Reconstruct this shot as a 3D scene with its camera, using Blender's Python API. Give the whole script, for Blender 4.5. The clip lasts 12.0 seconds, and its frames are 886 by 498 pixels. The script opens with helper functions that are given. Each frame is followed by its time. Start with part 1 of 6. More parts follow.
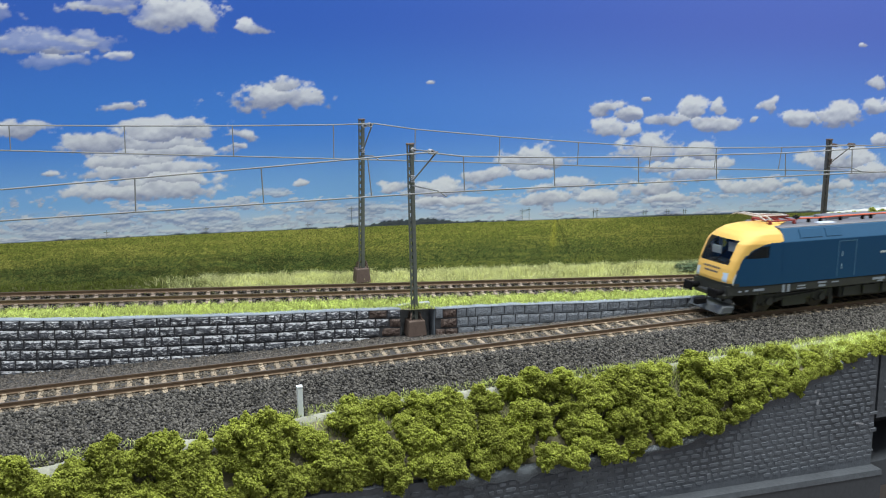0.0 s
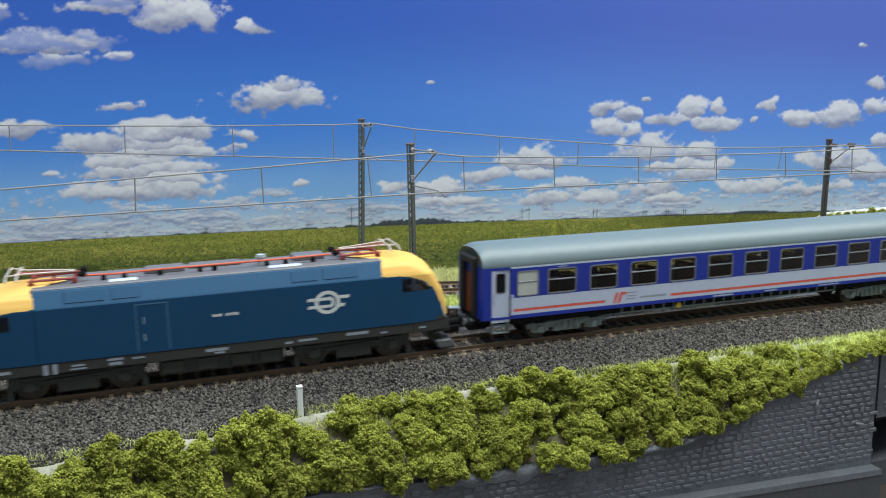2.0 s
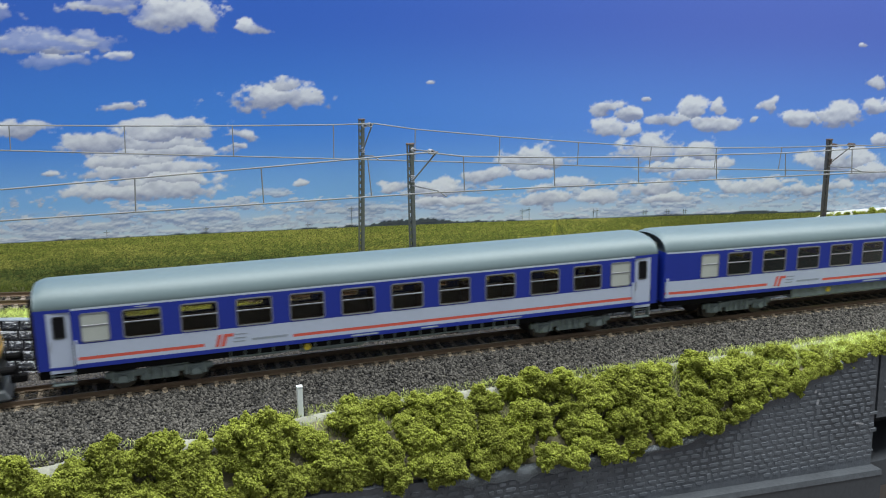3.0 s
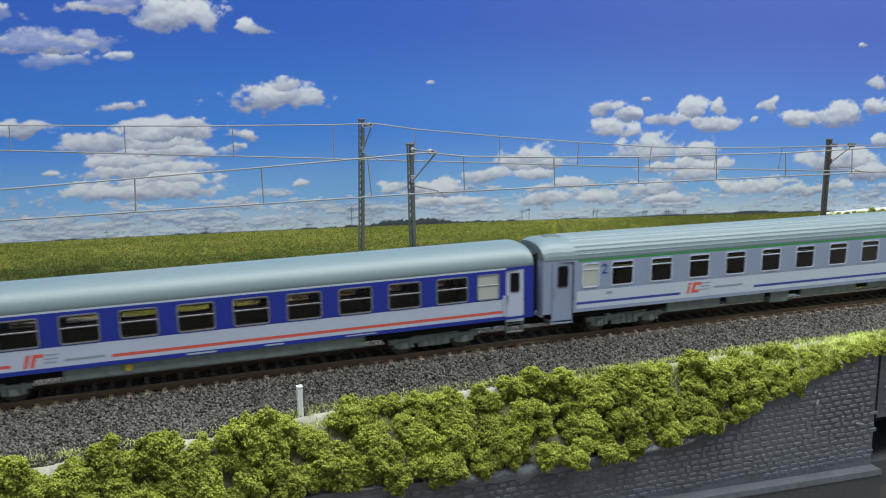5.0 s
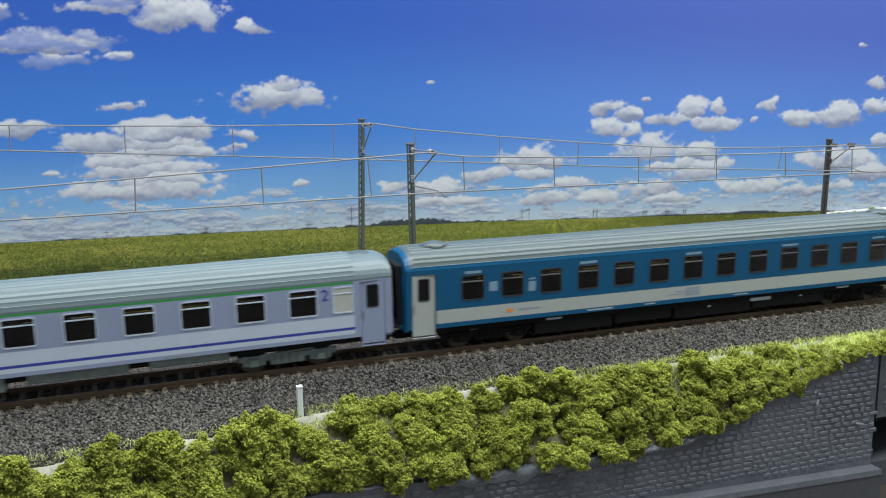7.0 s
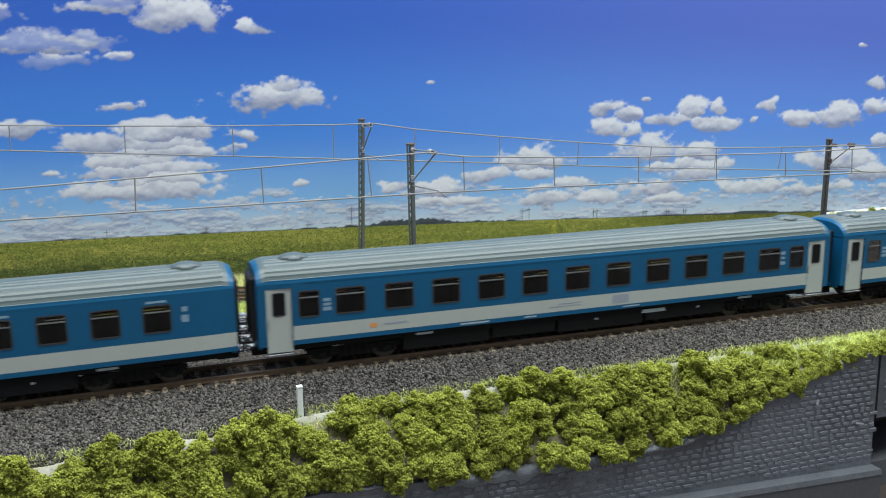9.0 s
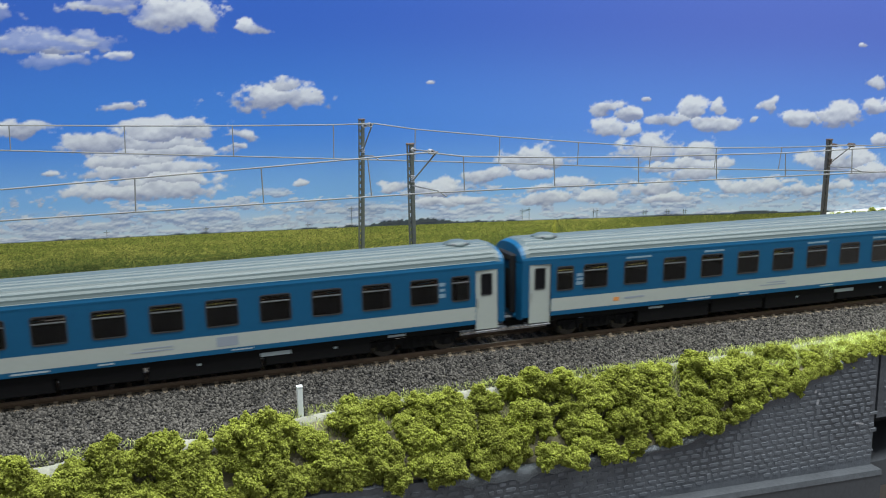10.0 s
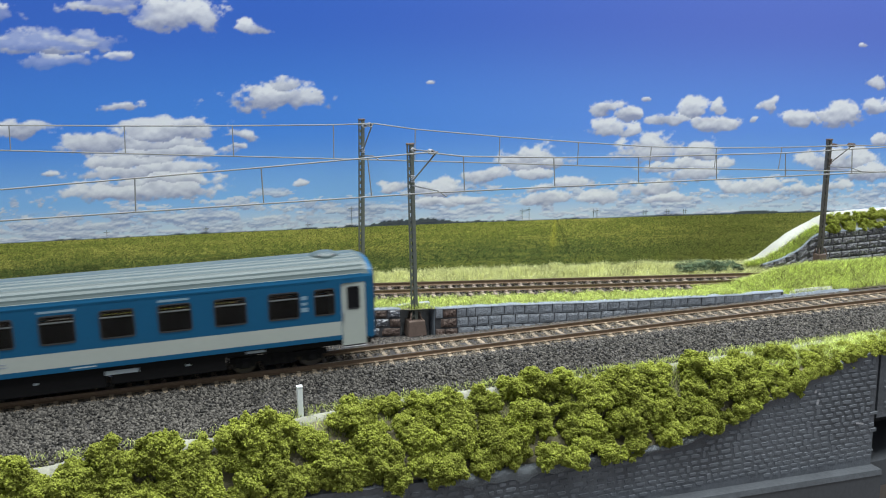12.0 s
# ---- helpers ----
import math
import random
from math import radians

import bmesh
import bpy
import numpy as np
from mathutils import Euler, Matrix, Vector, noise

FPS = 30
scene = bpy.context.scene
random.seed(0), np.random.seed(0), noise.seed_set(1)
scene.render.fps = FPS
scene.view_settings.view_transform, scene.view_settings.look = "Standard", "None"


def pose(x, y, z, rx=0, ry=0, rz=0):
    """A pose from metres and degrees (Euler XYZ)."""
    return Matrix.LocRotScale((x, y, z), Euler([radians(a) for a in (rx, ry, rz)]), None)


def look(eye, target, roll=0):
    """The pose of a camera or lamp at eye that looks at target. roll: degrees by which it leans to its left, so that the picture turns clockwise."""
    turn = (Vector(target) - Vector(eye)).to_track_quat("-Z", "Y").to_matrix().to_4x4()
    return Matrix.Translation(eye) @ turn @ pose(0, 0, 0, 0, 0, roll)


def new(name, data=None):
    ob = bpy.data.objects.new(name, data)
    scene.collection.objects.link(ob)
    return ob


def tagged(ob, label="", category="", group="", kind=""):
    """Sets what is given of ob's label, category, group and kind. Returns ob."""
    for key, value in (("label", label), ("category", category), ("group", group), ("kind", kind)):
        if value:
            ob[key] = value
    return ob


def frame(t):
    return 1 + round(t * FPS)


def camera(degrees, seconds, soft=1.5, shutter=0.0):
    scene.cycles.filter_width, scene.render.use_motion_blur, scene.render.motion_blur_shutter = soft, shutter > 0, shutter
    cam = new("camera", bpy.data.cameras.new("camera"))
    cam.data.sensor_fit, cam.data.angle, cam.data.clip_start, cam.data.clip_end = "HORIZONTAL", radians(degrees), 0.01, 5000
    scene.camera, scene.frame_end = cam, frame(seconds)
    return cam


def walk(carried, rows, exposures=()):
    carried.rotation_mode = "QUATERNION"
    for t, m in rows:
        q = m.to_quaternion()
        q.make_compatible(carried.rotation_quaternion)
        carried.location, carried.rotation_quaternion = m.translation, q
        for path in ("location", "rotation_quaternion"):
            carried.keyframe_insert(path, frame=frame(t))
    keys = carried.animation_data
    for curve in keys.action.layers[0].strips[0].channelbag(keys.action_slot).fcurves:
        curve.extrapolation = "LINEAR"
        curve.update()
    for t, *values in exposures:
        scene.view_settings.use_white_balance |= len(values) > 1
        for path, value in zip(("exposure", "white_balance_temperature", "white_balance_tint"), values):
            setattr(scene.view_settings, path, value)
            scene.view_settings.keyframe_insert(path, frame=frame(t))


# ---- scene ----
cam = camera(53.23, 12.0, soft=1.1, shutter=0.25)
EYE = Vector((0.0, -0.3828, 0.1265))
AIM = Vector((0.31618, 0.92813, -0.19649))
VIEW = look(EYE, EYE + AIM, -1.05)
walk(cam, [(0.0, VIEW), (12.0, VIEW)], exposures=[(0.0, 0.03), (1.5, -0.02), (2.5, 0.0), (5.5, 0.06), (6.5, 0.07), (9.5, 0.15), (12.0, 0.18)])

# ---- light: a bright hobby room with lamps over the layout ----
world = bpy.data.worlds.new("room_air")
scene.world = world
world.use_nodes = True
world.node_tree.nodes["Background"].inputs["Color"].default_value = (0.86, 0.92, 1.0, 1)
world.node_tree.nodes["Background"].inputs["Strength"].default_value = 0.33


def area_lamp(name, m, sx, sy, power, colour):
    data = bpy.data.lights.new(name, "AREA")
    data.shape, data.size, data.size_y = "RECTANGLE", sx, sy
    data.energy, data.color = power, colour
    ob = new(name, data)
    ob.matrix_world = m
    return ob


area_lamp("ceiling_lamp", pose(0.52, -0.08, 0.85), 1.8, 0.8, 30.0, (0.94, 0.98, 0.97))

MM = 0.001


def mm(x, y, z, rx=0, ry=0, rz=0):
    """A pose from millimetres and degrees."""
    return pose(x * MM, y * MM, z * MM, rx, ry, rz)

# ---- materials ----
def material(name, colour, rough=0.6, metal=0.0, vary=0.15, size=60.0, bump=0.0, fine=400.0, spec=0.5, island=0.0, per_object=0.0, dark=None, dark_size=25.0, dark_amount=0.0, coat=0.0, thin=0.0):
    """A surface with colour variation at two scales and a fine relief. Sizes are noise scales per metre."""
    mat = bpy.data.materials.new(name)
    mat.use_nodes = True
    nodes, links = mat.node_tree.nodes, mat.node_tree.links
    bsdf = nodes["Principled BSDF"]
    bsdf.inputs["Roughness"].default_value = rough
    bsdf.inputs["Metallic"].default_value = metal
    bsdf.inputs["Specular IOR Level"].default_value = spec
    bsdf.inputs["Coat Weight"].default_value = coat
    coord = nodes.new("ShaderNodeTexCoord")
    n1, n2 = nodes.new("ShaderNodeTexNoise"), nodes.new("ShaderNodeTexNoise")
    n1.inputs["Scale"].default_value, n2.inputs["Scale"].default_value = size, fine
    n1.inputs["Detail"].default_value, n2.inputs["Detail"].default_value = 3.0, 2.0
    for n in (n1, n2):
        links.new(coord.outputs["Object"], n.inputs["Vector"])
    add = nodes.new("ShaderNodeMath")
    add.operation = "ADD"
    links.new(n1.outputs["Fac"], add.inputs[0])
    links.new(n2.outputs["Fac"], add.inputs[1])
    value = add.outputs[0]
    for amount, node, socket in ((island, "ShaderNodeNewGeometry", "Random Per Island"), (per_object, "ShaderNodeObjectInfo", "Random")):
        if amount:
            src, mul = nodes.new(node), nodes.new("ShaderNodeMath")
            mul.operation = "MULTIPLY_ADD"
            mul.inputs[1].default_value = amount / max(vary, 1e-3)
            links.new(src.outputs[socket], mul.inputs[0])
            links.new(value, mul.inputs[2])
            value = mul.outputs[0]
    extra = (island + per_object) / max(vary, 1e-3) / 2
    scale = nodes.new("ShaderNodeMapRange")
    scale.clamp = False
    scale.inputs["From Min"].default_value, scale.inputs["From Max"].default_value = 0.5 + extra, 1.5 + extra
    scale.inputs["To Min"].default_value, scale.inputs["To Max"].default_value = 1 - vary, 1 + vary
    links.new(value, scale.inputs["Value"])
    mix = nodes.new("ShaderNodeVectorMath")
    mix.operation = "SCALE"
    base = nodes.new("ShaderNodeRGB")
    base.outputs[0].default_value = (*colour, 1)
    colour_out = base.outputs[0]
    if dark is not None:
        n3, ramp, blend = nodes.new("ShaderNodeTexNoise"), nodes.new("ShaderNodeMapRange"), nodes.new("ShaderNodeMix")
        n3.inputs["Scale"].default_value, n3.inputs["Detail"].default_value = dark_size, 5.0
        links.new(coord.outputs["Object"], n3.inputs["Vector"])
        ramp.inputs["From Min"].default_value, ramp.inputs["From Max"].default_value = 0.42, 0.62
        ramp.inputs["To Max"].default_value = dark_amount
        links.new(n3.outputs["Fac"], ramp.inputs["Value"])
        blend.data_type = "RGBA"
        blend.inputs[7].default_value = (*dark, 1)
        links.new(ramp.outputs[0], blend.inputs[0])
        links.new(colour_out, blend.inputs[6])
        colour_out = blend.outputs[2]
    links.new(colour_out, mix.inputs[0])
    links.new(scale.outputs[0], mix.inputs["Scale"])
    links.new(mix.outputs[0], bsdf.inputs["Base Color"])
    if bump:
        b = nodes.new("ShaderNodeBump")
        b.inputs["Strength"].default_value, b.inputs["Distance"].default_value = bump, 0.0006
        links.new(n2.outputs["Fac"], b.inputs["Height"])
        links.new(b.outputs[0], bsdf.inputs["Normal"])
    if thin:
        through_, shade = nodes.new("ShaderNodeBsdfTranslucent"), nodes.new("ShaderNodeMixShader")
        shade.inputs[0].default_value = thin
        links.new(mix.outputs[0], through_.inputs["Color"])
        links.new(bsdf.outputs[0], shade.inputs[1])
        links.new(through_.outputs[0], shade.inputs[2])
        links.new(shade.outputs[0], nodes["Material Output"].inputs["Surface"])
    return mat


M = {
    "rail": material("rusty_rail", (0.175, 0.122, 0.08), 0.55, 0.3, 0.25, 90, 0.2, 900),
    "railhead": material("worn_rail_head", (0.30, 0.24, 0.19), 0.35, 0.8, 0.2, 90, 0.1, 900),
    "sleeper": material("concrete_sleeper", (0.30, 0.24, 0.17), 0.85, 0, 0.25, 150, 0.4, 1200, per_object=0.25, dark=(0.20, 0.15, 0.11), dark_size=160, dark_amount=0.6),
    "old_sleeper": material("dull_brown_sleeper", (0.26, 0.21, 0.17), 0.85, 0, 0.3, 150, 0.4, 1200, per_object=0.3, dark=(0.12, 0.09, 0.07), dark_size=160, dark_amount=0.7),
    "ballast": material("ballast_stone", (0.071, 0.066, 0.059), 0.85, 0, 0.3, 200, 0.5, 1500, island=1.1),
    "ballast_brown": material("brown_gravel", (0.085, 0.075, 0.066), 0.85, 0, 0.3, 200, 0.5, 1500, island=0.6),
    "ballast_dusty": material("rust_dusted_ballast", (0.105, 0.088, 0.066), 0.9, 0, 0.3, 200, 0.5, 1500, island=0.7),
    "ballast_bed": material("ballast_bed", (0.045, 0.043, 0.043), 0.9, 0, 0.4, 300, 0.8, 1200),
    "light_stone": material("light_edged_stone", (0.36, 0.37, 0.40), 0.6, 0, 0.3, 300, 0.6, 900),
    "mortar": material("dark_mortar", (0.06, 0.062, 0.07), 0.8, 0, 0.3, 200, 0.4, 900),
    "coping": material("grey_plaster_coping", (0.24, 0.28, 0.33), 0.8, 0, 0.25, 120, 0.5, 700),
    "dark_wall": material("anthracite_wall_paint", (0.135, 0.150, 0.172), 0.55, 0, 0.2, 80, 0.5, 800, dark=(0.035, 0.037, 0.045), dark_size=40, dark_amount=0.5),
    "dark_stone": material("anthracite_embossed_stone", (0.135, 0.150, 0.172), 0.6, 0, 0.2, 120, 0.5, 900, island=0.25),
    "board": material("grey_painted_board", (0.075, 0.082, 0.094), 0.5, 0, 0.15, 60, 0.15, 500),
    "board_edge": material("grey_board_edge", (0.088, 0.098, 0.112), 0.6, 0, 0.25, 90, 0.4, 500),
    "bank": material("tan_painted_bank", (0.24, 0.22, 0.14), 0.95, 0, 0.3, 120, 0.6, 700),
    "soil": material("earth", (0.13, 0.12, 0.075), 0.95, 0, 0.3, 120, 0.6, 700),
    "plaster": material("white_plaster", (0.56, 0.57, 0.53), 0.85, 0, 0.12, 60, 0.4, 500, dark=(0.36, 0.37, 0.33), dark_size=50, dark_amount=0.5),
    "plaster_edge": material("dusty_plaster", (0.38, 0.38, 0.32), 0.9, 0, 0.2, 60, 0.4, 500, dark=(0.24, 0.24, 0.2), dark_size=60, dark_amount=0.6),
    "grass": material("static_grass", (0.58, 0.66, 0.20), 0.8, 0, 0.4, 110, 0, 400, island=0.75, spec=0.2, thin=0.35),
    "low_green": material("low_green_scatter", (0.13, 0.16, 0.035), 0.85, 0, 0.3, 45, 0, 400, island=0.5, spec=0.15, thin=0.3),
    "dry_grass": material("pale_static_grass", (0.74, 0.76, 0.40), 0.8, 0, 0.25, 45, 0, 400, island=0.45, spec=0.2, thin=0.35),
    "foam": material("olive_foam_foliage", (0.43, 0.475, 0.10), 0.9, 0, 0.40, 130, 0, 900, spec=0.1, island=0.28, per_object=0.16, thin=0.5),
    "mast": material("grey_green_steel", (0.115, 0.13, 0.115), 0.5, 0.2, 0.15, 120, 0.1, 700),
    "mast_dark": material("dark_steel", (0.085, 0.08, 0.072), 0.5, 0.2, 0.15, 120, 0.1, 700),
    "mast_foot": material("brown_mast_foundation", (0.12, 0.085, 0.07), 0.7, 0, 0.2, 120, 0.3, 700),
    "wire": material("grey_contact_wire", (0.27, 0.275, 0.27), 0.45, 0.3, 0.1, 120, 0, 700),
    "white_plastic": material("white_plastic", (0.75, 0.80, 0.82), 0.45, 0, 0.05, 90),
}
# ---- mesh helpers (millimetres in, metres out) ----
def mesh_from(name, verts, faces, mats, face_mats=None, smooth=False):
    me = bpy.data.meshes.new(name)
    me.from_pydata([tuple(c * MM for c in v) for v in verts], [], faces)
    for m_ in mats if isinstance(mats, (list, tuple)) else (mats,):
        me.materials.append(m_)
    if face_mats is not None:
        me.polygons.foreach_set("material_index", face_mats)
    if smooth:
        me.polygons.foreach_set("use_smooth", [True] * len(me.polygons))
    me.update()
    return me


def bm_mesh(name, bm, mats, smooth=False):
    me = bpy.data.meshes.new(name)
    bmesh.ops.scale(bm, vec=(MM, MM, MM), verts=bm.verts)
    bm.to_mesh(me)
    bm.free()
    for m_ in mats if isinstance(mats, (list, tuple)) else (mats,):
        me.materials.append(m_)
    if smooth:
        me.polygons.foreach_set("use_smooth", [True] * len(me.polygons))
    return me


def part(name, bm, mat, parent, label="", m=None, smooth=False):
    """One mesh part under its thing."""
    me = bm if isinstance(bm, bpy.types.Mesh) else bm_mesh(name, bm, mat, smooth)
    ob = new(name, me)
    ob.parent = parent
    if m is not None:
        ob.matrix_basis = m
    if label:
        tagged(ob, label)
    return ob


def empty(name, m, label, category, group="", kind=""):
    ob = new(name)
    ob.empty_display_size = 0.01
    ob.matrix_basis = m
    return tagged(ob, label, category, group, kind)


def box(bm, x0, x1, y0, y1, z0, z1, bevel=0.0, mat=0):
    r = bmesh.ops.create_cube(bm, size=1.0)
    vs = r["verts"]
    for v in vs:
        v.co = Vector((x0 + (v.co.x + 0.5) * (x1 - x0), y0 + (v.co.y + 0.5) * (y1 - y0), z0 + (v.co.z + 0.5) * (z1 - z0)))
    faces = {f for v in vs for f in v.link_faces}
    for f in faces:
        f.material_index = mat
    if bevel:
        es = list({e for v in vs for e in v.link_edges})
        bmesh.ops.bevel(bm, geom=es, offset=bevel, segments=1, affect="EDGES", profile=0.7)
    return vs


def boxed(*a, **k):
    bm = bmesh.new()
    box(bm, *a, **k)
    return bm


def rod(bm, a, b, r, n=8, r2=None):
    """A round bar from a to b."""
    a, b = Vector(a), Vector(b)
    q = (b - a).to_track_quat("Z", "Y").to_matrix().to_4x4()
    res = bmesh.ops.create_cone(bm, cap_ends=True, segments=n, radius1=r, radius2=r if r2 is None else r2, depth=(b - a).length)
    bmesh.ops.transform(bm, matrix=Matrix.Translation((a + b) / 2) @ q, verts=res["verts"])
    return res["verts"]


def rodded(*a, **k):
    bm = bmesh.new()
    rod(bm, *a, **k)
    return bm


# ---- the line of the main track ----
X_LO, X_HI = -120.0, 470.0


def main_y(x):
    c = min(max(x, X_LO), X_HI)
    q = c / 300.0
    y = -4.570 * q ** 2 + 5.896 * q ** 3 - 0.561 * q ** 4
    slope = (-9.140 * q + 17.688 * q ** 2 - 2.243 * q ** 3) / 300.0
    return y + slope * (x - c)


def main_z(x):
    """Height of the rail tops: level, then falling gently."""
    q = min(max((x - 50.0) / 300.0, 0.0), 1.5)
    return 1.029 * q ** 1.5 - 3.304 * q ** 2.5


TX = np.arange(-3400.0, 3600.0, 2.0)
TY = np.array([main_y(x) for x in TX])
TS = np.concatenate([[0.0], np.cumsum(np.hypot(np.diff(TX), np.diff(TY)))])
TS -= np.interp(0.0, TX, TS)


def main_at(s, off=0.0):
    """The place at s millimetres along the main track, off millimetres to its far side, and its heading in degrees."""
    x = float(np.interp(s, TS, TX))
    y = float(np.interp(s, TS, TY))
    x2, y2 = float(np.interp(s + 2, TS, TX)), float(np.interp(s + 2, TS, TY))
    h = math.atan2(y2 - y, x2 - x)
    return x - off * math.sin(h), y + off * math.cos(h), math.degrees(h)


def rear_at(x):
    """Centre line of the rear track: y and rail-top height."""
    return 99.0 - 0.094 * (x + 72.0) + 0.00002 * (x - 120.0) ** 2, 19.4 - 0.0478 * (x + 72.0)


def interp(x, *knots):
    return float(np.interp(x, [k[0] for k in knots], [k[1] for k in knots]))


def sweep(name, path, profile, mat, closed=True, smooth=False):
    """A profile of (side, up) points along a path of (x, y, z, heading)."""
    verts, faces, n = [], [], len(profile)
    for x, y, z, h in path:
        c, s_ = math.cos(math.radians(h)), math.sin(math.radians(h))
        verts += [(x - o * s_, y + o * c, z + up) for o, up in profile]
    for i in range(len(path) - 1):
        for j in range(n if closed else n - 1):
            k = (j + 1) % n
            faces.append((i * n + j, (i + 1) * n + j, (i + 1) * n + k, i * n + k))
    if closed:
        faces.append(tuple(range(n)))
        faces.append(tuple(range(len(verts) - 1, len(verts) - 1 - n, -1)))
    return mesh_from(name, verts, faces, mat, smooth=smooth)


RAIL = [(-1.1, -2.2), (1.1, -2.2), (1.1, -1.9), (0.25, -1.6), (0.25, -0.7), (0.5, -0.5), (0.5, 0.0), (-0.5, 0.0), (-0.5, -0.5), (-0.25, -0.7), (-0.25, -1.6), (-1.1, -1.9)]


def rounded_rect(w, h, r, n=3):
    pts = []
    for cx, cz, a0 in ((w / 2 - r, h / 2 - r, 0), (-w / 2 + r, h / 2 - r, 90), (-w / 2 + r, -h / 2 + r, 180), (w / 2 - r, -h / 2 + r, 270)):
        for k in range(n + 1):
            a = math.radians(a0 + 90 * k / n)
            pts.append((cx + r * math.cos(a), cz + r * math.sin(a)))
    return pts


def plate_mesh(name, w, h, r, y0, y1, mat):
    o = rounded_rect(w, h, r)
    n = len(o)
    verts = [(x, y0, z) for x, z in o] + [(x, y1, z) for x, z in o]
    faces = [tuple(range(n)), tuple(range(2 * n - 1, n - 1, -1))] + [(k, n + k, n + (k + 1) % n, (k + 1) % n) for k in range(n)]
    return mesh_from(name, verts, faces, mat)
# ---- room, table, backdrop ----
def structure(name, me, label, category, kind="structure"):
    return tagged(new(name, me), label, category, kind=kind)


room_mat = material("room_wall_paint", (0.62, 0.63, 0.64), 0.9, 0, 0.06, 3, 0.1, 60)
floor_mat = material("room_floor", (0.25, 0.2, 0.16), 0.7, 0, 0.15, 6, 0.1, 90)
structure("floor", bm_mesh("floor", boxed(-3600, 3900, -2600, 2200, -950, -900), floor_mat), "plain brown floor of the hobby room", "floor")
table = structure("layout_table", bm_mesh("layout_table", boxed(-3400, 3700, -56, 900, -86, -72), M["board"]), "dark grey board that carries the model railway", "table")
for lx in (-3000, -1200, 900, 3000):
    for ly in (0, 800):
        part("leg", boxed(lx, lx + 60, ly, ly + 60, -900, -86), M["board"], table)

WALL_LINE = ((-3400, 60), (-200, 54), (-68, 48.7), (6, 43), (113, 38), (139, 31), (225, 26.4), (316, 28.2), (360, 31), (450, 37), (600, 48), (3600, 300))
WALL_TOP = ((-300, 22), (-68, 20), (-32, 17), (6, 14.9), (46, 12.3), (87, 10.4), (114, 8.6), (139, 8.1), (175, 6.8), (224, 3.8), (277, 0.5), (316, -1.9), (360, -4.2), (450, -7.5))
FRONT_TOP = ((-300, -30), (-60, -35), (60, -37.5), (112, -40.4), (222, -43), (253, -35.5), (284, -24.7), (317, -14.7), (334, -11.8), (500, -10))


def wall_y(x):
    return interp(x, *WALL_LINE)


def smooth01(t):
    t = min(max(t, 0.0), 1.0)
    return t * t * (3 - 2 * t)


def edge_off(x):
    """How far the ballast reaches towards the front from the track's centre."""
    return interp(x, (-90, -48.5), (-57, -47.0), (-28, -44.5), (2, -44.5), (33, -39), (60, -35), (95, -31.5), (160, -33), (229, -35.5), (272, -33.2), (362, -38), (460, -44))


def lower_z(x, y):
    off = y - main_y(x)
    e = edge_off(x)
    mz = main_z(x)
    z = interp(off, (e, -12.0 + 0.3 * mz), (-19, -3.6 + mz), (-15, -2.7 + mz), (15, -2.7 + mz), (20, -3.8 + mz), (30, -6.0 + mz), (60, -6.5 + mz))
    edge = main_y(x) + e
    if y < edge:
        t = (edge - y) / max(edge + 57.0, 4.0)
        z = z + (interp(x, *FRONT_TOP) - 1.5 - z) * min(t, 1.0) ** 1.15
    return z


def upper_z(x, y):
    wy = wall_y(x)
    ry, rz = rear_at(x)
    z0, zb = interp(x, *WALL_TOP) - 0.4 - 3.2 * smooth01((x - 318) / 14), rz - 4.3
    t = (y - wy) / max(ry - 17 - wy, 3.0)
    z = z0 + (zb - z0) * smooth01(t)
    if y > ry + 14:
        z += smooth01((y - ry - 14) / 16) * interp(x, (-80, 1.0), (40, 3.0), (300, 4.5))
    mound = smooth01((x - 312) / 75) * math.exp(-((y - wy - 17) / 9.0) ** 2) * 11.5
    return z + mound


def sheet(name, xs, ys_of, zf, mat, rough=0.0):
    verts, faces = [], []
    m_ = 0
    for x in xs:
        ys = ys_of(x)
        m_ = len(ys)
        verts += [(x, y, zf(x, y) + rough * noise.noise((x * 0.35, y * 0.35, 3.1))) for y in ys]
    for i in range(len(xs) - 1):
        for j in range(m_ - 1):
            a = i * m_ + j
            faces.append((a, a + m_, a + m_ + 1, a + 1))
    return mesh_from(name, verts, faces, mat, smooth=True)


XS = list(np.arange(-330, 700, 3.0))
structure("ground", sheet("ground", XS, lambda x: np.linspace(max(main_y(x) + edge_off(x), -57.0), wall_y(x) + 1.0, 44), lower_z, M["ballast_bed"], 0.6), "dark model ground under the ballast", "ground")
structure("bank", sheet("bank", XS, lambda x: np.linspace(-57.5, max(main_y(x) + edge_off(x), -57.0), 14), lower_z, M["bank"], 0.6), "tan painted bank sloping to the front wall", "bank")
structure("terrace_ground", sheet("terrace_ground", XS, lambda x: np.linspace(wall_y(x) + 0.6, 150 - 0.0898 * (x + 74.5), 60), upper_z, M["soil"], 0.5), "raised earth terrace behind the stone walls", "ground")

# roadbed core that carries the main track beyond the scenery
core = [(*main_at(s)[:2], main_z(main_at(s)[0]), main_at(s)[2]) for s in range(-2400, 3300, 20)]
structure("roadbed", sweep("roadbed", core, [(-24, -66), (24, -66), (17, -3.4), (-17, -3.4)], M["ballast_bed"]), "dark ballast roadbed of the main track", "roadbed")


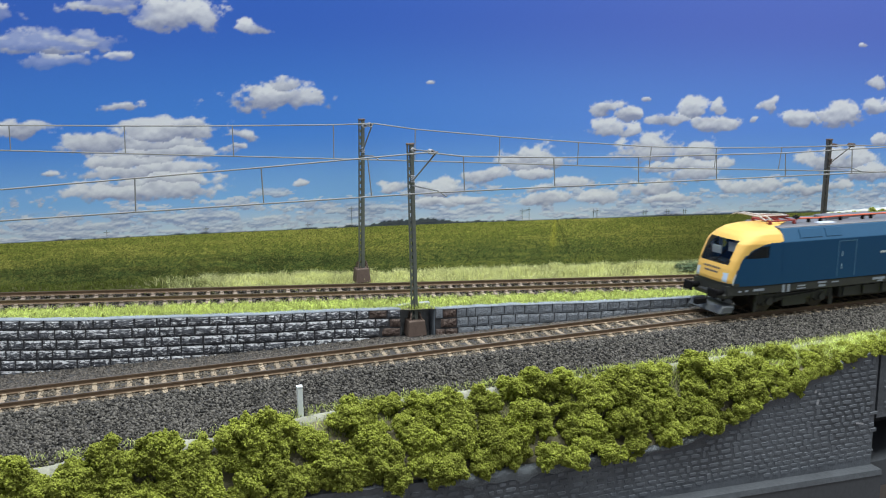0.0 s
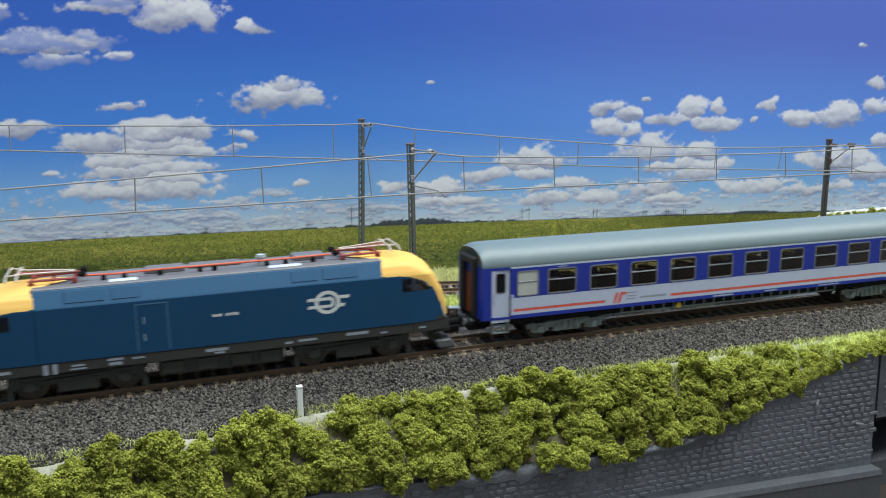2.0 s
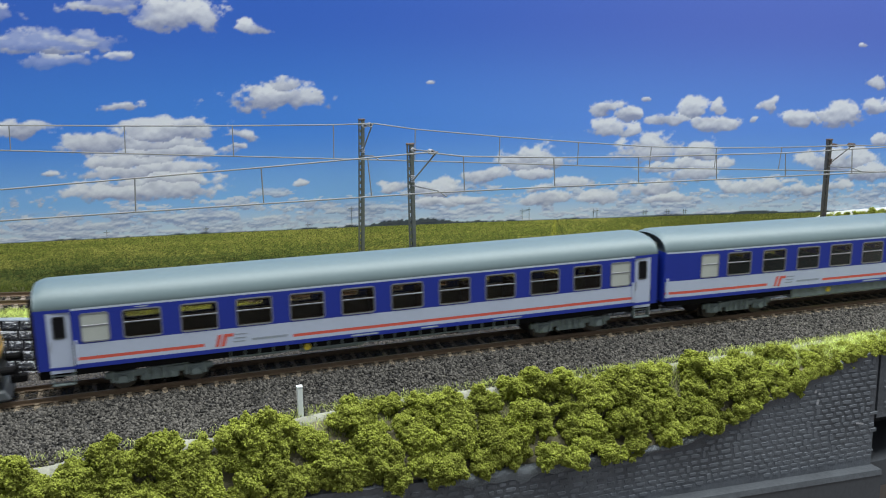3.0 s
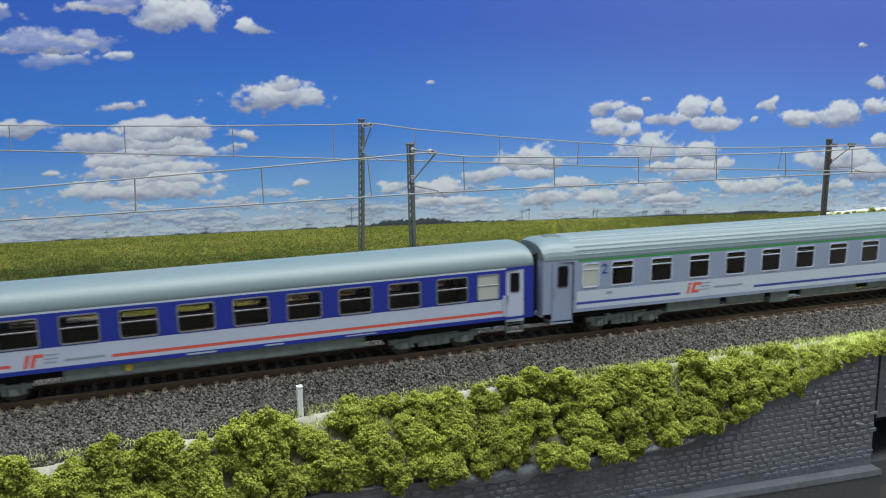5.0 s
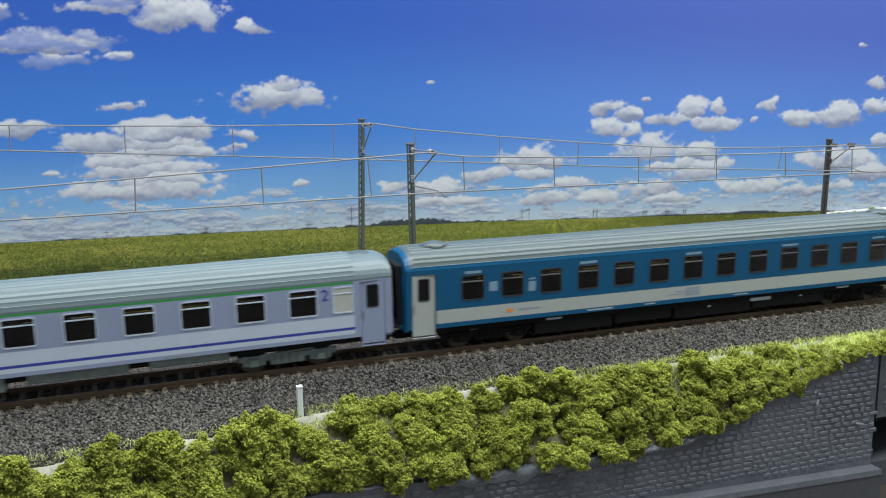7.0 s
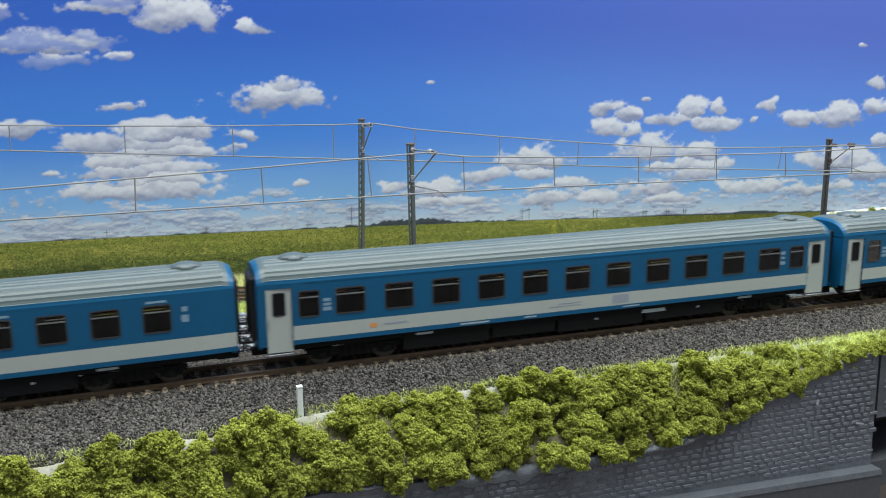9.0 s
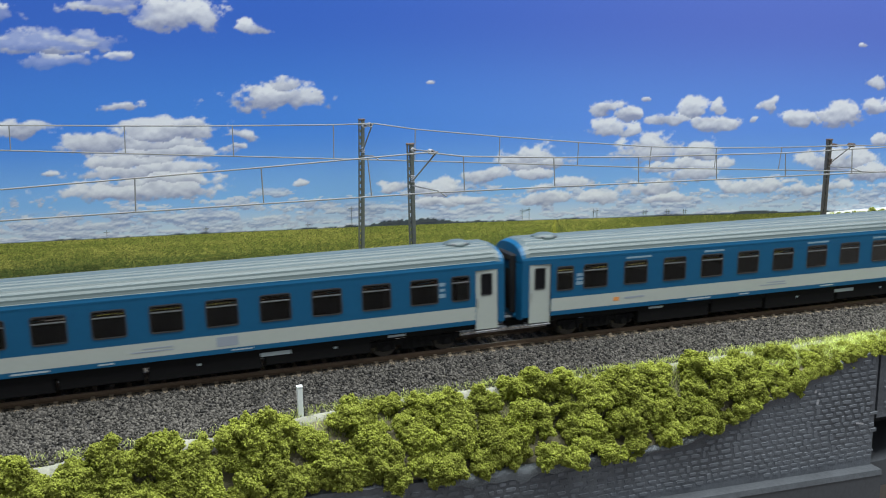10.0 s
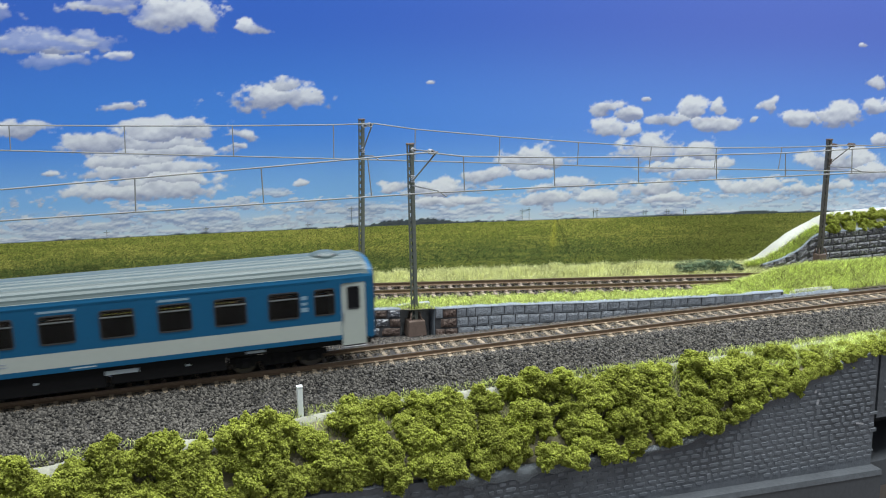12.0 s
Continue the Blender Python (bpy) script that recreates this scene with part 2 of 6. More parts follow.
def rails(name, path, label):
    thing = empty(name, Matrix.Identity(4), label, "railway track")
    for side in (-8.6, 8.6):
        shifted = [(x - side * math.sin(math.radians(h)), y + side * math.cos(math.radians(h)), z, h) for x, y, z, h in path]
        me = sweep("rail", shifted, RAIL, (M["rail"], M["railhead"]))
        n = len(RAIL)
        for i in range(len(path) - 1):
            me.polygons[i * n + 6].material_index = 1
        part("rail", me, None, thing)
    return thing


main_track = rails("main_track", [(*main_at(s)[:2], main_z(main_at(s)[0]), main_at(s)[2]) for s in range(-2300, 3200, 8)], "rust-brown rails on pale concrete sleepers in dark ballast")
rear_path = []
for x in np.arange(-330, 620, 8.0):
    y, z = rear_at(x)
    y2, z2 = rear_at(x + 1)
    rear_path.append((x, y, z, math.degrees(math.atan2(y2 - y, 1))))
rear_track = rails("rear_track", rear_path, "rust-brown rails of the raised rear track in grass")


def sleeper_mesh():
    bm = bmesh.new()
    box(bm, -1.2, 1.2, -15, 15, -4.2, -2.3, 0.35)
    for y in (-8.6, 8.6):
        for d in (-1.75, 1.75):
            box(bm, -0.9, 0.9, y + d - 0.55, y + d + 0.55, -2.5, -1.5, 0.25)
    return bm_mesh("sleeper", bm, M["sleeper"])


SLEEPER = sleeper_mesh()
OLD_SLEEPER = SLEEPER.copy()
OLD_SLEEPER.materials[0] = M["old_sleeper"]
for i in range(-34, 84):
    x, y, h = main_at(-61.2 + 7.044 * i)
    part("sleeper", SLEEPER, None, main_track, m=mm(x, y, main_z(x), 0, 0, h))
for i in range(-12, 72):
    s_ = -70 + 7.044 * i
    y, z = rear_at(s_)
    part("sleeper", OLD_SLEEPER, None, rear_track, m=mm(s_, y, z - 0.35, 0, 2.7, -5.0))


def far_sleepers():
    verts, faces = [], []
    for i in list(range(-310, -34)) + list(range(84, 440)):
        x, y, h = main_at(-61.2 + 7.044 * i)
        m_ = Matrix.Translation((x, y, main_z(x))) @ Matrix.Rotation(math.radians(h), 4, "Z")
        k = len(verts)
        verts += [tuple(m_ @ Vector((a, b, c))) for a in (-1.35, 1.35) for b in (-15, 15) for c in (-3.6, -2.3)]
        faces += [(k + a, k + b, k + c, k + d) for a, b, c, d in ((0, 1, 3, 2), (4, 6, 7, 5), (0, 4, 5, 1), (2, 3, 7, 6), (1, 5, 7, 3))]
    return mesh_from("sleepers", verts, faces, M["sleeper"])


tagged(part("sleepers", far_sleepers(), None, main_track), kind="stuff")
# ---- printed backdrop: a photograph of sky and field on a flat panel ----
BD = Vector((-74.5, 134.0))
BD_DIR = Vector((1.0, -0.0898)).normalized()
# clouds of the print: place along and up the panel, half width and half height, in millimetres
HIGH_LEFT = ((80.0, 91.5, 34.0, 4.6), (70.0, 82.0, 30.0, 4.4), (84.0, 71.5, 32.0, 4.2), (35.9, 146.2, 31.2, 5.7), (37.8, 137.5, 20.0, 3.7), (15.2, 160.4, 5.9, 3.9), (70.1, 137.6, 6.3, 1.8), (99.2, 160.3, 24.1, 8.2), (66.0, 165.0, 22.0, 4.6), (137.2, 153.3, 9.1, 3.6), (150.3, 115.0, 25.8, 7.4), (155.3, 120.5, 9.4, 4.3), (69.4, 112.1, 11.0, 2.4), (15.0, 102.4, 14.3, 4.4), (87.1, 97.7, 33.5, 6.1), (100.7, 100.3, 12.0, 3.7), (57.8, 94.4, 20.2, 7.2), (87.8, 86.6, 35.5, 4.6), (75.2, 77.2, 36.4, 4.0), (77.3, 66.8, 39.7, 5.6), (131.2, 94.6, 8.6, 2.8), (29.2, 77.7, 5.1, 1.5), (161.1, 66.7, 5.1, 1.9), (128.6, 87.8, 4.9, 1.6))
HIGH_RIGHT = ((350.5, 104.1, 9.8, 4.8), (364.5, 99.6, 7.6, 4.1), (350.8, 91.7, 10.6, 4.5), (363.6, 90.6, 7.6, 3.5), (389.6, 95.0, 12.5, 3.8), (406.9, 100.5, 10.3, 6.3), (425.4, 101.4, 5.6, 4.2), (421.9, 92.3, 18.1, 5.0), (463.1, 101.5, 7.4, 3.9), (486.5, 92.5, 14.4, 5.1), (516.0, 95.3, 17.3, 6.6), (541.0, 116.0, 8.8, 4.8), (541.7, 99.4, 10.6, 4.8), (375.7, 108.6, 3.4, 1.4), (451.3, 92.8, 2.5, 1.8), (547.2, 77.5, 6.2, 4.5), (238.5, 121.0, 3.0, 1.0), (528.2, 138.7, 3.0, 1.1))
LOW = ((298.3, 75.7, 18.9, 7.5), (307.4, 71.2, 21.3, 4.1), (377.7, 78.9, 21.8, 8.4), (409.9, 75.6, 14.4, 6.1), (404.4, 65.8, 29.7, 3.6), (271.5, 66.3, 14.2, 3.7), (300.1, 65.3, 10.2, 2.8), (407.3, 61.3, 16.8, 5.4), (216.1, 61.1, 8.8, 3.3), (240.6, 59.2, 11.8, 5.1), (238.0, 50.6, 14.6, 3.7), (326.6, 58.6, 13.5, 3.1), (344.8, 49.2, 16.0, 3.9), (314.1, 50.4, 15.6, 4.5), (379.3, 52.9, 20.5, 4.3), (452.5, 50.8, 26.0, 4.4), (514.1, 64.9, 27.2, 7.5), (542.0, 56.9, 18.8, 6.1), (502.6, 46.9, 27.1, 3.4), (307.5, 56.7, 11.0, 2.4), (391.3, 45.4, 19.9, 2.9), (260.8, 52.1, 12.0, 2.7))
PRINT_GAIN = 0.885


def horizon(u_):
    u_ = np.clip(u_, 0, 700)
    return 40.5 - 0.0062 * u_ - 0.0000300 * u_ ** 2


def lattice(x, y, seed):
    """Smooth value noise in 0..1."""
    xi, yi = np.floor(x).astype(np.int64), np.floor(y).astype(np.int64)
    fx, fy = x - xi, y - yi
    fx, fy = fx * fx * (3 - 2 * fx), fy * fy * (3 - 2 * fy)

    def h(a, b):
        k = (a * 374761393 + b * 668265263 + seed * 982451653) & 0x7FFFFFFF
        k = ((k ^ (k >> 13)) * 1274126177) & 0x7FFFFFFF
        return ((k ^ (k >> 16)) & 0xFFFF) / 65535.0

    return (h(xi, yi) * (1 - fx) + h(xi + 1, yi) * fx) * (1 - fy) + (h(xi, yi + 1) * (1 - fx) + h(xi + 1, yi + 1) * fx) * fy


def fbm(x, y, seed, octaves=5, gain=0.55):
    total, amp, norm = 0.0, 1.0, 0.0
    for k in range(octaves):
        total = total + amp * lattice(x * 2 ** k + 17.3 * k, y * 2 ** k + 9.1 * k, seed + k)
        norm += amp
        amp *= gain
    return total / norm


def ramp01(a, lo, hi):
    t = np.clip((a - lo) / (hi - lo), 0, 1)
    return t * t * (3 - 2 * t)


def linear(r, g, b):
    return np.array([(c / 255.0 / 12.92) if c < 10 else ((c / 255.0 + 0.055) / 1.055) ** 2.4 for c in (r, g, b)])


def blend(a, b, t):
    return a * (1 - t[..., None]) + b * t[..., None]


def sky_colours(u_, v_):
    h = v_ - horizon(u_)
    t = np.clip(h / 125.0, 0, 1)
    top = blend(np.broadcast_to(linear(60, 107, 205), (*u_.shape, 3)), linear(94, 119, 209), ramp01(u_, 120, 500))
    mid = blend(np.broadcast_to(linear(78, 142, 232), (*u_.shape, 3)), linear(104, 153, 238), ramp01(u_, 110, 420))
    low, rim = linear(138, 190, 242), linear(200, 218, 234)
    col = blend(np.broadcast_to(rim, (*u_.shape, 3)), low, ramp01(t, 0.0, 0.16))
    col = blend(col, mid, ramp01(t, 0.10, 0.48))
    col = blend(col, top, ramp01(t, 0.42, 1.0))
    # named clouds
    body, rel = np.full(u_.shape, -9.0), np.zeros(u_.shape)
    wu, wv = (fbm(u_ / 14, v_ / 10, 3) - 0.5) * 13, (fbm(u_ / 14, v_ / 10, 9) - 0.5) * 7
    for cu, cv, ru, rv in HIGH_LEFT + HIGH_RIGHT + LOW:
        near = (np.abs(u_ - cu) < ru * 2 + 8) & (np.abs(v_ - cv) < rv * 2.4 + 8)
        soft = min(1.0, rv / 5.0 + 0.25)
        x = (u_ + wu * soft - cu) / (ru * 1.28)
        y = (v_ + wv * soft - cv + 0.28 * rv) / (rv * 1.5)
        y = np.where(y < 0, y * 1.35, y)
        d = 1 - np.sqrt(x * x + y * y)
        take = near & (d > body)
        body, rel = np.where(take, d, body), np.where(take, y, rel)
    puff = fbm(u_ / 9.0, v_ / 6.0, 21, 6, 0.6)
    dens = body + (puff - 0.5) * 1.35
    alpha = ramp01(dens, 0.06, 0.38)
    # the high cloud in the corner is torn and thin
    alpha = alpha * (1 - 0.6 * ramp01(95 - u_, 0, 20) * ramp01(v_, 124, 132) * ramp01(0.66 - fbm(u_ / 16, v_ / 5, 44, 4), 0.0, 0.25))
    # rows of small clouds that thicken towards the horizon
    small, bank_tone = np.zeros(u_.shape), np.zeros(u_.shape)
    for k, (h0, h1, su, sv, lift) in enumerate(((-2, 9, 9.0, 1.9, 0.15), (3, 17, 12.0, 3.4, 0.12), (9, 27, 16.0, 5.4, 0.06))):
        win = ramp01(h, h0, h0 + 3) * (1 - ramp01(h, h1 - 6, h1))
        # flat bases, rounded tops: each row's billows grow upwards from a level
        n0 = 0.6 * fbm(u_ / su + 40 * k, h / sv + 7 * k, 55 + 10 * k, 3, 0.5) + 0.4 * fbm(u_ / 4.6, h / 2.0, 58 + 10 * k, 4, 0.6)
        n1 = 0.6 * fbm(u_ / su + 40 * k, (h + sv * 0.4) / sv + 7 * k, 55 + 10 * k, 3, 0.5) + 0.4 * fbm(u_ / 4.6, (h + 0.7) / 2.0, 58 + 10 * k, 4, 0.6)
        a_ = ramp01(n0 - 0.58 + lift - 0.03 * ramp01(u_, 230, 330), 0.0, 0.06) * win
        bank_tone = np.where(a_ >= small, np.clip(0.42 + 4.6 * (n0 - n1), 0, 1), bank_tone)
        small = np.maximum(small, a_)
    lit = fbm(u_ / 9.0, (v_ - 1.4) / 5.5, 33, 5, 0.55) - fbm(u_ / 9.0, (v_ + 0.9) / 5.5, 33, 5, 0.55)
    tone = np.clip(0.52 + 0.85 * np.clip(rel, -0.9, 0.6) + 0.9 * lit + 0.6 * (puff - 0.5) + 0.12 * (1 - ramp01(h, 40, 60)), 0, 1)
    cloud = blend(np.broadcast_to(linear(148, 156, 186), (*u_.shape, 3)), linear(236, 239, 246), tone)
    bank_col = blend(np.broadcast_to(linear(142, 158, 196), (*u_.shape, 3)), linear(224, 229, 238), bank_tone)
    col = blend(col, bank_col, small * 0.85)
    col = blend(col, cloud, alpha * 0.97)
    # wood and hedges on the skyline
    wood = 0.3 + 0.55 * np.maximum(fbm(u_ / 7, u_ * 0 + 1, 71, 4) - 0.52, 0) * 4
    wood = wood + 2.5 * ramp01(u_, 196, 213) * (1 - ramp01(u_, 232, 262)) * (0.75 + 0.5 * lattice(u_ / 1.7, u_ * 0, 5)) + 0.9 * ramp01(u_, 150, 200) * (1 - ramp01(u_, 262, 300)) * lattice(u_ / 1.2, u_ * 0, 6)
    wood = wood + 1.2 * ramp01(u_, 436, 446) * (1 - ramp01(u_, 462, 474)) + 0.5 * ramp01(u_, 330, 400)
    dark = 1 - ramp01(h - wood, -0.25, 0.25)
    return blend(col, linear(26, 36, 36), dark * 0.9)


FIELD_GAIN = 1.08


def field_colours(u_, v_):
    d = np.clip(horizon(u_) - v_, 0.02, 90)
    near = np.clip(d / 26.0, 0, 1.2)
    dist = 1 / (d + 1.6)
    rows = fbm(u_ * dist * 2.2, 26 * dist * 4.0, 81, 4)
    speck = lattice(u_ / 0.66, v_ / 0.45, 91) * 0.5 + lattice(u_ / 1.1 + 7, v_ / 0.75, 95) * 0.3 + fbm(u_ / 3, v_ / 1.6, 97, 3) * 0.2
    broad = 0.5 + 0.95 * (fbm(u_ / 34, d / 2.6, 85, 5) - 0.5)
    base = blend(np.broadcast_to(linear(122, 132, 60), (*u_.shape, 3)), linear(80, 98, 54), ramp01(near, 0.15, 0.8))
    base = blend(base, linear(104, 112, 50), ramp01(u_, 300, 440) * 0.8)
    bloom = ramp01(speck + 0.35 * (rows - 0.5) + 0.75 * (broad - 0.5), 0.40, 0.80) * (0.75 - 0.45 * ramp01(near, 0.3, 0.9))
    col = blend(base, linear(166, 164, 84), bloom * (1 - 0.45 * ramp01(u_, 340, 470)))
    shade = ramp01(0.56 - speck + 0.25 * (0.5 - rows), 0.02, 0.3)
    col = blend(col, linear(44, 60, 34), shade * (0.12 + 0.5 * near))
    # bare dark gaps between the plants at the near edge
    gaps = ramp01(fbm(u_ / 11 + 4, d / 3.0, 99, 4) - 0.60 + 0.16 * near, 0.0, 0.10) * ramp01(near, 0.40, 0.65) * (1 - ramp01(u_, 130, 240))
    col = blend(col, linear(34, 42, 22), gaps * 0.45)
    # brighter trodden lane running to the skyline
    lane = np.exp(-((u_ - 315 + (d - 8) * 0.1) / (0.7 + 0.10 * d)) ** 2) * (1 - ramp01(d, 10, 24))
    rut = np.exp(-((u_ - 317 - d * 0.42) / (0.5 + 0.05 * d)) ** 2) * (1 - ramp01(d, 14, 22))
    col = blend(col, linear(48, 56, 30), rut * 0.5) * (1 - 0.24 * ramp01(u_, 330, 440))[..., None]
    return blend(col, linear(190, 184, 62), lane * 0.35) * FIELD_GAIN


def print_material(name, scale, low, high, span=(0.0, 1.0), blossom=None):
    mat = bpy.data.materials.new(name)
    mat.use_nodes = True
    nodes, links = mat.node_tree.nodes, mat.node_tree.links
    bsdf = nodes["Principled BSDF"]
    bsdf.inputs["Roughness"].default_value, bsdf.inputs["Specular IOR Level"].default_value = 0.75, 0.15
    att, coord, grain, ramp, mul = (nodes.new("ShaderNode" + k) for k in ("VertexColor", "TexCoord", "TexNoise", "MapRange", "VectorMath"))
    att.layer_name = "print"
    grain.inputs["Scale"].default_value, grain.inputs["Detail"].default_value = scale, 3.0
    ramp.inputs["To Min"].default_value, ramp.inputs["To Max"].default_value = low, high
    ramp.inputs["From Min"].default_value, ramp.inputs["From Max"].default_value = span
    mul.operation = "SCALE"
    links.new(coord.outputs["Object"], grain.inputs["Vector"])
    links.new(grain.outputs["Fac"], ramp.inputs["Value"])
    links.new(att.outputs["Color"], mul.inputs[0])
    links.new(ramp.outputs[0], mul.inputs["Scale"])
    out = mul.outputs[0]
    if blossom is not None:
        # printed specks of blossom over the leaves
        mapping, dots, cut, mix = (nodes.new("ShaderNode" + k) for k in ("Mapping", "TexNoise", "MapRange", "Mix"))
        mapping.inputs["Scale"].default_value = (1.0, 1.0, 1.7)
        dots.inputs["Scale"].default_value, dots.inputs["Detail"].default_value = 1300.0, 3.0
        cut.inputs["From Min"].default_value, cut.inputs["From Max"].default_value, cut.inputs["To Max"].default_value = 0.54, 0.66, 0.55
        mix.data_type = "RGBA"
        mix.inputs[7].default_value = (*blossom, 1)
        links.new(coord.outputs["Object"], mapping.inputs["Vector"])
        links.new(mapping.outputs[0], dots.inputs["Vector"])
        links.new(dots.outputs["Fac"], cut.inputs["Value"])
        links.new(cut.outputs[0], mix.inputs[0])
        links.new(out, mix.inputs[6])
        out = mix.outputs[2]
    links.new(out, bsdf.inputs["Base Color"])
    return mat


def print_mesh(name, us, fractions, low, high, colours, mat):
    uu = np.repeat(us[:, None], len(fractions), 1)
    vv = low(uu) + (high(uu) - low(uu)) * fractions[None]
    xyz = np.stack([BD.x + BD_DIR.x * uu, BD.y + BD_DIR.y * uu, vv], -1).reshape(-1, 3) * MM
    n, m_ = uu.shape
    a = (np.arange(n - 1)[:, None] * m_ + np.arange(m_ - 1)[None]).ravel()
    quads = np.stack([a, a + m_, a + m_ + 1, a + 1], -1).astype(np.int32)
    me = bpy.data.meshes.new(name)
    me.vertices.add(len(xyz))
    me.vertices.foreach_set("co", xyz.astype(np.float32).ravel())
    me.loops.add(quads.size)
    me.loops.foreach_set("vertex_index", quads.ravel())
    me.polygons.add(len(quads))
    me.polygons.foreach_set("loop_start", np.arange(0, quads.size, 4, dtype=np.int32))
    me.polygons.foreach_set("loop_total", np.full(len(quads), 4, dtype=np.int32))
    me.materials.append(mat)
    me.update(calc_edges=True)
    layer = me.color_attributes.new("print", "FLOAT_COLOR", "POINT")
    rgba = np.ones((n * m_, 4), dtype=np.float32)
    rgba[:, :3] = np.clip(colours(uu, vv).reshape(-1, 3) * PRINT_GAIN, 0, 0.92)
    layer.data.foreach_set("color", rgba.ravel())
    return me


PRINT = print_material("photo_print", 2600.0, 0.93, 1.07)
FIELD = print_material("field_photo_print", 2100.0, 0.42, 1.62, (0.36, 0.64), (0.33, 0.31, 0.09))
US = np.concatenate([np.arange(-900, -40, 20.0), np.arange(-40, 600, 0.62), np.arange(600, 1500, 20.0)])
backdrop = empty("backdrop", Matrix.Identity(4), "printed photo backdrop of blue cloudy sky over a flowering field", "backdrop", kind="structure")
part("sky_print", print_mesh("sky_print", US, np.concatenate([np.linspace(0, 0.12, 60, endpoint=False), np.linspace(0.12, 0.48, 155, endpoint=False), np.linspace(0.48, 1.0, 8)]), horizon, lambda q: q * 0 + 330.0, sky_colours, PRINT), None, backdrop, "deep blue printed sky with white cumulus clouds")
part("field_print", print_mesh("field_print", US, np.concatenate([np.linspace(0, 0.55, 6, endpoint=False), np.linspace(0.55, 1.0, 96)]), lambda q: q * 0 - 60.0, horizon, field_colours, FIELD), None, backdrop, "printed green field with yellow blossom")


def pylon(u_, z0, z1, spread):
    bm = bmesh.new()
    x, y = BD.x + BD_DIR.x * u_, BD.y + BD_DIR.y * u_ - 0.3
    for d in (-spread, spread) if spread else (0,):
        box(bm, x + d - 0.11, x + d + 0.11, y - 0.05, y + 0.05, z0, z1)
    w = spread + 1.2 if spread else 1.7
    box(bm, x - w, x + w, y - 0.05, y + 0.05, z1 - 1.4, z1 - 1.15)
    part("printed_pylon", bm, M["mast"], backdrop, "grey power pylon on the skyline of the print")


for a in ((189.5, 38.4, 50.8, 0), (296.5, 36.0, 44.0, 2.3), (342.4, 35.6, 40.9, 1.2), (54.4, 39.4, 44.8, 0), (107, 39, 43.6, 0), (164, 38.4, 42.6, 0), (376, 34.5, 38.4, 1.0), (392, 34, 38, 0.9), (404, 33.8, 37.6, 0.8)):
    pylon(*a)


# ---- masts and overhead line ----
def mast(m, height, foot, label, lean=(0, 0), arm=30.0, arm_z=(0, 0), dark=False):
    """Two channel posts tied by battens on a tapered foundation; the arm reaches towards the track."""
    thing = empty("catenary_mast", m, label, "catenary mast", "masts of the overhead line")
    if foot:
        bm = bmesh.new()
        vs = box(bm, -5.0 * foot, 5.0 * foot, -4.6 * foot, 4.6 * foot, 0, 8.2, 0.4)
        for v in bm.verts:
            if v.co.z > 4:
                v.co.x *= 0.86
                v.co.y *= 0.86
        part("foundation", bm, M["mast_foot"], thing, "brown tapered foundation block")
    base = 7.4 if foot else 0.0
    top = height
    mat = M["mast_dark"] if dark else M["mast"]

    def at(x, y, z):
        return (x + lean[0] * z / top, y + lean[1] * z / top, z)

    for xa, xb in ((-1.7, -1.3), (-0.35, 1.5)):
        bm = bmesh.new()
        box(bm, xa, xb, -1.1, 1.1, base, top, 0.1)
        for v in bm.verts:
            v.co.x += lean[0] * v.co.z / top
            v.co.y += lean[1] * v.co.z / top
        part("post", bm, mat, thing)
    rung = bm_mesh("batten", boxed(-1.4, -0.3, -0.9, 0.9, 0, 1.5), mat)
    z = base + 2
    while z < top - 3:
        part("batten", rung, None, thing, m=mm(lean[0] * z / top, lean[1] * z / top, z))
        z += 3.6
    part("cap", boxed(-1.9 + lean[0], 1.8 + lean[0], -1.3 + lean[1], 1.3 + lean[1], top - 0.3, top + 0.7, 0.2), M["mast_foot"], thing)
    bm = bmesh.new()
    for s_ in (-1, 1):
        rod(bm, at(s_ * 2.2, -1.4, base + 4.6), at(s_ * 3.2, -2.6, base), 0.4, 6)
        rod(bm, at(s_ * 2.2, 1.4, base + 4.6), at(s_ * 3.2, 2.6, base), 0.4, 6)
    part("foot_bracket", bm, M["mast_foot"], thing)
    # cantilever
    hi, lo = arm_z
    bm = bmesh.new()
    rod(bm, at(0, -1.4, hi - 1), at(2.0, -arm, hi + 0.4), 0.36, 8)
    rod(bm, at(0, -1.4, lo + 3.2), at(2.0, -arm + 2, hi), 0.38, 8)
    part("cantilever", bm, M["wire"], thing)
    for pts in ([((0.5, -arm * 0.80 - k * 1.2, hi + 0.2), (0.5, -arm * 0.80 - k * 1.2 - 0.7, hi + 0.2), 1.25) for k in range(4)], [((0.3, -3 - k * 0.9, hi - 0.9), (0.3, -3.5 - k * 0.9, hi - 0.9), 1.1) for k in range(4)], [((0.2, -2.4, lo + 3.2 + k * 0.9), (0.2, -2.4, lo + 3.7 + k * 0.9), 1.0) for k in range(4)]):
        bm = bmesh.new()
        for p0, p1, r in pts:
            rod(bm, at(*p0), at(*p1), r, 10)
        rod(bm, at(*pts[0][0]), at(*pts[-1][1]), 0.6, 8)
        part("insulator", bm, M["light_stone"] if not dark else M["mast_foot"], thing)
    bm = bmesh.new()
    rod(bm, at(0, -1.4, lo + 1.4), at(3.0, -arm + 4, lo + 2.2), 0.35, 6)
    rod(bm, at(3.0, -arm + 4, lo + 2.2), at(5.0, -arm - 3, lo + 0.3), 0.35, 6)
    part("registration_arm", bm, M["wire"], thing)
    return thing


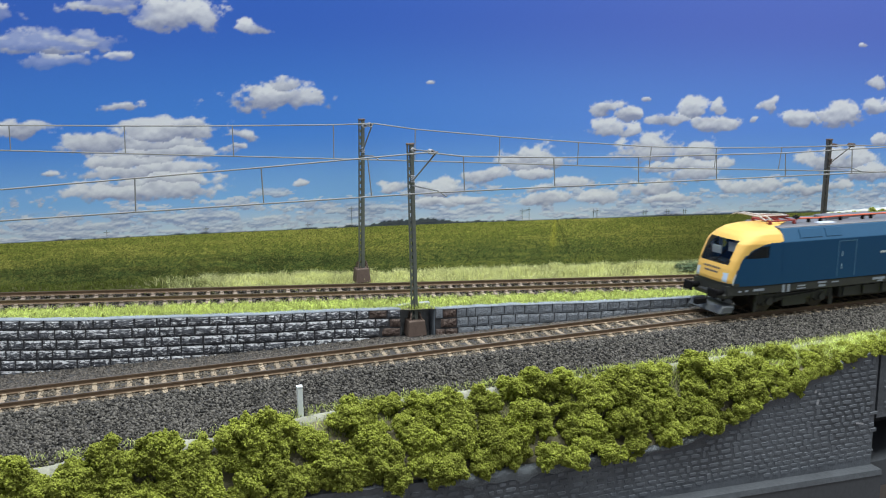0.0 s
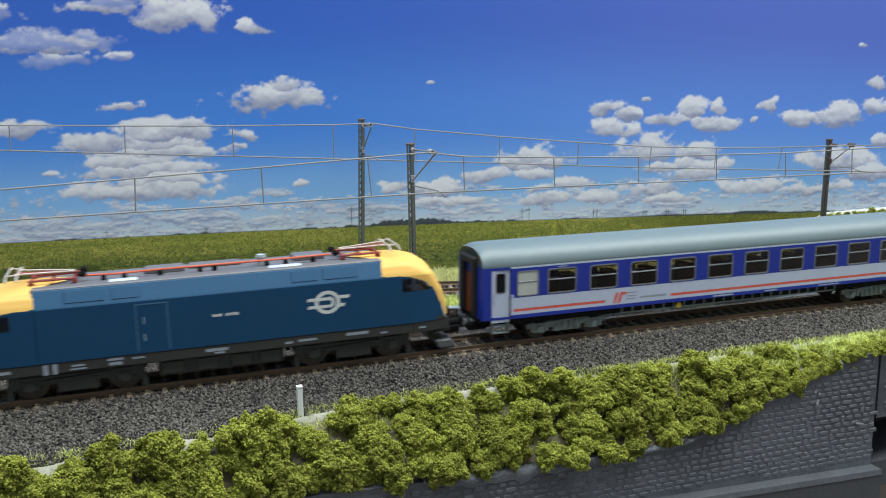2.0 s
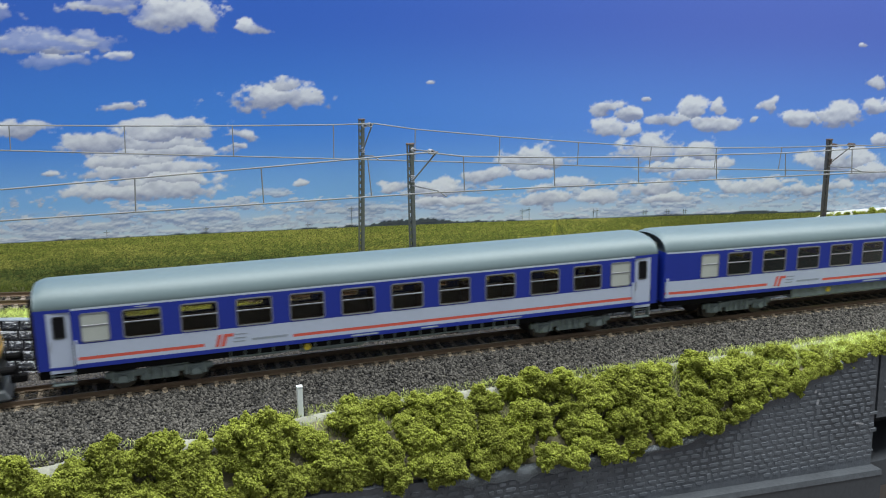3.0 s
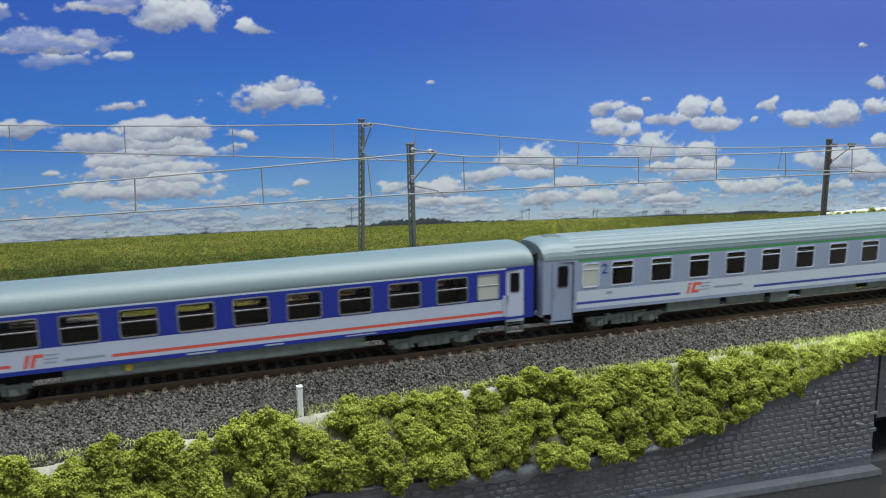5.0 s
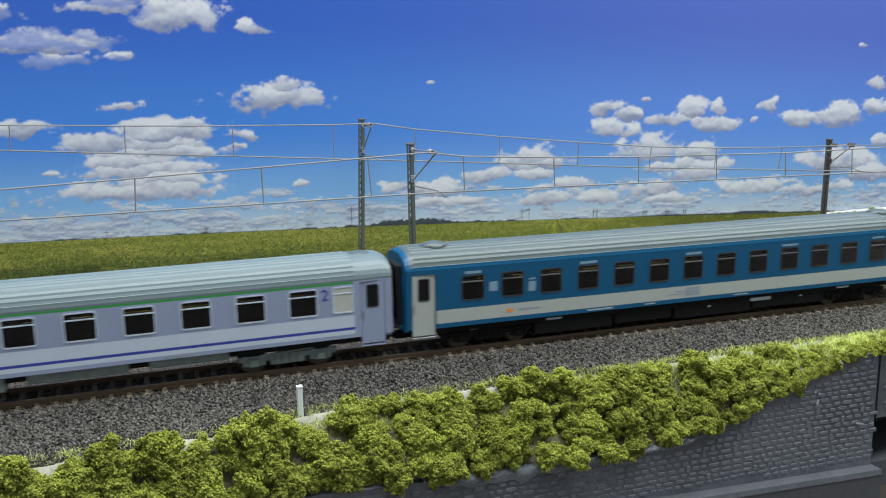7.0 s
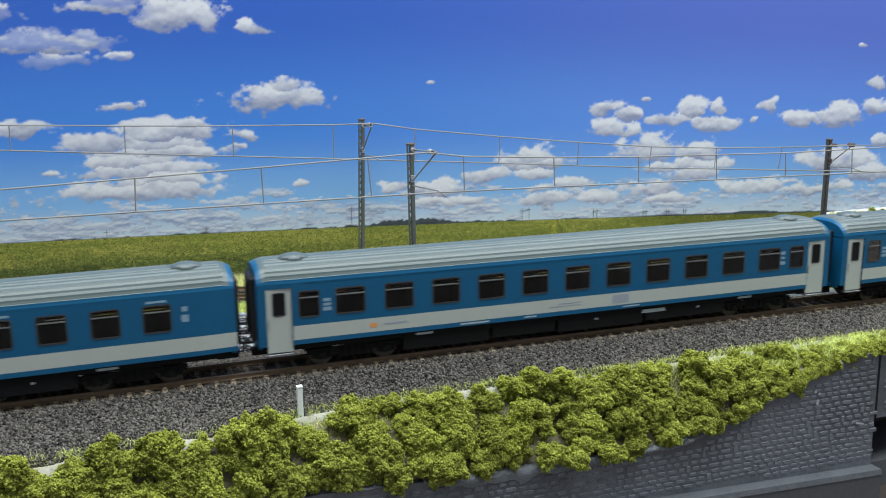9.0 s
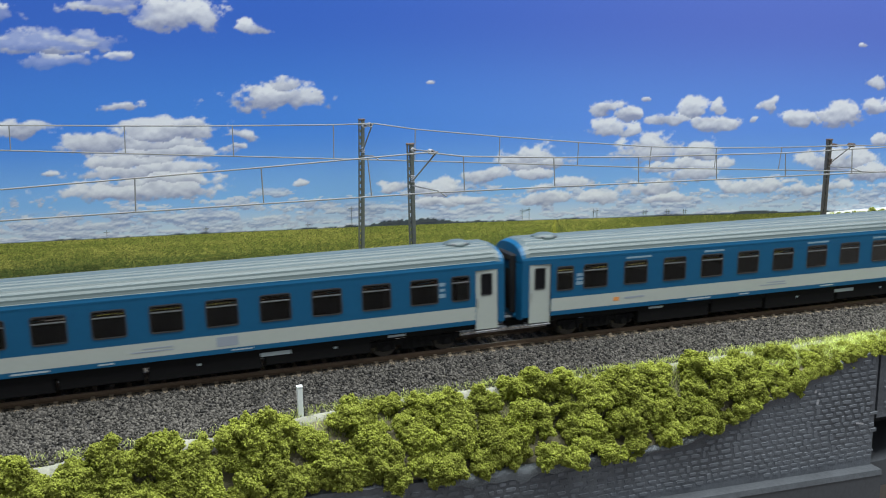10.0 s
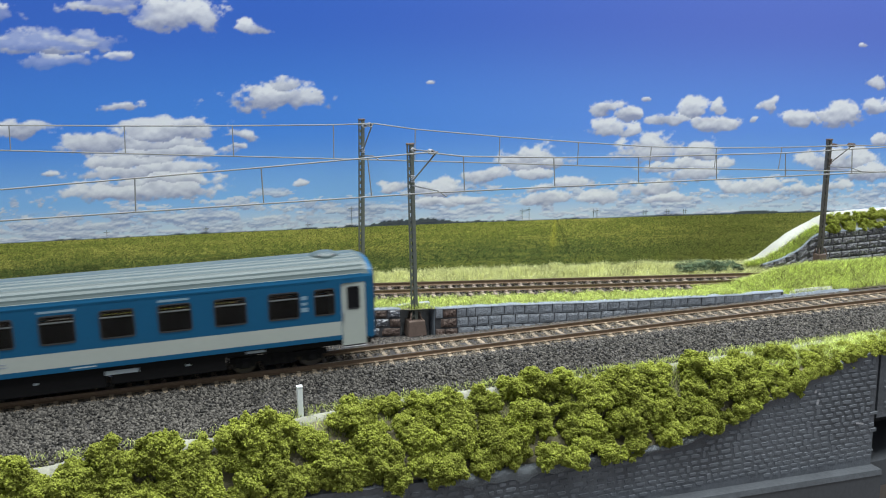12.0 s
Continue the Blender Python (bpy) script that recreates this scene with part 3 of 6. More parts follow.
mast(mm(127.1, 37.1, -6), 97.6, 1.0, "grey-green lattice mast on a brown block in the wall recess", (-0.2, 0), 36.5, (96.2, 76.0))
mast(mm(114.7, 99.0, 9.5), 91.7, 0.88, "grey-green lattice mast behind the rear track", (3.2, 0), 17.5, (89.6, 70.6))
mast(mm(416.4, 73.9, -3), 82.4, 0.7, "dark leaning lattice mast before the high stone wall", (1.6, 0), 20.0, (80.2, 64.0), True)


def overhead(name, upper, lower, line_y, dropper_x, label):
    thing = empty(name, Matrix.Identity(4), label, "overhead wire", "overhead wires of the railway")
    for nm, knots, r in (("catenary_wire", upper, 0.33), ("contact_wire", lower, 0.35)):
        bm = bmesh.new()
        pts = [(x, line_y(x), z) for x, z in knots]
        for a, b in zip(pts, pts[1:]):
            rod(bm, a, b, r, 8)
        part(nm, bm, M["wire"], thing)
    for xa, xb in dropper_x:
        part("dropper", rodded((xa, line_y(xa), interp(xa, *upper)), (xb, line_y(xb), interp(xb, *lower)), 0.28, 6), M["wire"], thing)
    return thing


def front_line(x):
    return -1.0


def rear_line(x):
    return 92.2 - 0.094 * x


overhead("front_overhead_line", ((-300, 77), (-52.6, 84.4), (48.7, 87.8), (123.6, 90.8), (140.8, 88.2), (186.7, 85.5), (232.9, 83.6), (278.4, 82.5), (321.2, 81.4), (365.1, 81.5), (600, 81.0)), ((-300, 71.8), (-53.9, 72.1), (126.7, 72.3), (187.4, 71.4), (279, 69.8), (389.8, 68.0), (600, 64.5)), front_line, [(-104, -104), (-2.5, -3.3), (48.7, 49.0), (95.6, 96.8), (140.8, 141.1), (186.7, 187.4), (232.9, 233.3), (278.4, 279), (321.2, 322), (365.1, 366), (410, 410)], "grey wires with droppers over the main track")
overhead("rear_overhead_line", ((-300, 113), (-63, 104.8), (-5.4, 102.7), (46.9, 101.1), (98.6, 100.0), (120.3, 100.0), (142.6, 96.2), (190.4, 90.6), (236.9, 85.8), (282.1, 81.6), (323.9, 79.3), (367.8, 78), (417, 77.4), (600, 70)), ((-300, 108), (-59.7, 92.4), (-6.5, 88.9), (97.2, 82.1), (189.7, 75.9), (281.4, 69.4), (417, 61.4), (600, 50)), rear_line, [(-59, -59.5), (-6, -6.5), (46.6, 46.4), (98.6, 98), (142.6, 142), (190.4, 189.7), (236.9, 236.4), (282, 281), (324, 323), (367.8, 366)], "grey wires with droppers over the rear track")

# small white marker post by the ballast edge
marker = empty("marker_post", mm(54.6, -35.8, -12.5), "small square white post at the ballast edge", "marker post")
part("post", boxed(-1.1, 1.1, -1.1, 1.1, -3, 12.6, 0.12), M["white_plastic"], marker)
part("cap", boxed(-1.25, 1.25, -1.25, 1.25, 12.6, 13.4, 0.2), M["white_plastic"], marker)


# ---- stone walls ----
def dry_brushed(name, stone, worn, amount):
    """Dark stone with pale dry-brushed grain, and a highlight painted on its upper edge."""
    mat = material(name, stone, 0.55, 0, 0.25, 1500, 0.8, 6000, per_object=0.2)
    nodes, links = mat.node_tree.nodes, mat.node_tree.links
    bsdf = nodes["Principled BSDF"]
    old = bsdf.inputs["Base Color"].links[0].from_socket
    coord, mapping, streak, ramp, blend, info, add = (nodes.new("ShaderNode" + k) for k in ("TexCoord", "Mapping", "TexNoise", "MapRange", "Mix", "ObjectInfo", "VectorMath"))
    mapping.inputs["Scale"].default_value = (4200, 600, 8500)
    add.operation = "MULTIPLY_ADD"
    add.inputs[1].default_value = (9, 9, 9)
    links.new(info.outputs["Random"], add.inputs[0])
    links.new(coord.outputs["Object"], mapping.inputs["Vector"])
    links.new(mapping.outputs[0], add.inputs[2])
    links.new(add.outputs[0], streak.inputs["Vector"])
    streak.inputs["Scale"].default_value, streak.inputs["Detail"].default_value, streak.inputs["Distortion"].default_value = 1.0, 7.0, 0.4
    ramp.inputs["From Min"].default_value, ramp.inputs["From Max"].default_value = 0.53, 0.585
    ramp.inputs["To Max"].default_value = amount
    # a pale highlight is put into the colour along each stone's upper edge
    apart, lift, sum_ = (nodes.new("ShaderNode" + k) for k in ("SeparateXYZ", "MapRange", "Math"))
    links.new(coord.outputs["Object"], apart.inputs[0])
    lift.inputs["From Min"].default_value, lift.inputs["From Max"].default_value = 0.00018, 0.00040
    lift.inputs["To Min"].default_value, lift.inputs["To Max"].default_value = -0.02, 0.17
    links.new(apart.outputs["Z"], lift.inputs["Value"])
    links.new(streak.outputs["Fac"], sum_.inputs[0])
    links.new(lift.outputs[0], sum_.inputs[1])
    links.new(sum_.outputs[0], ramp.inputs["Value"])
    blend.data_type = "RGBA"
    blend.inputs[7].default_value = (*worn, 1)
    links.new(ramp.outputs[0], blend.inputs[0])
    links.new(old, blend.inputs[6])
    links.new(blend.outputs[2], bsdf.inputs["Base Color"])
    return mat


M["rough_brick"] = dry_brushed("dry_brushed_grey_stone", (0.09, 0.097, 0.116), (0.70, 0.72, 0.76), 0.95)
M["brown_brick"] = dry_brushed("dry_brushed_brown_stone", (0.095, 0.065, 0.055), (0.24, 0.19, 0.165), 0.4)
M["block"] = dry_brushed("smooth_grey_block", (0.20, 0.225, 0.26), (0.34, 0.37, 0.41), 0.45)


def brick_mesh(name, seed, rough, mat, fill=(0.91, 0.82), proud=0.55):
    """A unit brick, 1 long, 1 high, with a broken face towards -y."""
    nx, nz = 6, 4
    verts, faces = [], []
    for i in range(nx + 1):
        for j in range(nz + 1):
            x, z = i / nx - 0.5, j / nz - 0.5
            rim = min(i, nx - i, j, nz - j) == 0
            bulge = 0.0 if rim else proud + rough * noise.noise((x * 7 + seed * 5, z * 5, seed))
            verts.append((x * fill[0] + (0 if rim else 0.02 * math.sin(seed + i * 3)), -bulge, z * fill[1]))
    for i in range(nx):
        for j in range(nz):
            a = i * (nz + 1) + j
            faces.append((a, a + nz + 1, a + nz + 2, a + 1))
    edge = [i * (nz + 1) for i in range(nx + 1)] + [nx * (nz + 1) + j for j in range(1, nz + 1)] + [i * (nz + 1) + nz for i in range(nx - 1, -1, -1)] + [j for j in range(nz - 1, 0, -1)]
    k = len(verts)
    verts += [(verts[e][0], 2.0, verts[e][2]) for e in edge]
    for a in range(len(edge)):
        b = (a + 1) % len(edge)
        faces.append((edge[b], edge[a], k + a, k + b))
    return mesh_from(name, verts, faces, mat)


ROUGH = [brick_mesh("brick", s_, 0.6, M["rough_brick"]) for s_ in range(6)]
M["hill_brick"] = dry_brushed("dry_brushed_violet_grey_stone", (0.10, 0.10, 0.12), (0.42, 0.43, 0.46), 0.6)
HILL = [brick_mesh("brick", s_, 1.1, M["hill_brick"]) for s_ in range(6)]
BROWN = [brick_mesh("brick", s_, 0.8, M["brown_brick"]) for s_ in range(4)]
SMOOTH = [brick_mesh("brick", s_, 0.22, M["block"], (0.94, 0.91), 0.3) for s_ in range(5)]


def retaining_wall(name, x0, x1, z_low, top, line, course, lengths, meshes, brown, label, cope=True):
    wall = empty(name, Matrix.Identity(4), label, "stone wall", kind="structure")
    rnd = random.Random(name)
    xs = list(np.arange(x0, x1, 4.0)) + [x1]
    verts, faces = [], []
    for x in xs:
        y, t = line(x), top(x)
        verts += [(x, y + 0.35, z_low - 3), (x, y + 0.35, t), (x, y + 3.6, t), (x, y + 3.6, z_low - 3)]
    for i in range(len(xs) - 1):
        for j in range(4):
            a, b = i * 4 + j, i * 4 + (j + 1) % 4
            faces.append((a, a + 4, b + 4, b))
    faces += [(0, 1, 2, 3), tuple(len(verts) - k for k in (1, 2, 3, 4))]
    part("mortar_core", mesh_from("mortar_core", verts, faces, M["mortar"]), None, wall)
    highest = max(top(x) for x in xs)
    row = 0
    # courses hang from the top edge, which slopes with the terrace
    while highest - row * course > z_low:
        x = x0 - rnd.uniform(0, lengths[1])
        while x < x1:
            w = rnd.uniform(*lengths)
            xm, we = x + w / 2, min(x + w, x1) - max(x, x0)
            if we > 2.5:
                xm = (max(x, x0) + min(x + w, x1)) / 2
                t = top(xm)
                zc = t - (row + 0.5) * course
                if zc + course / 2 > z_low:
                    slope = math.degrees(math.atan2(top(xm + 2) - top(xm - 2), 4))
                    head = math.degrees(math.atan2(line(xm + 2) - line(xm - 2), 4))
                    me = rnd.choice(BROWN if brown(xm, rnd) else meshes)
                    ob = part("brick", me, None, wall, m=mm(xm, line(xm) + rnd.uniform(-0.12, 0.15), zc, 0, -slope, head) @ Matrix.Diagonal((we, 1.0, course, 1.0)))
            x += w
        row += 1
    if cope:
        verts, faces = [], []
        for k, x in enumerate(xs):
            y, t = line(x), top(x)
            n1 = noise.noise((x * 0.11, 2.0, 0.0))
            verts += [(x, y - 0.45 + 0.3 * n1, t - 0.35), (x, y - 0.3 + 0.3 * n1, t + 0.3 + 0.5 * n1), (x, y + 2.6 + n1, t + 0.5 + 0.4 * n1), (x, y + 4.6, t - 0.6)]
        for i in range(len(xs) - 1):
            for j in range(3):
                a, b = i * 4 + j, i * 4 + j + 1
                faces.append((a, a + 4, b + 4, b))
        part("coping", mesh_from("coping", verts, faces, M["coping"], smooth=True), None, wall, "grey plaster coping")
    return wall


M["recess_board"] = material("dark_grey_recess_paint", (0.34, 0.36, 0.37), 0.7, 0, 0.3, 120, 0.4, 600)


def wall_top(x):
    return interp(x, *WALL_TOP)


retaining_wall("wall_rough", -150, 119.4, -7.5, wall_top, wall_y, 4.8, (5.5, 11.0), ROUGH, lambda x, r: x > 106 and r.random() < 0.8, "dark grey rough stone wall with dry-brushed streaks and pale upper edges")
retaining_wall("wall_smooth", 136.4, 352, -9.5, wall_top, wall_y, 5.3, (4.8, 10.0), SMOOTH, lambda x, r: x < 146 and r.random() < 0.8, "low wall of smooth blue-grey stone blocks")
structure("wall_recess", bm_mesh("wall_recess", boxed(118.6, 137.2, 42.2, 45.2, -9, 9.0, 0.3), M["recess_board"]), "dark board closing the mast recess of the wall", "wall")
for x0, x1, y0 in ((118.4, 119.6, 38.2), (136.2, 137.4, 32.6)):
    structure("wall_cheek", bm_mesh("wall_cheek", boxed(x0, x1, y0, 46, -9, 7.8, 0.3), M["coping"]), "dark plaster cheek of the mast recess", "wall")


def hill_top(x):
    return interp(x, (376, 0.5), (390, 3.0), (402, 8.0), (414, 17.0), (421, 18.6), (520, 20.5))


def hill_line(x):
    return interp(x, (370, 80.0), (405, 77.5), (520, 70.0))


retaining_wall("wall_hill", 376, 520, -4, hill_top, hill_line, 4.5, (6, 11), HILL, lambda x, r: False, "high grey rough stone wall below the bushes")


def hill_z(x, y):
    t = smooth01((y - hill_line(x)) / 10.0)
    ridge = interp(x, (366, -2.0), (381, 3.0), (403, 17.4), (424, 26.6), (433, 29.6), (470, 30.4), (560, 30.0))
    return (hill_top(x) - 0.5) * (1 - t) + ridge * t


structure("hill", sheet("hill", list(np.arange(366, 560, 3.0)), lambda x: np.linspace(hill_line(x) + 0.8, 90.0 - 0.09 * (x - 420), 12), hill_z, M["plaster"], 0.5), "white plaster hill shell behind the stone wall", "hill")

# front dark wall with embossed stones, its board and the next section
front = empty("wall_front", Matrix.Identity(4), "anthracite wall sheet with embossed irregular stones", "stone wall", kind="structure")


def front_top(x):
    return interp(x, *FRONT_TOP)


def front_sheet(x0, x1, y, zb):
    xs = list(np.arange(x0, x1, 2.5)) + [x1]
    verts, faces = [], []
    for x in xs:
        t = front_top(x) + 0.4 * noise.noise((x * 0.2, 0, 0))
        wob = 0.5 * noise.noise((x * 0.06, 4, 0))
        verts += [(x, y - 0.2, zb(x)), (x, y - 0.1, t - 3), (x, y - 0.5 + wob, t), (x, y + 1.8 + wob, t + 0.5), (x, y + 4, t - 1.5), (x, y + 4, zb(x))]
    for i in range(len(xs) - 1):
        for j in range(6):
            a, b = i * 6 + j, i * 6 + (j + 1) % 6
            faces.append((a, a + 6, b + 6, b))
    faces += [tuple(range(6)), tuple(range(len(verts) - 1, len(verts) - 7, -1))]
    return mesh_from("wall_sheet", verts, faces, M["dark_wall"], smooth=False)


def ledge_z(x):
    return interp(x, (-400, -64.7), (150, -64.7), (338.4, -71.9), (700, -77))


part("wall_sheet", front_sheet(-320, 336.5, -58, lambda x: ledge_z(x) - 2), None, front)
front_next = empty("wall_front_next", Matrix.Identity(4), "next anthracite stone wall section beyond a dark gap", "stone wall", kind="structure")
part("wall_sheet", front_sheet(339.5, 640, -56.5, lambda x: -48.0), None, front_next)


def stone_mesh(seed):
    rnd = random.Random(seed)
    n = 8
    ring = []
    for k in range(n):
        a = 2 * math.pi * (k + 0.5) / n
        c, s_ = math.cos(a), math.sin(a)
        ring.append((0.5 * math.copysign(abs(c) ** 0.45, c) * rnd.uniform(0.86, 1.0), 0.5 * math.copysign(abs(s_) ** 0.45, s_) * rnd.uniform(0.82, 1.0)))
    verts = [(x, 0.3, z) for x, z in ring] + [(x * 0.82, -0.20 - rnd.uniform(0, 0.14), z * 0.78) for x, z in ring]
    faces = [tuple(range(n, 2 * n))] + [(k, (k + 1) % n, n + (k + 1) % n, n + k) for k in range(n)]
    return verts, faces


STONES = [stone_mesh(k) for k in range(6)]
STONE_ME = [mesh_from("stone", v, f, M["dark_stone"]) for v, f in STONES]


def lay_stones(thing, x0, x1, y, zb, single):
    rnd = random.Random(41)
    verts, faces, made = [], [], 0
    z = -78.0
    while z < -10:
        h = rnd.uniform(2.1, 2.9)
        x = x0 + rnd.uniform(0, 4)
        while x < x1 - 3:
            w = rnd.uniform(3.2, 7.0) if rnd.random() > 0.03 else rnd.uniform(2.4, 3.2)
            xm, zm = x + w / 2, z + h / 2 + 0.5 * noise.noise((x * 0.1, z, 0))
            if min(front_top(x), front_top(x + w)) - 2.2 > zm + h / 2 and zm - h / 2 > zb(xm) + 1.2:
                k = rnd.randrange(6)
                hh = h * (rnd.uniform(0.7, 0.86) if w > 3.3 else 1.5)
                if single[0] < xm < single[1] and made < 300:
                    part("stone", STONE_ME[k], None, thing, m=mm(xm, y, zm, 0, rnd.uniform(-1.5, 1.5), 0) @ Matrix.Diagonal((w * 0.9, 1, hh, 1)))
                    made += 1
                else:
                    b = len(verts)
                    verts += [(xm + vx * w * 0.9, y + vy, zm + vz * hh) for vx, vy, vz in STONES[k][0]]
                    faces += [tuple(b + q for q in f) for f in STONES[k][1]]
            x += w + 0.25
        z += h + 0.2
    ob = part("stones", mesh_from("stones", verts, faces, M["dark_stone"]), None, thing)
    tagged(ob, kind="stuff")


# pale scraped patch and the filler seam along the wall top
for k, (x, z, w, h) in enumerate(((298.6, -27.6, 1.3, 1.8), (301.0, -29.0, 1.6, 1.0), (300.2, -33.2, 1.4, 2.8), (327.0, -48.2, 5.0, 0.9))):
    me = plate_mesh("paint_chip", w, h, min(w, h) * 0.4, -0.05, 0.05, M["light_stone"])
    part("paint_chip", me, None, front, m=mm(x, -58.75, z, 0, 12, 0))
ledge = structure("front_board", None, "dark grey painted board below the front wall", "board")
part_path = [(x, -58.0, ledge_z(x), 0.0) for x in (-400, 0, 150, 223, 280, 337.5)]
part("board_edge", sweep("board_edge", part_path, [(-7.0, -2.6), (0.0, -2.6), (0.0, 0.0), (-6.4, 0.0)], M["board_edge"]), None, ledge, "pale scuffed board edge")
part("board_face", sweep("board_face", part_path, [(-6.6, -60.0), (0.0, -60.0), (0.0, -2.61), (-6.6, -2.61)], M["board"]), None, ledge)


# ---- loose stone, grass and foam bushes ----
ICO_V, ICO_F = None, None
_bm = bmesh.new()
bmesh.ops.create_icosphere(_bm, subdivisions=1, radius=1.0)
ICO_V = np.array([v.co[:] for v in _bm.verts])
ICO_F = np.array([[v.index for v in f.verts] for f in _bm.faces])
_bm.free()


def fast_mesh(name, verts, tris, mat, smooth=False):
    me = bpy.data.meshes.new(name)
    verts = np.asarray(verts, dtype=np.float32) * MM
    tris = np.asarray(tris, dtype=np.int32)
    me.vertices.add(len(verts))
    me.vertices.foreach_set("co", verts.ravel())
    me.loops.add(tris.size)
    me.loops.foreach_set("vertex_index", tris.ravel())
    me.polygons.add(len(tris))
    me.polygons.foreach_set("loop_start", np.arange(0, tris.size, 3, dtype=np.int32))
    me.polygons.foreach_set("loop_total", np.full(len(tris), 3, dtype=np.int32))
    if smooth:
        me.polygons.foreach_set("use_smooth", np.ones(len(tris), dtype=bool))
    me.materials.append(mat)
    me.update(calc_edges=True)
    me.validate()
    return me


TET_V = np.array([(1, 1, 1), (-1, -1, 1), (-1, 1, -1), (1, -1, -1)], dtype=float) * 0.75
TET_F = np.array([(0, 2, 1), (0, 3, 2), (0, 1, 3), (1, 2, 3)])


OCT_V = np.array([(1, 0, 0), (-1, 0, 0), (0, 1, 0), (0, -1, 0), (0, 0, 1), (0, 0, -1)], dtype=float)
OCT_F = np.array([(0, 2, 4), (2, 1, 4), (1, 3, 4), (3, 0, 4), (2, 0, 5), (1, 2, 5), (3, 1, 5), (0, 3, 5)])


def crumb_mesh(name, centres, sizes, mat, g, stone=True):
    """Many small angular crumbs: eight-sided for stone, four-sided for foam."""
    n = len(centres)
    bv, bf = (OCT_V, OCT_F) if stone else (TET_V, TET_F)
    v = bv[None] * g.uniform(0.6, 1.5, (n, len(bv), 1)) * sizes[:, None, None]
    q = g.normal(0, 1, (n, 4))
    q /= np.linalg.norm(q, axis=1)[:, None]
    w, x, y, z = (c[:, None] for c in q.T)
    t = 2 * np.cross(np.broadcast_to(q[:, None, 1:], v.shape), v)
    v = v + w[..., None] * t + np.cross(np.broadcast_to(q[:, None, 1:], v.shape), t)
    f = bf[None] + (np.arange(n) * len(bv))[:, None, None]
    return fast_mesh(name, (v + centres[:, None, :]).reshape(-1, 3), f.reshape(-1, 3), mat)


def scatter_mesh(name, centres, sizes, mat, rng, flat=0.75, jitter=0.3, smooth=False):
    n = len(centres)
    v = ICO_V[None] * (1 + rng.uniform(-jitter, jitter, (n, 12, 1)))
    v = v * sizes[:, None, None] * rng.uniform(0.7, 1.3, (n, 1, 3)) * np.array([1, 1, flat])
    a = rng.uniform(0, 2 * np.pi, n)
    c, s_ = np.cos(a)[:, None], np.sin(a)[:, None]
    v = np.stack([v[..., 0] * c - v[..., 1] * s_, v[..., 0] * s_ + v[..., 1] * c, v[..., 2]], -1) + centres[:, None, :]
    f = ICO_F[None] + (np.arange(n) * 12)[:, None, None]
    return fast_mesh(name, v.reshape(-1, 3), f.reshape(-1, 3), mat, smooth)


def ballast_points(rng, n, x0, x1, o0, o1):
    pts = []
    xs, os_ = rng.uniform(x0, x1, n), rng.uniform(o0, o1, n)
    for x, o in zip(xs, os_):
        y = main_y(x) + o
        if y > wall_y(x) - 0.8:
            continue
        pts.append((x, y, lower_z(x, y)))
    return np.array(pts)


rng = np.random.default_rng(5)
shoulder = ballast_points(rng, 62000, -85, 450, -49, -14.5)
shoulder = np.array([q for q in shoulder if q[1] - main_y(q[0]) > edge_off(q[0]) - 1.0])
shoulder[:, 2] += rng.uniform(-0.2, 0.5, len(shoulder))
tagged(new("ballast", crumb_mesh("ballast", shoulder, rng.uniform(0.3, 0.86, len(shoulder)), M["ballast"], rng)), "coarse dark grey ballast stones on the track shoulder", "ballast", kind="stuff")
inner = ballast_points(rng, 24000, -85, 460, -15.5, 15.5)
inner[:, 2] += rng.uniform(-0.5, 0.12, len(inner))
tagged(new("track_ballast", crumb_mesh("track_ballast", inner, rng.uniform(0.4, 0.85, len(inner)), M["ballast_dusty"], rng)), "rust-dusted ballast between the sleepers", "ballast", kind="stuff")
back = ballast_points(rng, 16000, -85, 460, 14, 52)
tagged(new("rear_ballast", crumb_mesh("rear_ballast", back, rng.uniform(0.4, 0.9, len(back)), M["ballast_brown"], rng)), "brown-grey gravel at the foot of the walls", "gravel", kind="stuff")
pts = []
for _ in range(11000):
    x = rng.uniform(-95, 420)
    y0, z0 = rear_at(x)
    pts.append((x, y0 + rng.uniform(-17, 16), z0 - 4.0 + rng.uniform(-0.3, 0.6)))
tagged(new("rear_track_ballast", crumb_mesh("rear_track_ballast", np.array(pts), rng.uniform(0.45, 0.9, len(pts)), M["ballast_brown"], rng)), "brown-grey ballast of the rear track", "ballast", kind="stuff")


def grass_mesh(name, roots, heights, mat, rng, width=0.22, lean=1.3):
    n = len(roots)
    a = rng.uniform(0, 2 * np.pi, n)
    side = np.stack([np.cos(a), np.sin(a), np.zeros(n)], -1) * width / 2
    b = rng.uniform(0, 2 * np.pi, n)
    bend = np.stack([np.cos(b), np.sin(b), np.zeros(n)], -1) * (heights * rng.uniform(0.1, lean, n))[:, None]
    up = np.array([0, 0, 1.0])
    h = heights[:, None]
    mid = roots + bend * 0.35 + up * h * 0.55
    tip = roots + bend + up * h * (1 - 0.25 * rng.uniform(0, 1, (n, 1)))
    v = np.stack([roots - side, roots + side, mid - side * 0.8, mid + side * 0.8, tip], 1)
    f = np.array([[0, 1, 3], [0, 3, 2], [2, 3, 4]])[None] + (np.arange(n) * 5)[:, None, None]
    return fast_mesh(name, v.reshape(-1, 3), f.reshape(-1, 3), mat)


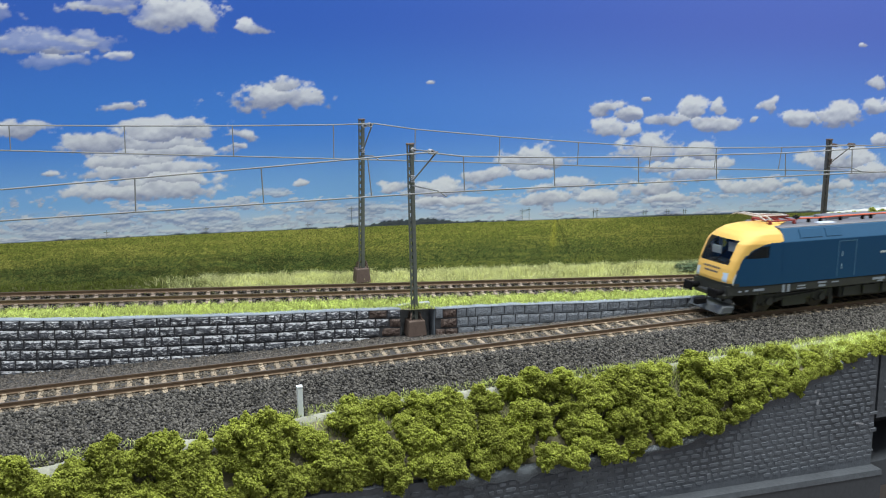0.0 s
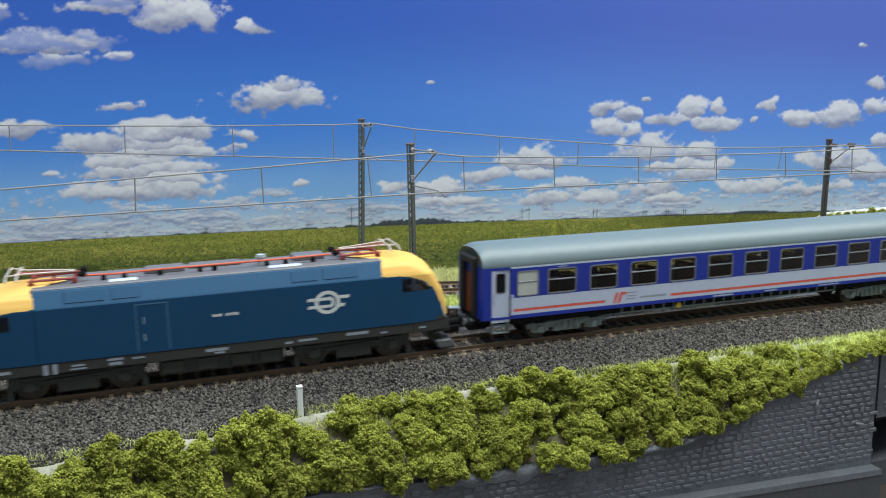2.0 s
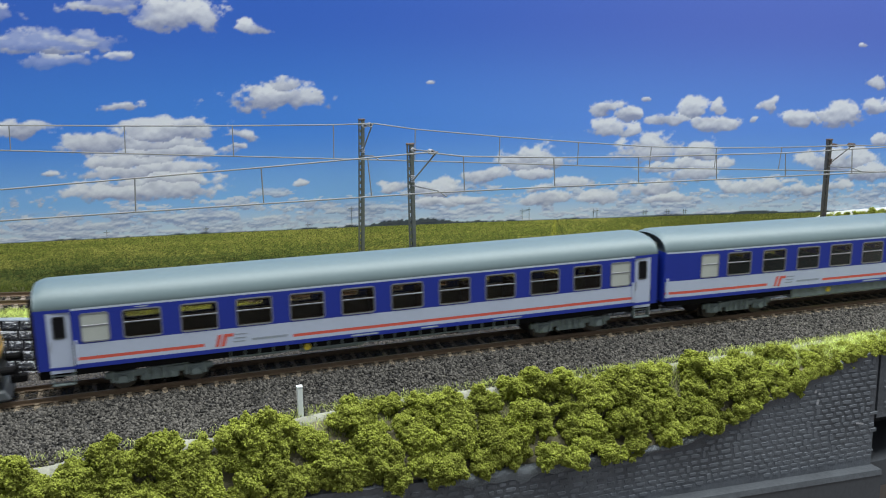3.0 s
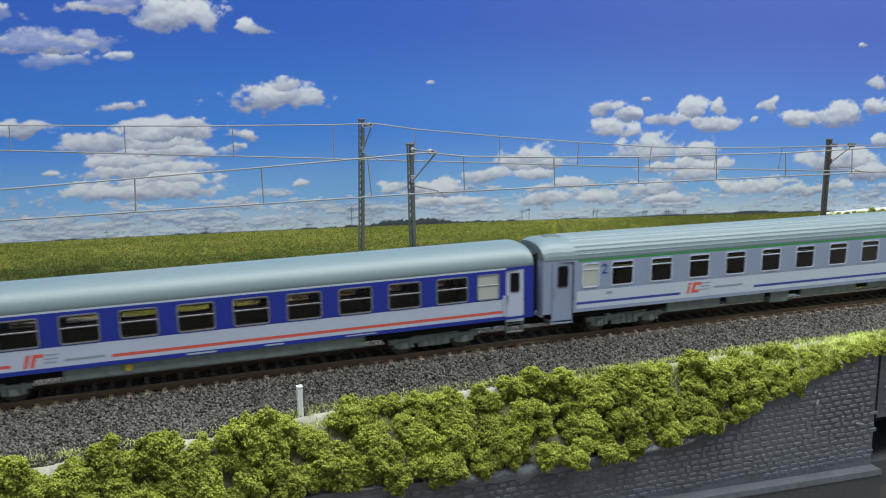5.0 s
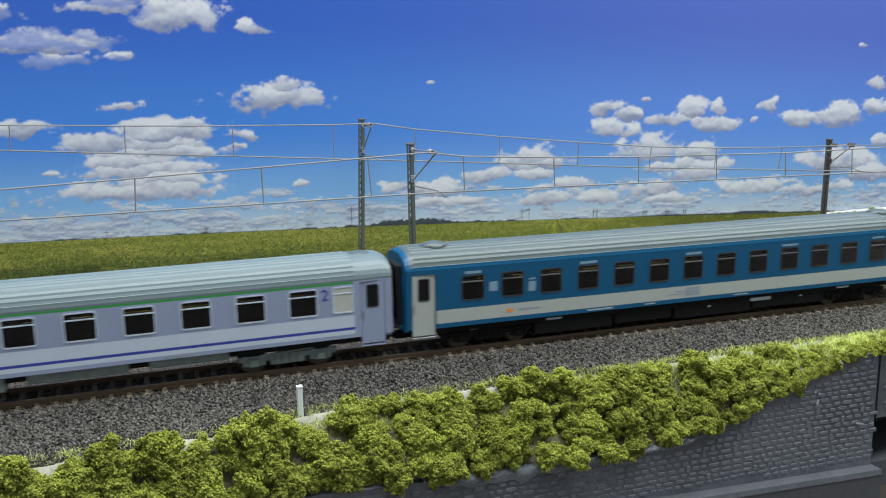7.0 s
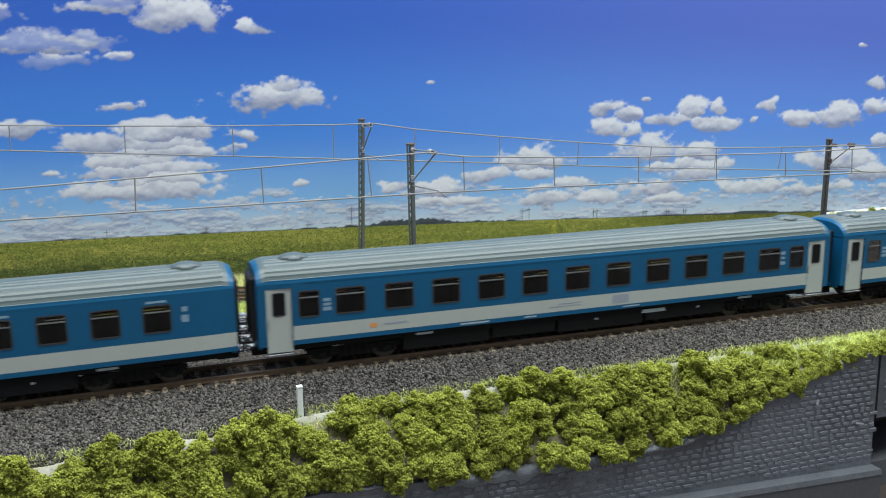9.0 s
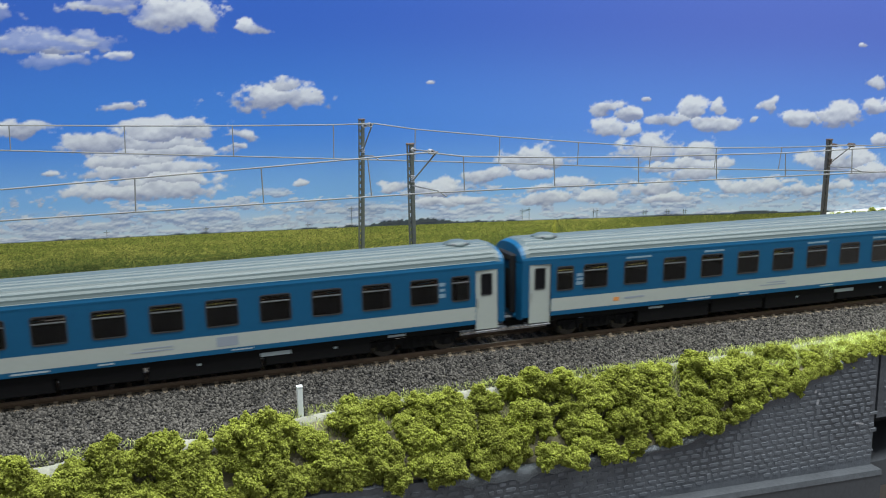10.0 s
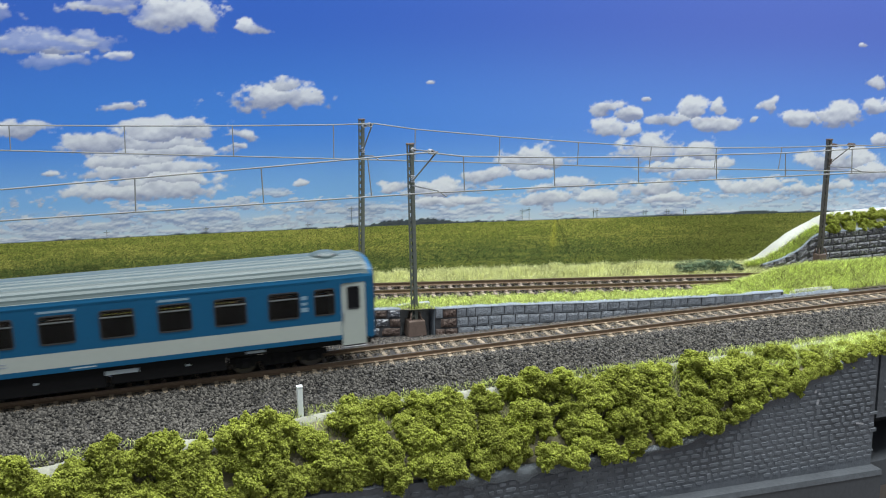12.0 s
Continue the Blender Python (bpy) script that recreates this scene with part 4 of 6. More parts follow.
def grass_area(n, x0, x1, band, zf, keep=lambda x, y: 1.0):
    """Roots strewn between the two edges that band(x) gives, in clumps."""
    out = []
    while len(out) < n:
        x = rng.uniform(x0, x1)
        lo, hi = band(x)
        y = rng.uniform(lo, hi)
        if rng.uniform() < keep(x, y) * (0.55 + 0.45 * noise.noise((x * 0.12, y * 0.12, 0.5))) + 0.15 * keep(x, y):
            out.append((x, y, zf(x, y) - 0.2))
    return np.array(out)


strip = grass_area(46000, -95, 330, lambda x: (wall_y(x) + interp(x, (-90, 2.2), (60, 0.6)), rear_at(x)[0] - 15.5), upper_z)
tagged(new("grass_strip", grass_mesh("grass_strip", strip, rng.uniform(1.2, 4.0, len(strip)) * np.array([0.75 + 0.7 * noise.noise((q[0] * 0.16, q[1] * 0.2, 3.0)) for q in strip]) + 0.6, M["grass"], rng)), "short bright green static grass before the rear track", "grass", kind="stuff")
mound = grass_area(44000, 305, 480, lambda x: (wall_y(x) + 1.0, wall_y(x) + 30), upper_z)
tagged(new("grass_mound", grass_mesh("grass_mound", mound, rng.uniform(1.8, 4.2, len(mound)), M["grass"], rng)), "bright green static grass on the mound", "grass", kind="stuff")
far_strip = grass_area(44000, -10, 400, lambda x: (rear_at(x)[0] + 13.5, 132.5 - 0.0898 * (x + 74.5)), upper_z, lambda x, y: smooth01((x + 10) / 70))
tagged(new("dry_grass", grass_mesh("dry_grass", far_strip, rng.uniform(1.6, 5.2, len(far_strip)) * np.array([0.9 + 0.7 * noise.noise((q[0] * 0.11, q[1] * 0.15, 8.0)) for q in far_strip]) + 0.8, M["dry_grass"], rng, 0.22, 1.3)), "pale yellow-green tall grass behind the rear track", "grass", kind="stuff")
low_green = grass_area(9000, -100, 40, lambda x: (rear_at(x)[0] + 12.5, 131.5 - 0.0898 * (x + 74.5)), upper_z)
tagged(new("low_growth", grass_mesh("low_growth", low_green, rng.uniform(1.5, 4.5, len(low_green)), M["low_green"], rng)), "low dark green growth before the printed field", "grass", kind="stuff")
hill_grass = grass_area(5500, 366, 420, lambda x: (hill_line(x) + 1.0, hill_line(x) + 5.4), hill_z)
tagged(new("hill_grass", grass_mesh("hill_grass", hill_grass, rng.uniform(2.0, 4.5, len(hill_grass)), M["grass"], rng)), "green static grass on the hill side", "grass", kind="stuff")
edge_grass = grass_area(30000, -80, 460, lambda x: (main_y(x) + edge_off(x) - interp(x, (80, 9), (200, 13), (330, 16)), main_y(x) + edge_off(x) + 1.5), lower_z, lambda x, y: interp(x, (-80, 0.5), (0, 0.15), (80, 0.35), (200, 0.6), (300, 1.0)))
tagged(new("edge_grass", grass_mesh("edge_grass", edge_grass, rng.uniform(1.6, 4.0, len(edge_grass)), M["grass"], rng)), "light green grass tufts along the ballast edge", "grass", kind="stuff")

# pale plaster showing along the ballast edge
verts, faces = [], []
xs = list(np.arange(-95, 420, 2.5))
for x in xs:
    y = main_y(x) + edge_off(x) - 1.2 + 1.2 * noise.noise((x * 0.08, 1, 0))
    w = 2.4 + 1.2 * noise.noise((x * 0.13, 5, 0)) + interp(x, (-60, 1.6), (60, 0.2))
    z = lower_z(x, y)
    verts += [(x, y + w, z - 0.6), (x, y + w * 0.7, z + 1.0), (x, y - w * 0.4, z + 0.6), (x, y - w, lower_z(x, y - w) - 0.4)]
for i in range(len(xs) - 1):
    for j in range(3):
        a = i * 4 + j
        faces.append((a, a + 1, a + 5, a + 4))
structure("plaster_edge", mesh_from("plaster_edge", verts, faces, M["plaster_edge"], smooth=True), "uneven pale plaster edge of the ballast bed", "plaster edge")


def bush_mesh(name, seed, r, mat):
    """A torn piece of foam: rounded lobes on lobes, covered with fine crumbs; it bulges towards +z."""
    g = np.random.default_rng(seed)
    centres, sizes = [], []
    lobes = []
    for _ in range(12):
        d = g.normal(0, 1, 3)
        d /= np.linalg.norm(d)
        d[2] = abs(d[2]) * 0.9
        big = d * g.uniform(0.36, 0.80) * r * np.array([1, 1, g.uniform(0.75, 1.3)])
        size = g.uniform(0.20, 0.38) * r
        for _ in range(13):
            e = g.normal(0, 1, 3)
            e /= np.linalg.norm(e)
            e[2] = e[2] if e[2] > -0.3 else -e[2]
            lobes.append((big + e * size * g.uniform(0.7, 1.25), g.uniform(0.06, 0.15) * r))
        lobes.append((big, size * 0.75))
    for c, lr in lobes:
        m_ = int(10 + 300 * (lr / r) ** 1.25)
        d = g.normal(0, 1, (m_, 3))
        d /= np.linalg.norm(d, axis=1)[:, None]
        d *= g.uniform(0.8, 1.2, 3)
        centres.append(c + d * lr * g.uniform(0.6, 1.3, m_)[:, None])
        sizes.append(g.uniform(0.026, 0.062, m_) * r)
    m_ = 320
    d = g.normal(0, 1, (m_, 3))
    d /= np.linalg.norm(d, axis=1)[:, None]
    d[:, 2] = np.abs(d[:, 2])
    centres.append(d * r * g.uniform(0.25, 0.6, (m_, 1)))
    sizes.append(g.uniform(0.08, 0.13, m_) * r)
    return crumb_mesh(name, np.concatenate(centres), np.concatenate(sizes), mat, g, False)


BUSHES = [bush_mesh("bush", s_, 8.0, M["foam"]) for s_ in range(7)]
brnd = random.Random(12)


def add_bush(x, y, z, k, label="olive-green foam bush on the embankment", group="foam bushes on the bank", tilt=20):
    ob = new("bush", brnd.choice(BUSHES))
    ob.matrix_basis = mm(x, y, z, tilt + brnd.uniform(-22, 22), brnd.uniform(-22, 22)) @ pose(0, 0, 0, 0, 0, brnd.uniform(0, 360)) @ Matrix.Diagonal((k, k, k * brnd.uniform(0.85, 1.1), 1))
    tagged(ob, label, "bush", group)


x = -92.0
while x < 372:
    top_z, edge = front_top(x), main_y(x) + edge_off(x) - 4.5
    rows_ = 4 if top_z < -30 else (3 if top_z < -22 else 2)
    for r_ in range(rows_):
        t = min(max((r_ + 0.38 + brnd.uniform(-0.34, 0.34)) / rows_, 0.03), 0.95)
        y = edge + (-59.0 - edge) * min(t * 1.06, 1.0) + brnd.uniform(-2, 2)
        z = -12.5 + (top_z + 1.0 + 12.5) * t ** 1.1
        if brnd.random() < 0.95:
            k = brnd.uniform(0.68, 1.2) * interp(top_z, (-35, 1.0), (-18, 0.66), (-11, 0.5))
            add_bush(x + brnd.uniform(-4, 4), y + 1.0, z - 1.5, k, tilt=22 if r_ == 0 else 52)
    if x > 236:
        add_bush(x + brnd.uniform(-2, 2), -57.0, top_z + 0.5, brnd.uniform(0.42, 0.56) * interp(x, (236, 1.4), (330, 1.0)))
    x += interp(x, (-92, 7.8), (250, 7.4), (345, 4.8))
# small torn pieces between the large ones
for i, x in enumerate(np.arange(-88, 330, 14.0)):
    for t in ((0.2, 0.55)[i % 2],):
        top_z, edge = front_top(x), main_y(x) + edge_off(x) - 4.5
        add_bush(x + brnd.uniform(-4.5, 4.5), edge + (-58.0 - edge) * t + 2.0, -12.5 + (top_z + 13.0) * t ** 1.1 - 1.5, brnd.uniform(0.45, 0.7) * interp(top_z, (-35, 1.0), (-18, 0.6)), "small olive-green foam bush on the embankment", tilt=40)
for x in np.arange(427, 520, 6.0):
    for t in (2.2, 6.0):
        add_bush(x + brnd.uniform(-2, 2), hill_line(x) + t + brnd.uniform(-1, 1), hill_z(x, hill_line(x) + t) - 0.5, brnd.uniform(0.5, 0.72), "olive-green foam bush above the stone wall", "foam bushes on the hill")
# smeared filler along the foot of the bushes
verts, faces = [], []
xs = list(np.arange(100, 250, 1.5))
for i, x in enumerate(xs):
    n1, n2 = noise.noise((x * 0.12, 6, 1)), noise.noise((x * 0.5, 2, 4))
    h = interp(x, (100, 0.6), (125, 5.4), (155, 4.6), (185, 2.2), (250, 0.9)) * (1 + 0.5 * n1)
    t = front_top(x)
    verts += [(x, -58.6, t - h - 0.4 * n2), (x, -59.3 - 0.3 * n1, t - h * 0.5), (x, -59.2 + 0.4 * n2, t + 0.4 + 0.4 * n2), (x, -56.5, t + 0.9)]
for i in range(len(xs) - 1):
    for j in range(3):
        a = i * 4 + j
        faces.append((a, a + 4, a + 5, a + 1))
M["filler"] = dry_brushed("smeared_grey_filler", (0.12, 0.14, 0.16), (0.55, 0.58, 0.60), 0.8)
part("filler", mesh_from("filler", verts, faces, M["filler"], smooth=True), None, front, "smeared blue-grey filler along the wall top")
# broken rock and plaster where the low wall runs out into the mound
for nm, x0, x1, w, mat, label in (("rock_edge", 336, 404, 2.2, M["coping"], "broken grey rock edge below the grass mound"), ("plaster_patch", 358, 392, 1.2, M["plaster"], "white plaster patch at the foot of the mound")):
    verts, faces = [], []
    xs = list(np.arange(x0, x1, 1.2))
    for i, x in enumerate(xs):
        e = min(1.0, i / 5, (len(xs) - 1 - i) / 12)
        n1, n2 = noise.noise((x * 0.35, 3, w)), noise.noise((x * 0.8, 9, w))
        y = wall_y(x) + (0.0 if w > 2 else 2.0)
        z = upper_z(x, y + 2) + (0.6 if w < 2 else 0.0)
        verts += [(x, y - w * 0.6 - n1, z - 5.0), (x, y - w * 0.5 + 0.6 * n2, z - 1.2 + n1), (x, y + 0.4 * n2, z + (0.9 + n1 + 0.6 * n2) * e), (x, y + w + n1, z + (0.7 + 0.6 * n2) * e), (x, y + w * 2, z - 1.0)]
    for i in range(len(xs) - 1):
        for j in range(4):
            a = i * 5 + j
            faces.append((a, a + 5, a + 6, a + 1))
    structure(nm, mesh_from(nm, verts, faces, mat), label, "rock edge")
M["dark_foam"] = material("dark_green_foam_foliage", (0.12, 0.17, 0.10), 0.9, 0, 0.35, 60, 0.6, 900, spec=0.15, island=0.5)
DARK = bush_mesh("low_bush", 31, 6.0, M["dark_foam"])
for x in (322, 329, 336, 343, 350, 357):
    ob = new("low_bush", DARK)
    y = 126 - 0.0898 * (x + 74.5) - 1
    ob.matrix_basis = mm(x, y, upper_z(x, y) - 0.5, 0, 0, x * 37) @ Matrix.Diagonal((1.7, 1.2, interp(x, (318, 0.8), (338, 1.25), (362, 0.8)), 1))
    tagged(ob, "low dark green foam bush in the grass", "bush", "low bushes behind the track")
lay_stones(front, -130, 336, -58.25, ledge_z, (200, 336))
lay_stones(front_next, 341, 470, -56.75, lambda x: -48.0, (9000, 9001))
# ---- the train ----
T = {
    "blue": material("ultramarine_coach_paint", (0.010, 0.028, 0.29), 0.35, 0, 0.06, 60, 0.03, 600),
    "white": material("lilac_white_coach_paint", (0.45, 0.51, 0.65), 0.35, 0, 0.05, 60, 0.03, 600),
    "lilac": material("lilac_grey_coach_paint", (0.255, 0.305, 0.445), 0.38, 0, 0.05, 60, 0.03, 600),
    "bright": material("white_coach_band", (0.48, 0.55, 0.66), 0.35, 0, 0.04, 60, 0.03, 600),
    "red": material("red_stripe", (0.62, 0.10, 0.07), 0.4, 0, 0.06, 60),
    "navy": material("navy_stripe", (0.03, 0.045, 0.30), 0.4, 0, 0.06, 60),
    "green": material("green_stripe", (0.03, 0.26, 0.06), 0.4, 0, 0.06, 60),
    "mid_blue": material("mid_blue_coach_paint", (0.004, 0.084, 0.19), 0.4, 0, 0.06, 60, 0.03, 600, spec=0.3),
    "cream": material("grey_white_coach_band", (0.38, 0.42, 0.40), 0.4, 0, 0.05, 60, 0.03, 600),
    "roof_pale": material("pale_blue_grey_roof", (0.128, 0.178, 0.192), 0.45, 0, 0.06, 40, 0.05, 500),
    "roof_grey": material("grey_ribbed_roof", (0.074, 0.104, 0.108), 0.42, 0, 0.06, 40, 0.05, 500),
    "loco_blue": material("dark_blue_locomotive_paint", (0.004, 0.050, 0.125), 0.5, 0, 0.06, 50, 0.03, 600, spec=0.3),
    # shoulder and its panels: a lighter, greyer blue than the side
    "loco_blue_top": material("lighter_blue_shoulder", (0.020, 0.082, 0.170), 0.55, 0, 0.06, 50, 0.03, 600, spec=0.3),
    # door edge lines, a brighter blue than the side around them
    "door_line": material("lighter_blue_door_edge", (0.045, 0.13, 0.23), 0.5, 0, 0.08, 50, 0.03, 600),
    "yellow": material("yellow_cab_paint", (0.74, 0.46, 0.12), 0.5, 0, 0.05, 50, 0.03, 600, spec=0.3),
    "loco_frame": material("dark_grey_frame_paint", (0.028, 0.030, 0.028), 0.55, 0, 0.15, 90, 0.1, 600),
    "loco_roof": material("grey_locomotive_roof", (0.12, 0.125, 0.14), 0.5, 0, 0.1, 90, 0.05, 600),
    "bus_red": material("red_roof_cable", (0.58, 0.11, 0.05), 0.5, 0, 0.1, 90),
    "black": material("black_underframe", (0.008, 0.008, 0.009), 0.75, 0, 0.25, 150, 0.2, 700, spec=0.12),
    "rubber": material("black_gangway_rubber", (0.008, 0.008, 0.009), 0.7, 0, 0.2, 150, 0.2, 700),
    "grey_frame": material("grey_green_underframe", (0.17, 0.21, 0.21), 0.55, 0, 0.2, 150, 0.15, 700, dark=(0.09, 0.11, 0.11), dark_size=200, dark_amount=0.5),
    "plough": material("dark_grey_plough", (0.085, 0.095, 0.105), 0.5, 0, 0.15, 90, 0.1, 600),
    "alu": material("aluminium_window_frame", (0.26, 0.27, 0.29), 0.4, 0.5, 0.06, 100),
    "dark_frame": material("dark_window_rubber", (0.03, 0.032, 0.035), 0.5, 0, 0.06, 100),
    "door_glass": material("black_door_glass", (0.008, 0.008, 0.01), 0.3, 0, 0.05, 90, spec=0.15),
    "sign_blue": material("pale_blue_sign", (0.20, 0.31, 0.40), 0.5, 0, 0.05, 90),
    "frosted": material("frosted_lavatory_pane", (0.44, 0.47, 0.44), 0.35, 0, 0.06, 60),
    "wheel": material("dark_wheel_steel", (0.06, 0.052, 0.046), 0.45, 0.6, 0.2, 150),
    "emblem_white": material("white_emblem_paint", (0.60, 0.65, 0.64), 0.5, 0, 0.03, 90),
    "bar_grey": material("dull_sash_bar", (0.13, 0.135, 0.14), 0.5, 0.2, 0.05, 90),
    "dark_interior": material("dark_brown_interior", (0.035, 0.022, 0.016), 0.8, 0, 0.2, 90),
    "orange_door": material("orange_gangway_door", (0.14, 0.03, 0.008), 0.5, 0, 0.08, 90),
    "print_white": material("white_lettering", (0.36, 0.42, 0.46), 0.5, 0, 0.03, 90),
    "print_dark": material("dark_lettering", (0.10, 0.10, 0.12), 0.5, 0, 0.03, 90),
    "print_grey": material("grey_lettering", (0.26, 0.30, 0.36), 0.5, 0, 0.03, 90),
    "orange": material("orange_mark", (0.65, 0.26, 0.07), 0.5, 0, 0.03, 90),
    "yellow_dot": material("yellow_mark", (0.55, 0.42, 0.03), 0.5, 0, 0.03, 90),
    "seat": material("brown_seat", (0.10, 0.045, 0.03), 0.8, 0, 0.2, 90),
    "teal_seat": material("teal_seat", (0.03, 0.12, 0.12), 0.8, 0, 0.2, 90),
    "interior": material("beige_interior_wall", (0.22, 0.19, 0.12), 0.8, 0, 0.15, 90),
    "lamp_glass": material("headlamp_glass", (0.45, 0.60, 0.80), 0.15, 0, 0.05, 90, coat=0.5),
    "panto_white": material("pale_pantograph_tube", (0.50, 0.46, 0.42), 0.45, 0.2, 0.1, 90),
    "panto_red": material("red_pantograph_frame", (0.24, 0.035, 0.03), 0.5, 0, 0.1, 90),
}


def glass_material(name, tint, ior):
    mat = bpy.data.materials.new(name)
    mat.use_nodes = True
    nodes, links = mat.node_tree.nodes, mat.node_tree.links
    out = nodes["Material Output"]
    mixer, clear, gloss, fres = nodes.new("ShaderNodeMixShader"), nodes.new("ShaderNodeBsdfTransparent"), nodes.new("ShaderNodeBsdfGlossy"), nodes.new("ShaderNodeFresnel")
    clear.inputs["Color"].default_value = (*tint, 1)
    gloss.inputs["Roughness"].default_value = 0.06
    fres.inputs["IOR"].default_value = ior
    links.new(fres.outputs[0], mixer.inputs[0])
    links.new(clear.outputs[0], mixer.inputs[1])
    links.new(gloss.outputs[0], mixer.inputs[2])
    links.new(mixer.outputs[0], out.inputs["Surface"])
    return mat


GLASS = glass_material("tinted_window_glass", (0.72, 0.68, 0.63), 1.3)
SIDE = 16.2


def ring_mesh(name, w, h, r, t, depth, mat):
    """A rounded window frame in the x-z plane, its front at y = -depth."""
    o, i = rounded_rect(w, h, r), rounded_rect(w - 2 * t, h - 2 * t, max(r - t, 0.2))
    n = len(o)
    verts = [(x, -depth, z) for x, z in o] + [(x, -depth, z) for x, z in i] + [(x, 0.3, z) for x, z in o] + [(x, 0.3, z) for x, z in i]
    faces = []
    for k in range(n):
        q = (k + 1) % n
        faces += [(k, q, n + q, n + k), (2 * n + k, 2 * n + q, q, k), (n + k, n + q, 3 * n + q, 3 * n + k)]
    return mesh_from(name, verts, faces, mat)


def window_kit(w, h, style):
    frame_mat = {"alu": T["alu"], "dark": T["dark_frame"], "pale": T["bright"]}[style]
    kit = {"frame": ring_mesh("window_frame", w, h, 1.3, 0.55, 0.22, frame_mat), "pane": plate_mesh("pane", w - 0.8, h - 0.8, 0.9, 0.0, 0.12, GLASS), "milk": plate_mesh("pane", w - 0.8, h - 0.8, 0.9, 0.0, 0.12, T["frosted"])}
    bar_z = h * (0.06 if style == "alu" else 0.24)
    bm = bmesh.new()
    box(bm, -w / 2 + 0.5, w / 2 - 0.5, -0.2, 0.1, bar_z - 0.28, bar_z + 0.28, 0.08)
    kit["bar"] = bm_mesh("sash_bar", bm, {"alu": T["alu"], "dark": T["bar_grey"], "pale": T["bright"]}[style])
    return kit


def add_window(coach, kit, x, z, milk=False, bar=True):
    for turn, y in ((0, -SIDE), (180, SIDE)):
        win = part("window", kit["frame"], None, coach, m=mm(x, y, z, 0, 0, turn))
        pane = part("pane", kit["milk" if milk else "pane"], None, win)
        pane.visible_shadow = milk
        if bar:
            part("sash_bar", kit["bar"], None, win)


def side_mesh(name, length, bands, holes, taper):
    """Both side walls: bands of colour (z0, z1, material), with the window and door openings left out."""
    xs = {-length / 2, length / 2}
    zs = {b[0] for b in bands} | {b[1] for b in bands}
    for x0, x1, z0, z1 in holes:
        xs |= {x0, x1}
        zs |= {z0, z1}
    for b in bands:
        xs |= set(b[3:5])
    xs |= {s_ * (length / 2 - d) for s_ in (-1, 1) for d in (4, 9, 14)}
    xs, zs = sorted(xs), sorted(zs)
    mats, verts, faces, fm, index = [], [], [], [], {}

    def vert(x, z, side):
        key = (round(x, 2), round(z, 2), side)
        if key not in index:
            index[key] = len(verts)
            verts.append((x, side * SIDE * taper(x), z))
        return index[key]

    for i in range(len(xs) - 1):
        for j in range(len(zs) - 1):
            xm, zm = (xs[i] + xs[i + 1]) / 2, (zs[j] + zs[j + 1]) / 2
            if any(a < xm < b and c < zm < d for a, b, c, d in holes):
                continue
            mat = None
            for b in bands:
                if b[0] < zm < b[1] and (len(b) < 5 or b[3] < xm < b[4]):
                    mat = b[2]
            if mat is None:
                continue
            if mat not in mats:
                mats.append(mat)
            for side in (-1, 1):
                q = [vert(xs[i], zs[j], side), vert(xs[i + 1], zs[j], side), vert(xs[i + 1], zs[j + 1], side), vert(xs[i], zs[j + 1], side)]
                faces.append(tuple(q if side < 0 else q[::-1]))
                fm.append(mats.index(mat))
    me = mesh_from(name, verts, faces, mats, fm)
    return me


ROOF = ((1.0, 0.0), (1.0, 0.9), (0.975, 2.4), (0.92, 4.2), (0.83, 5.9), (0.70, 7.3), (0.54, 8.3), (0.36, 8.95), (0.18, 9.25), (0.0, 9.35))


def roof_mesh(name, length, z0, taper, mats, ribs=0, rib_x=0.0, edge=0.0):
    """The arched roof: plain, or with raised longitudinal ribs between the ends."""
    prof = [(-k, z) for k, z in ROOF] + [(k, z) for k, z in reversed(ROOF[:-1])]
    fine = []
    for i in range(len(prof) - 1):
        for f in np.linspace(0, 1, 4 if ribs else 2, endpoint=False):
            fine.append((prof[i][0] + (prof[i + 1][0] - prof[i][0]) * f, prof[i][1] + (prof[i + 1][1] - prof[i][1]) * f))
    fine.append(prof[-1])
    half = length / 2
    xs = [-half, -half + 0.7, -half + 2, -half + 4.5, -half + 9, -half + 14] + list(np.linspace(-half + 20, half - 20, 9)) + [half - 14, half - 9, half - 4.5, half - 2, half - 0.7, half]
    if rib_x:
        xs = sorted(xs + [s_ * (half - rib_x + d) for s_ in (-1, 1) for d in (0, 0.5)])
    verts, faces, fm = [], [], []
    for x in xs:
        drop = max(0.0, 1 - (half - abs(x)) / 5.0) ** 2 * 2.2
        for j, (k, z) in enumerate(fine):
            lift = 0.0
            if ribs and abs(x) <= half - rib_x and 1.6 < z < 9.3:
                lift = 0.32 if (j % 4) == 0 else 0.0
            verts.append((x, k * SIDE * taper(x), z0 + z * (1 - drop / 9.35 * 0.8) + lift))
    n = len(fine)
    for i in range(len(xs) - 1):
        for j in range(n - 1):
            a = i * n + j
            faces.append((a, a + n, a + n + 1, a + 1))
            zm = (fine[j][1] + fine[j + 1][1]) / 2
            xm = (xs[i] + xs[i + 1]) / 2
            fm.append(1 if (len(mats) > 1 and (zm < edge or abs(xm) > half - 2.2)) else 0)
    for a in (0, len(xs) - 1):
        faces.append(tuple(range(a * n, a * n + n)) if a else tuple(range(n - 1, -1, -1)))
        fm.append(len(mats) - 1)
    return mesh_from(name, verts, faces, mats, fm, smooth=not ribs)


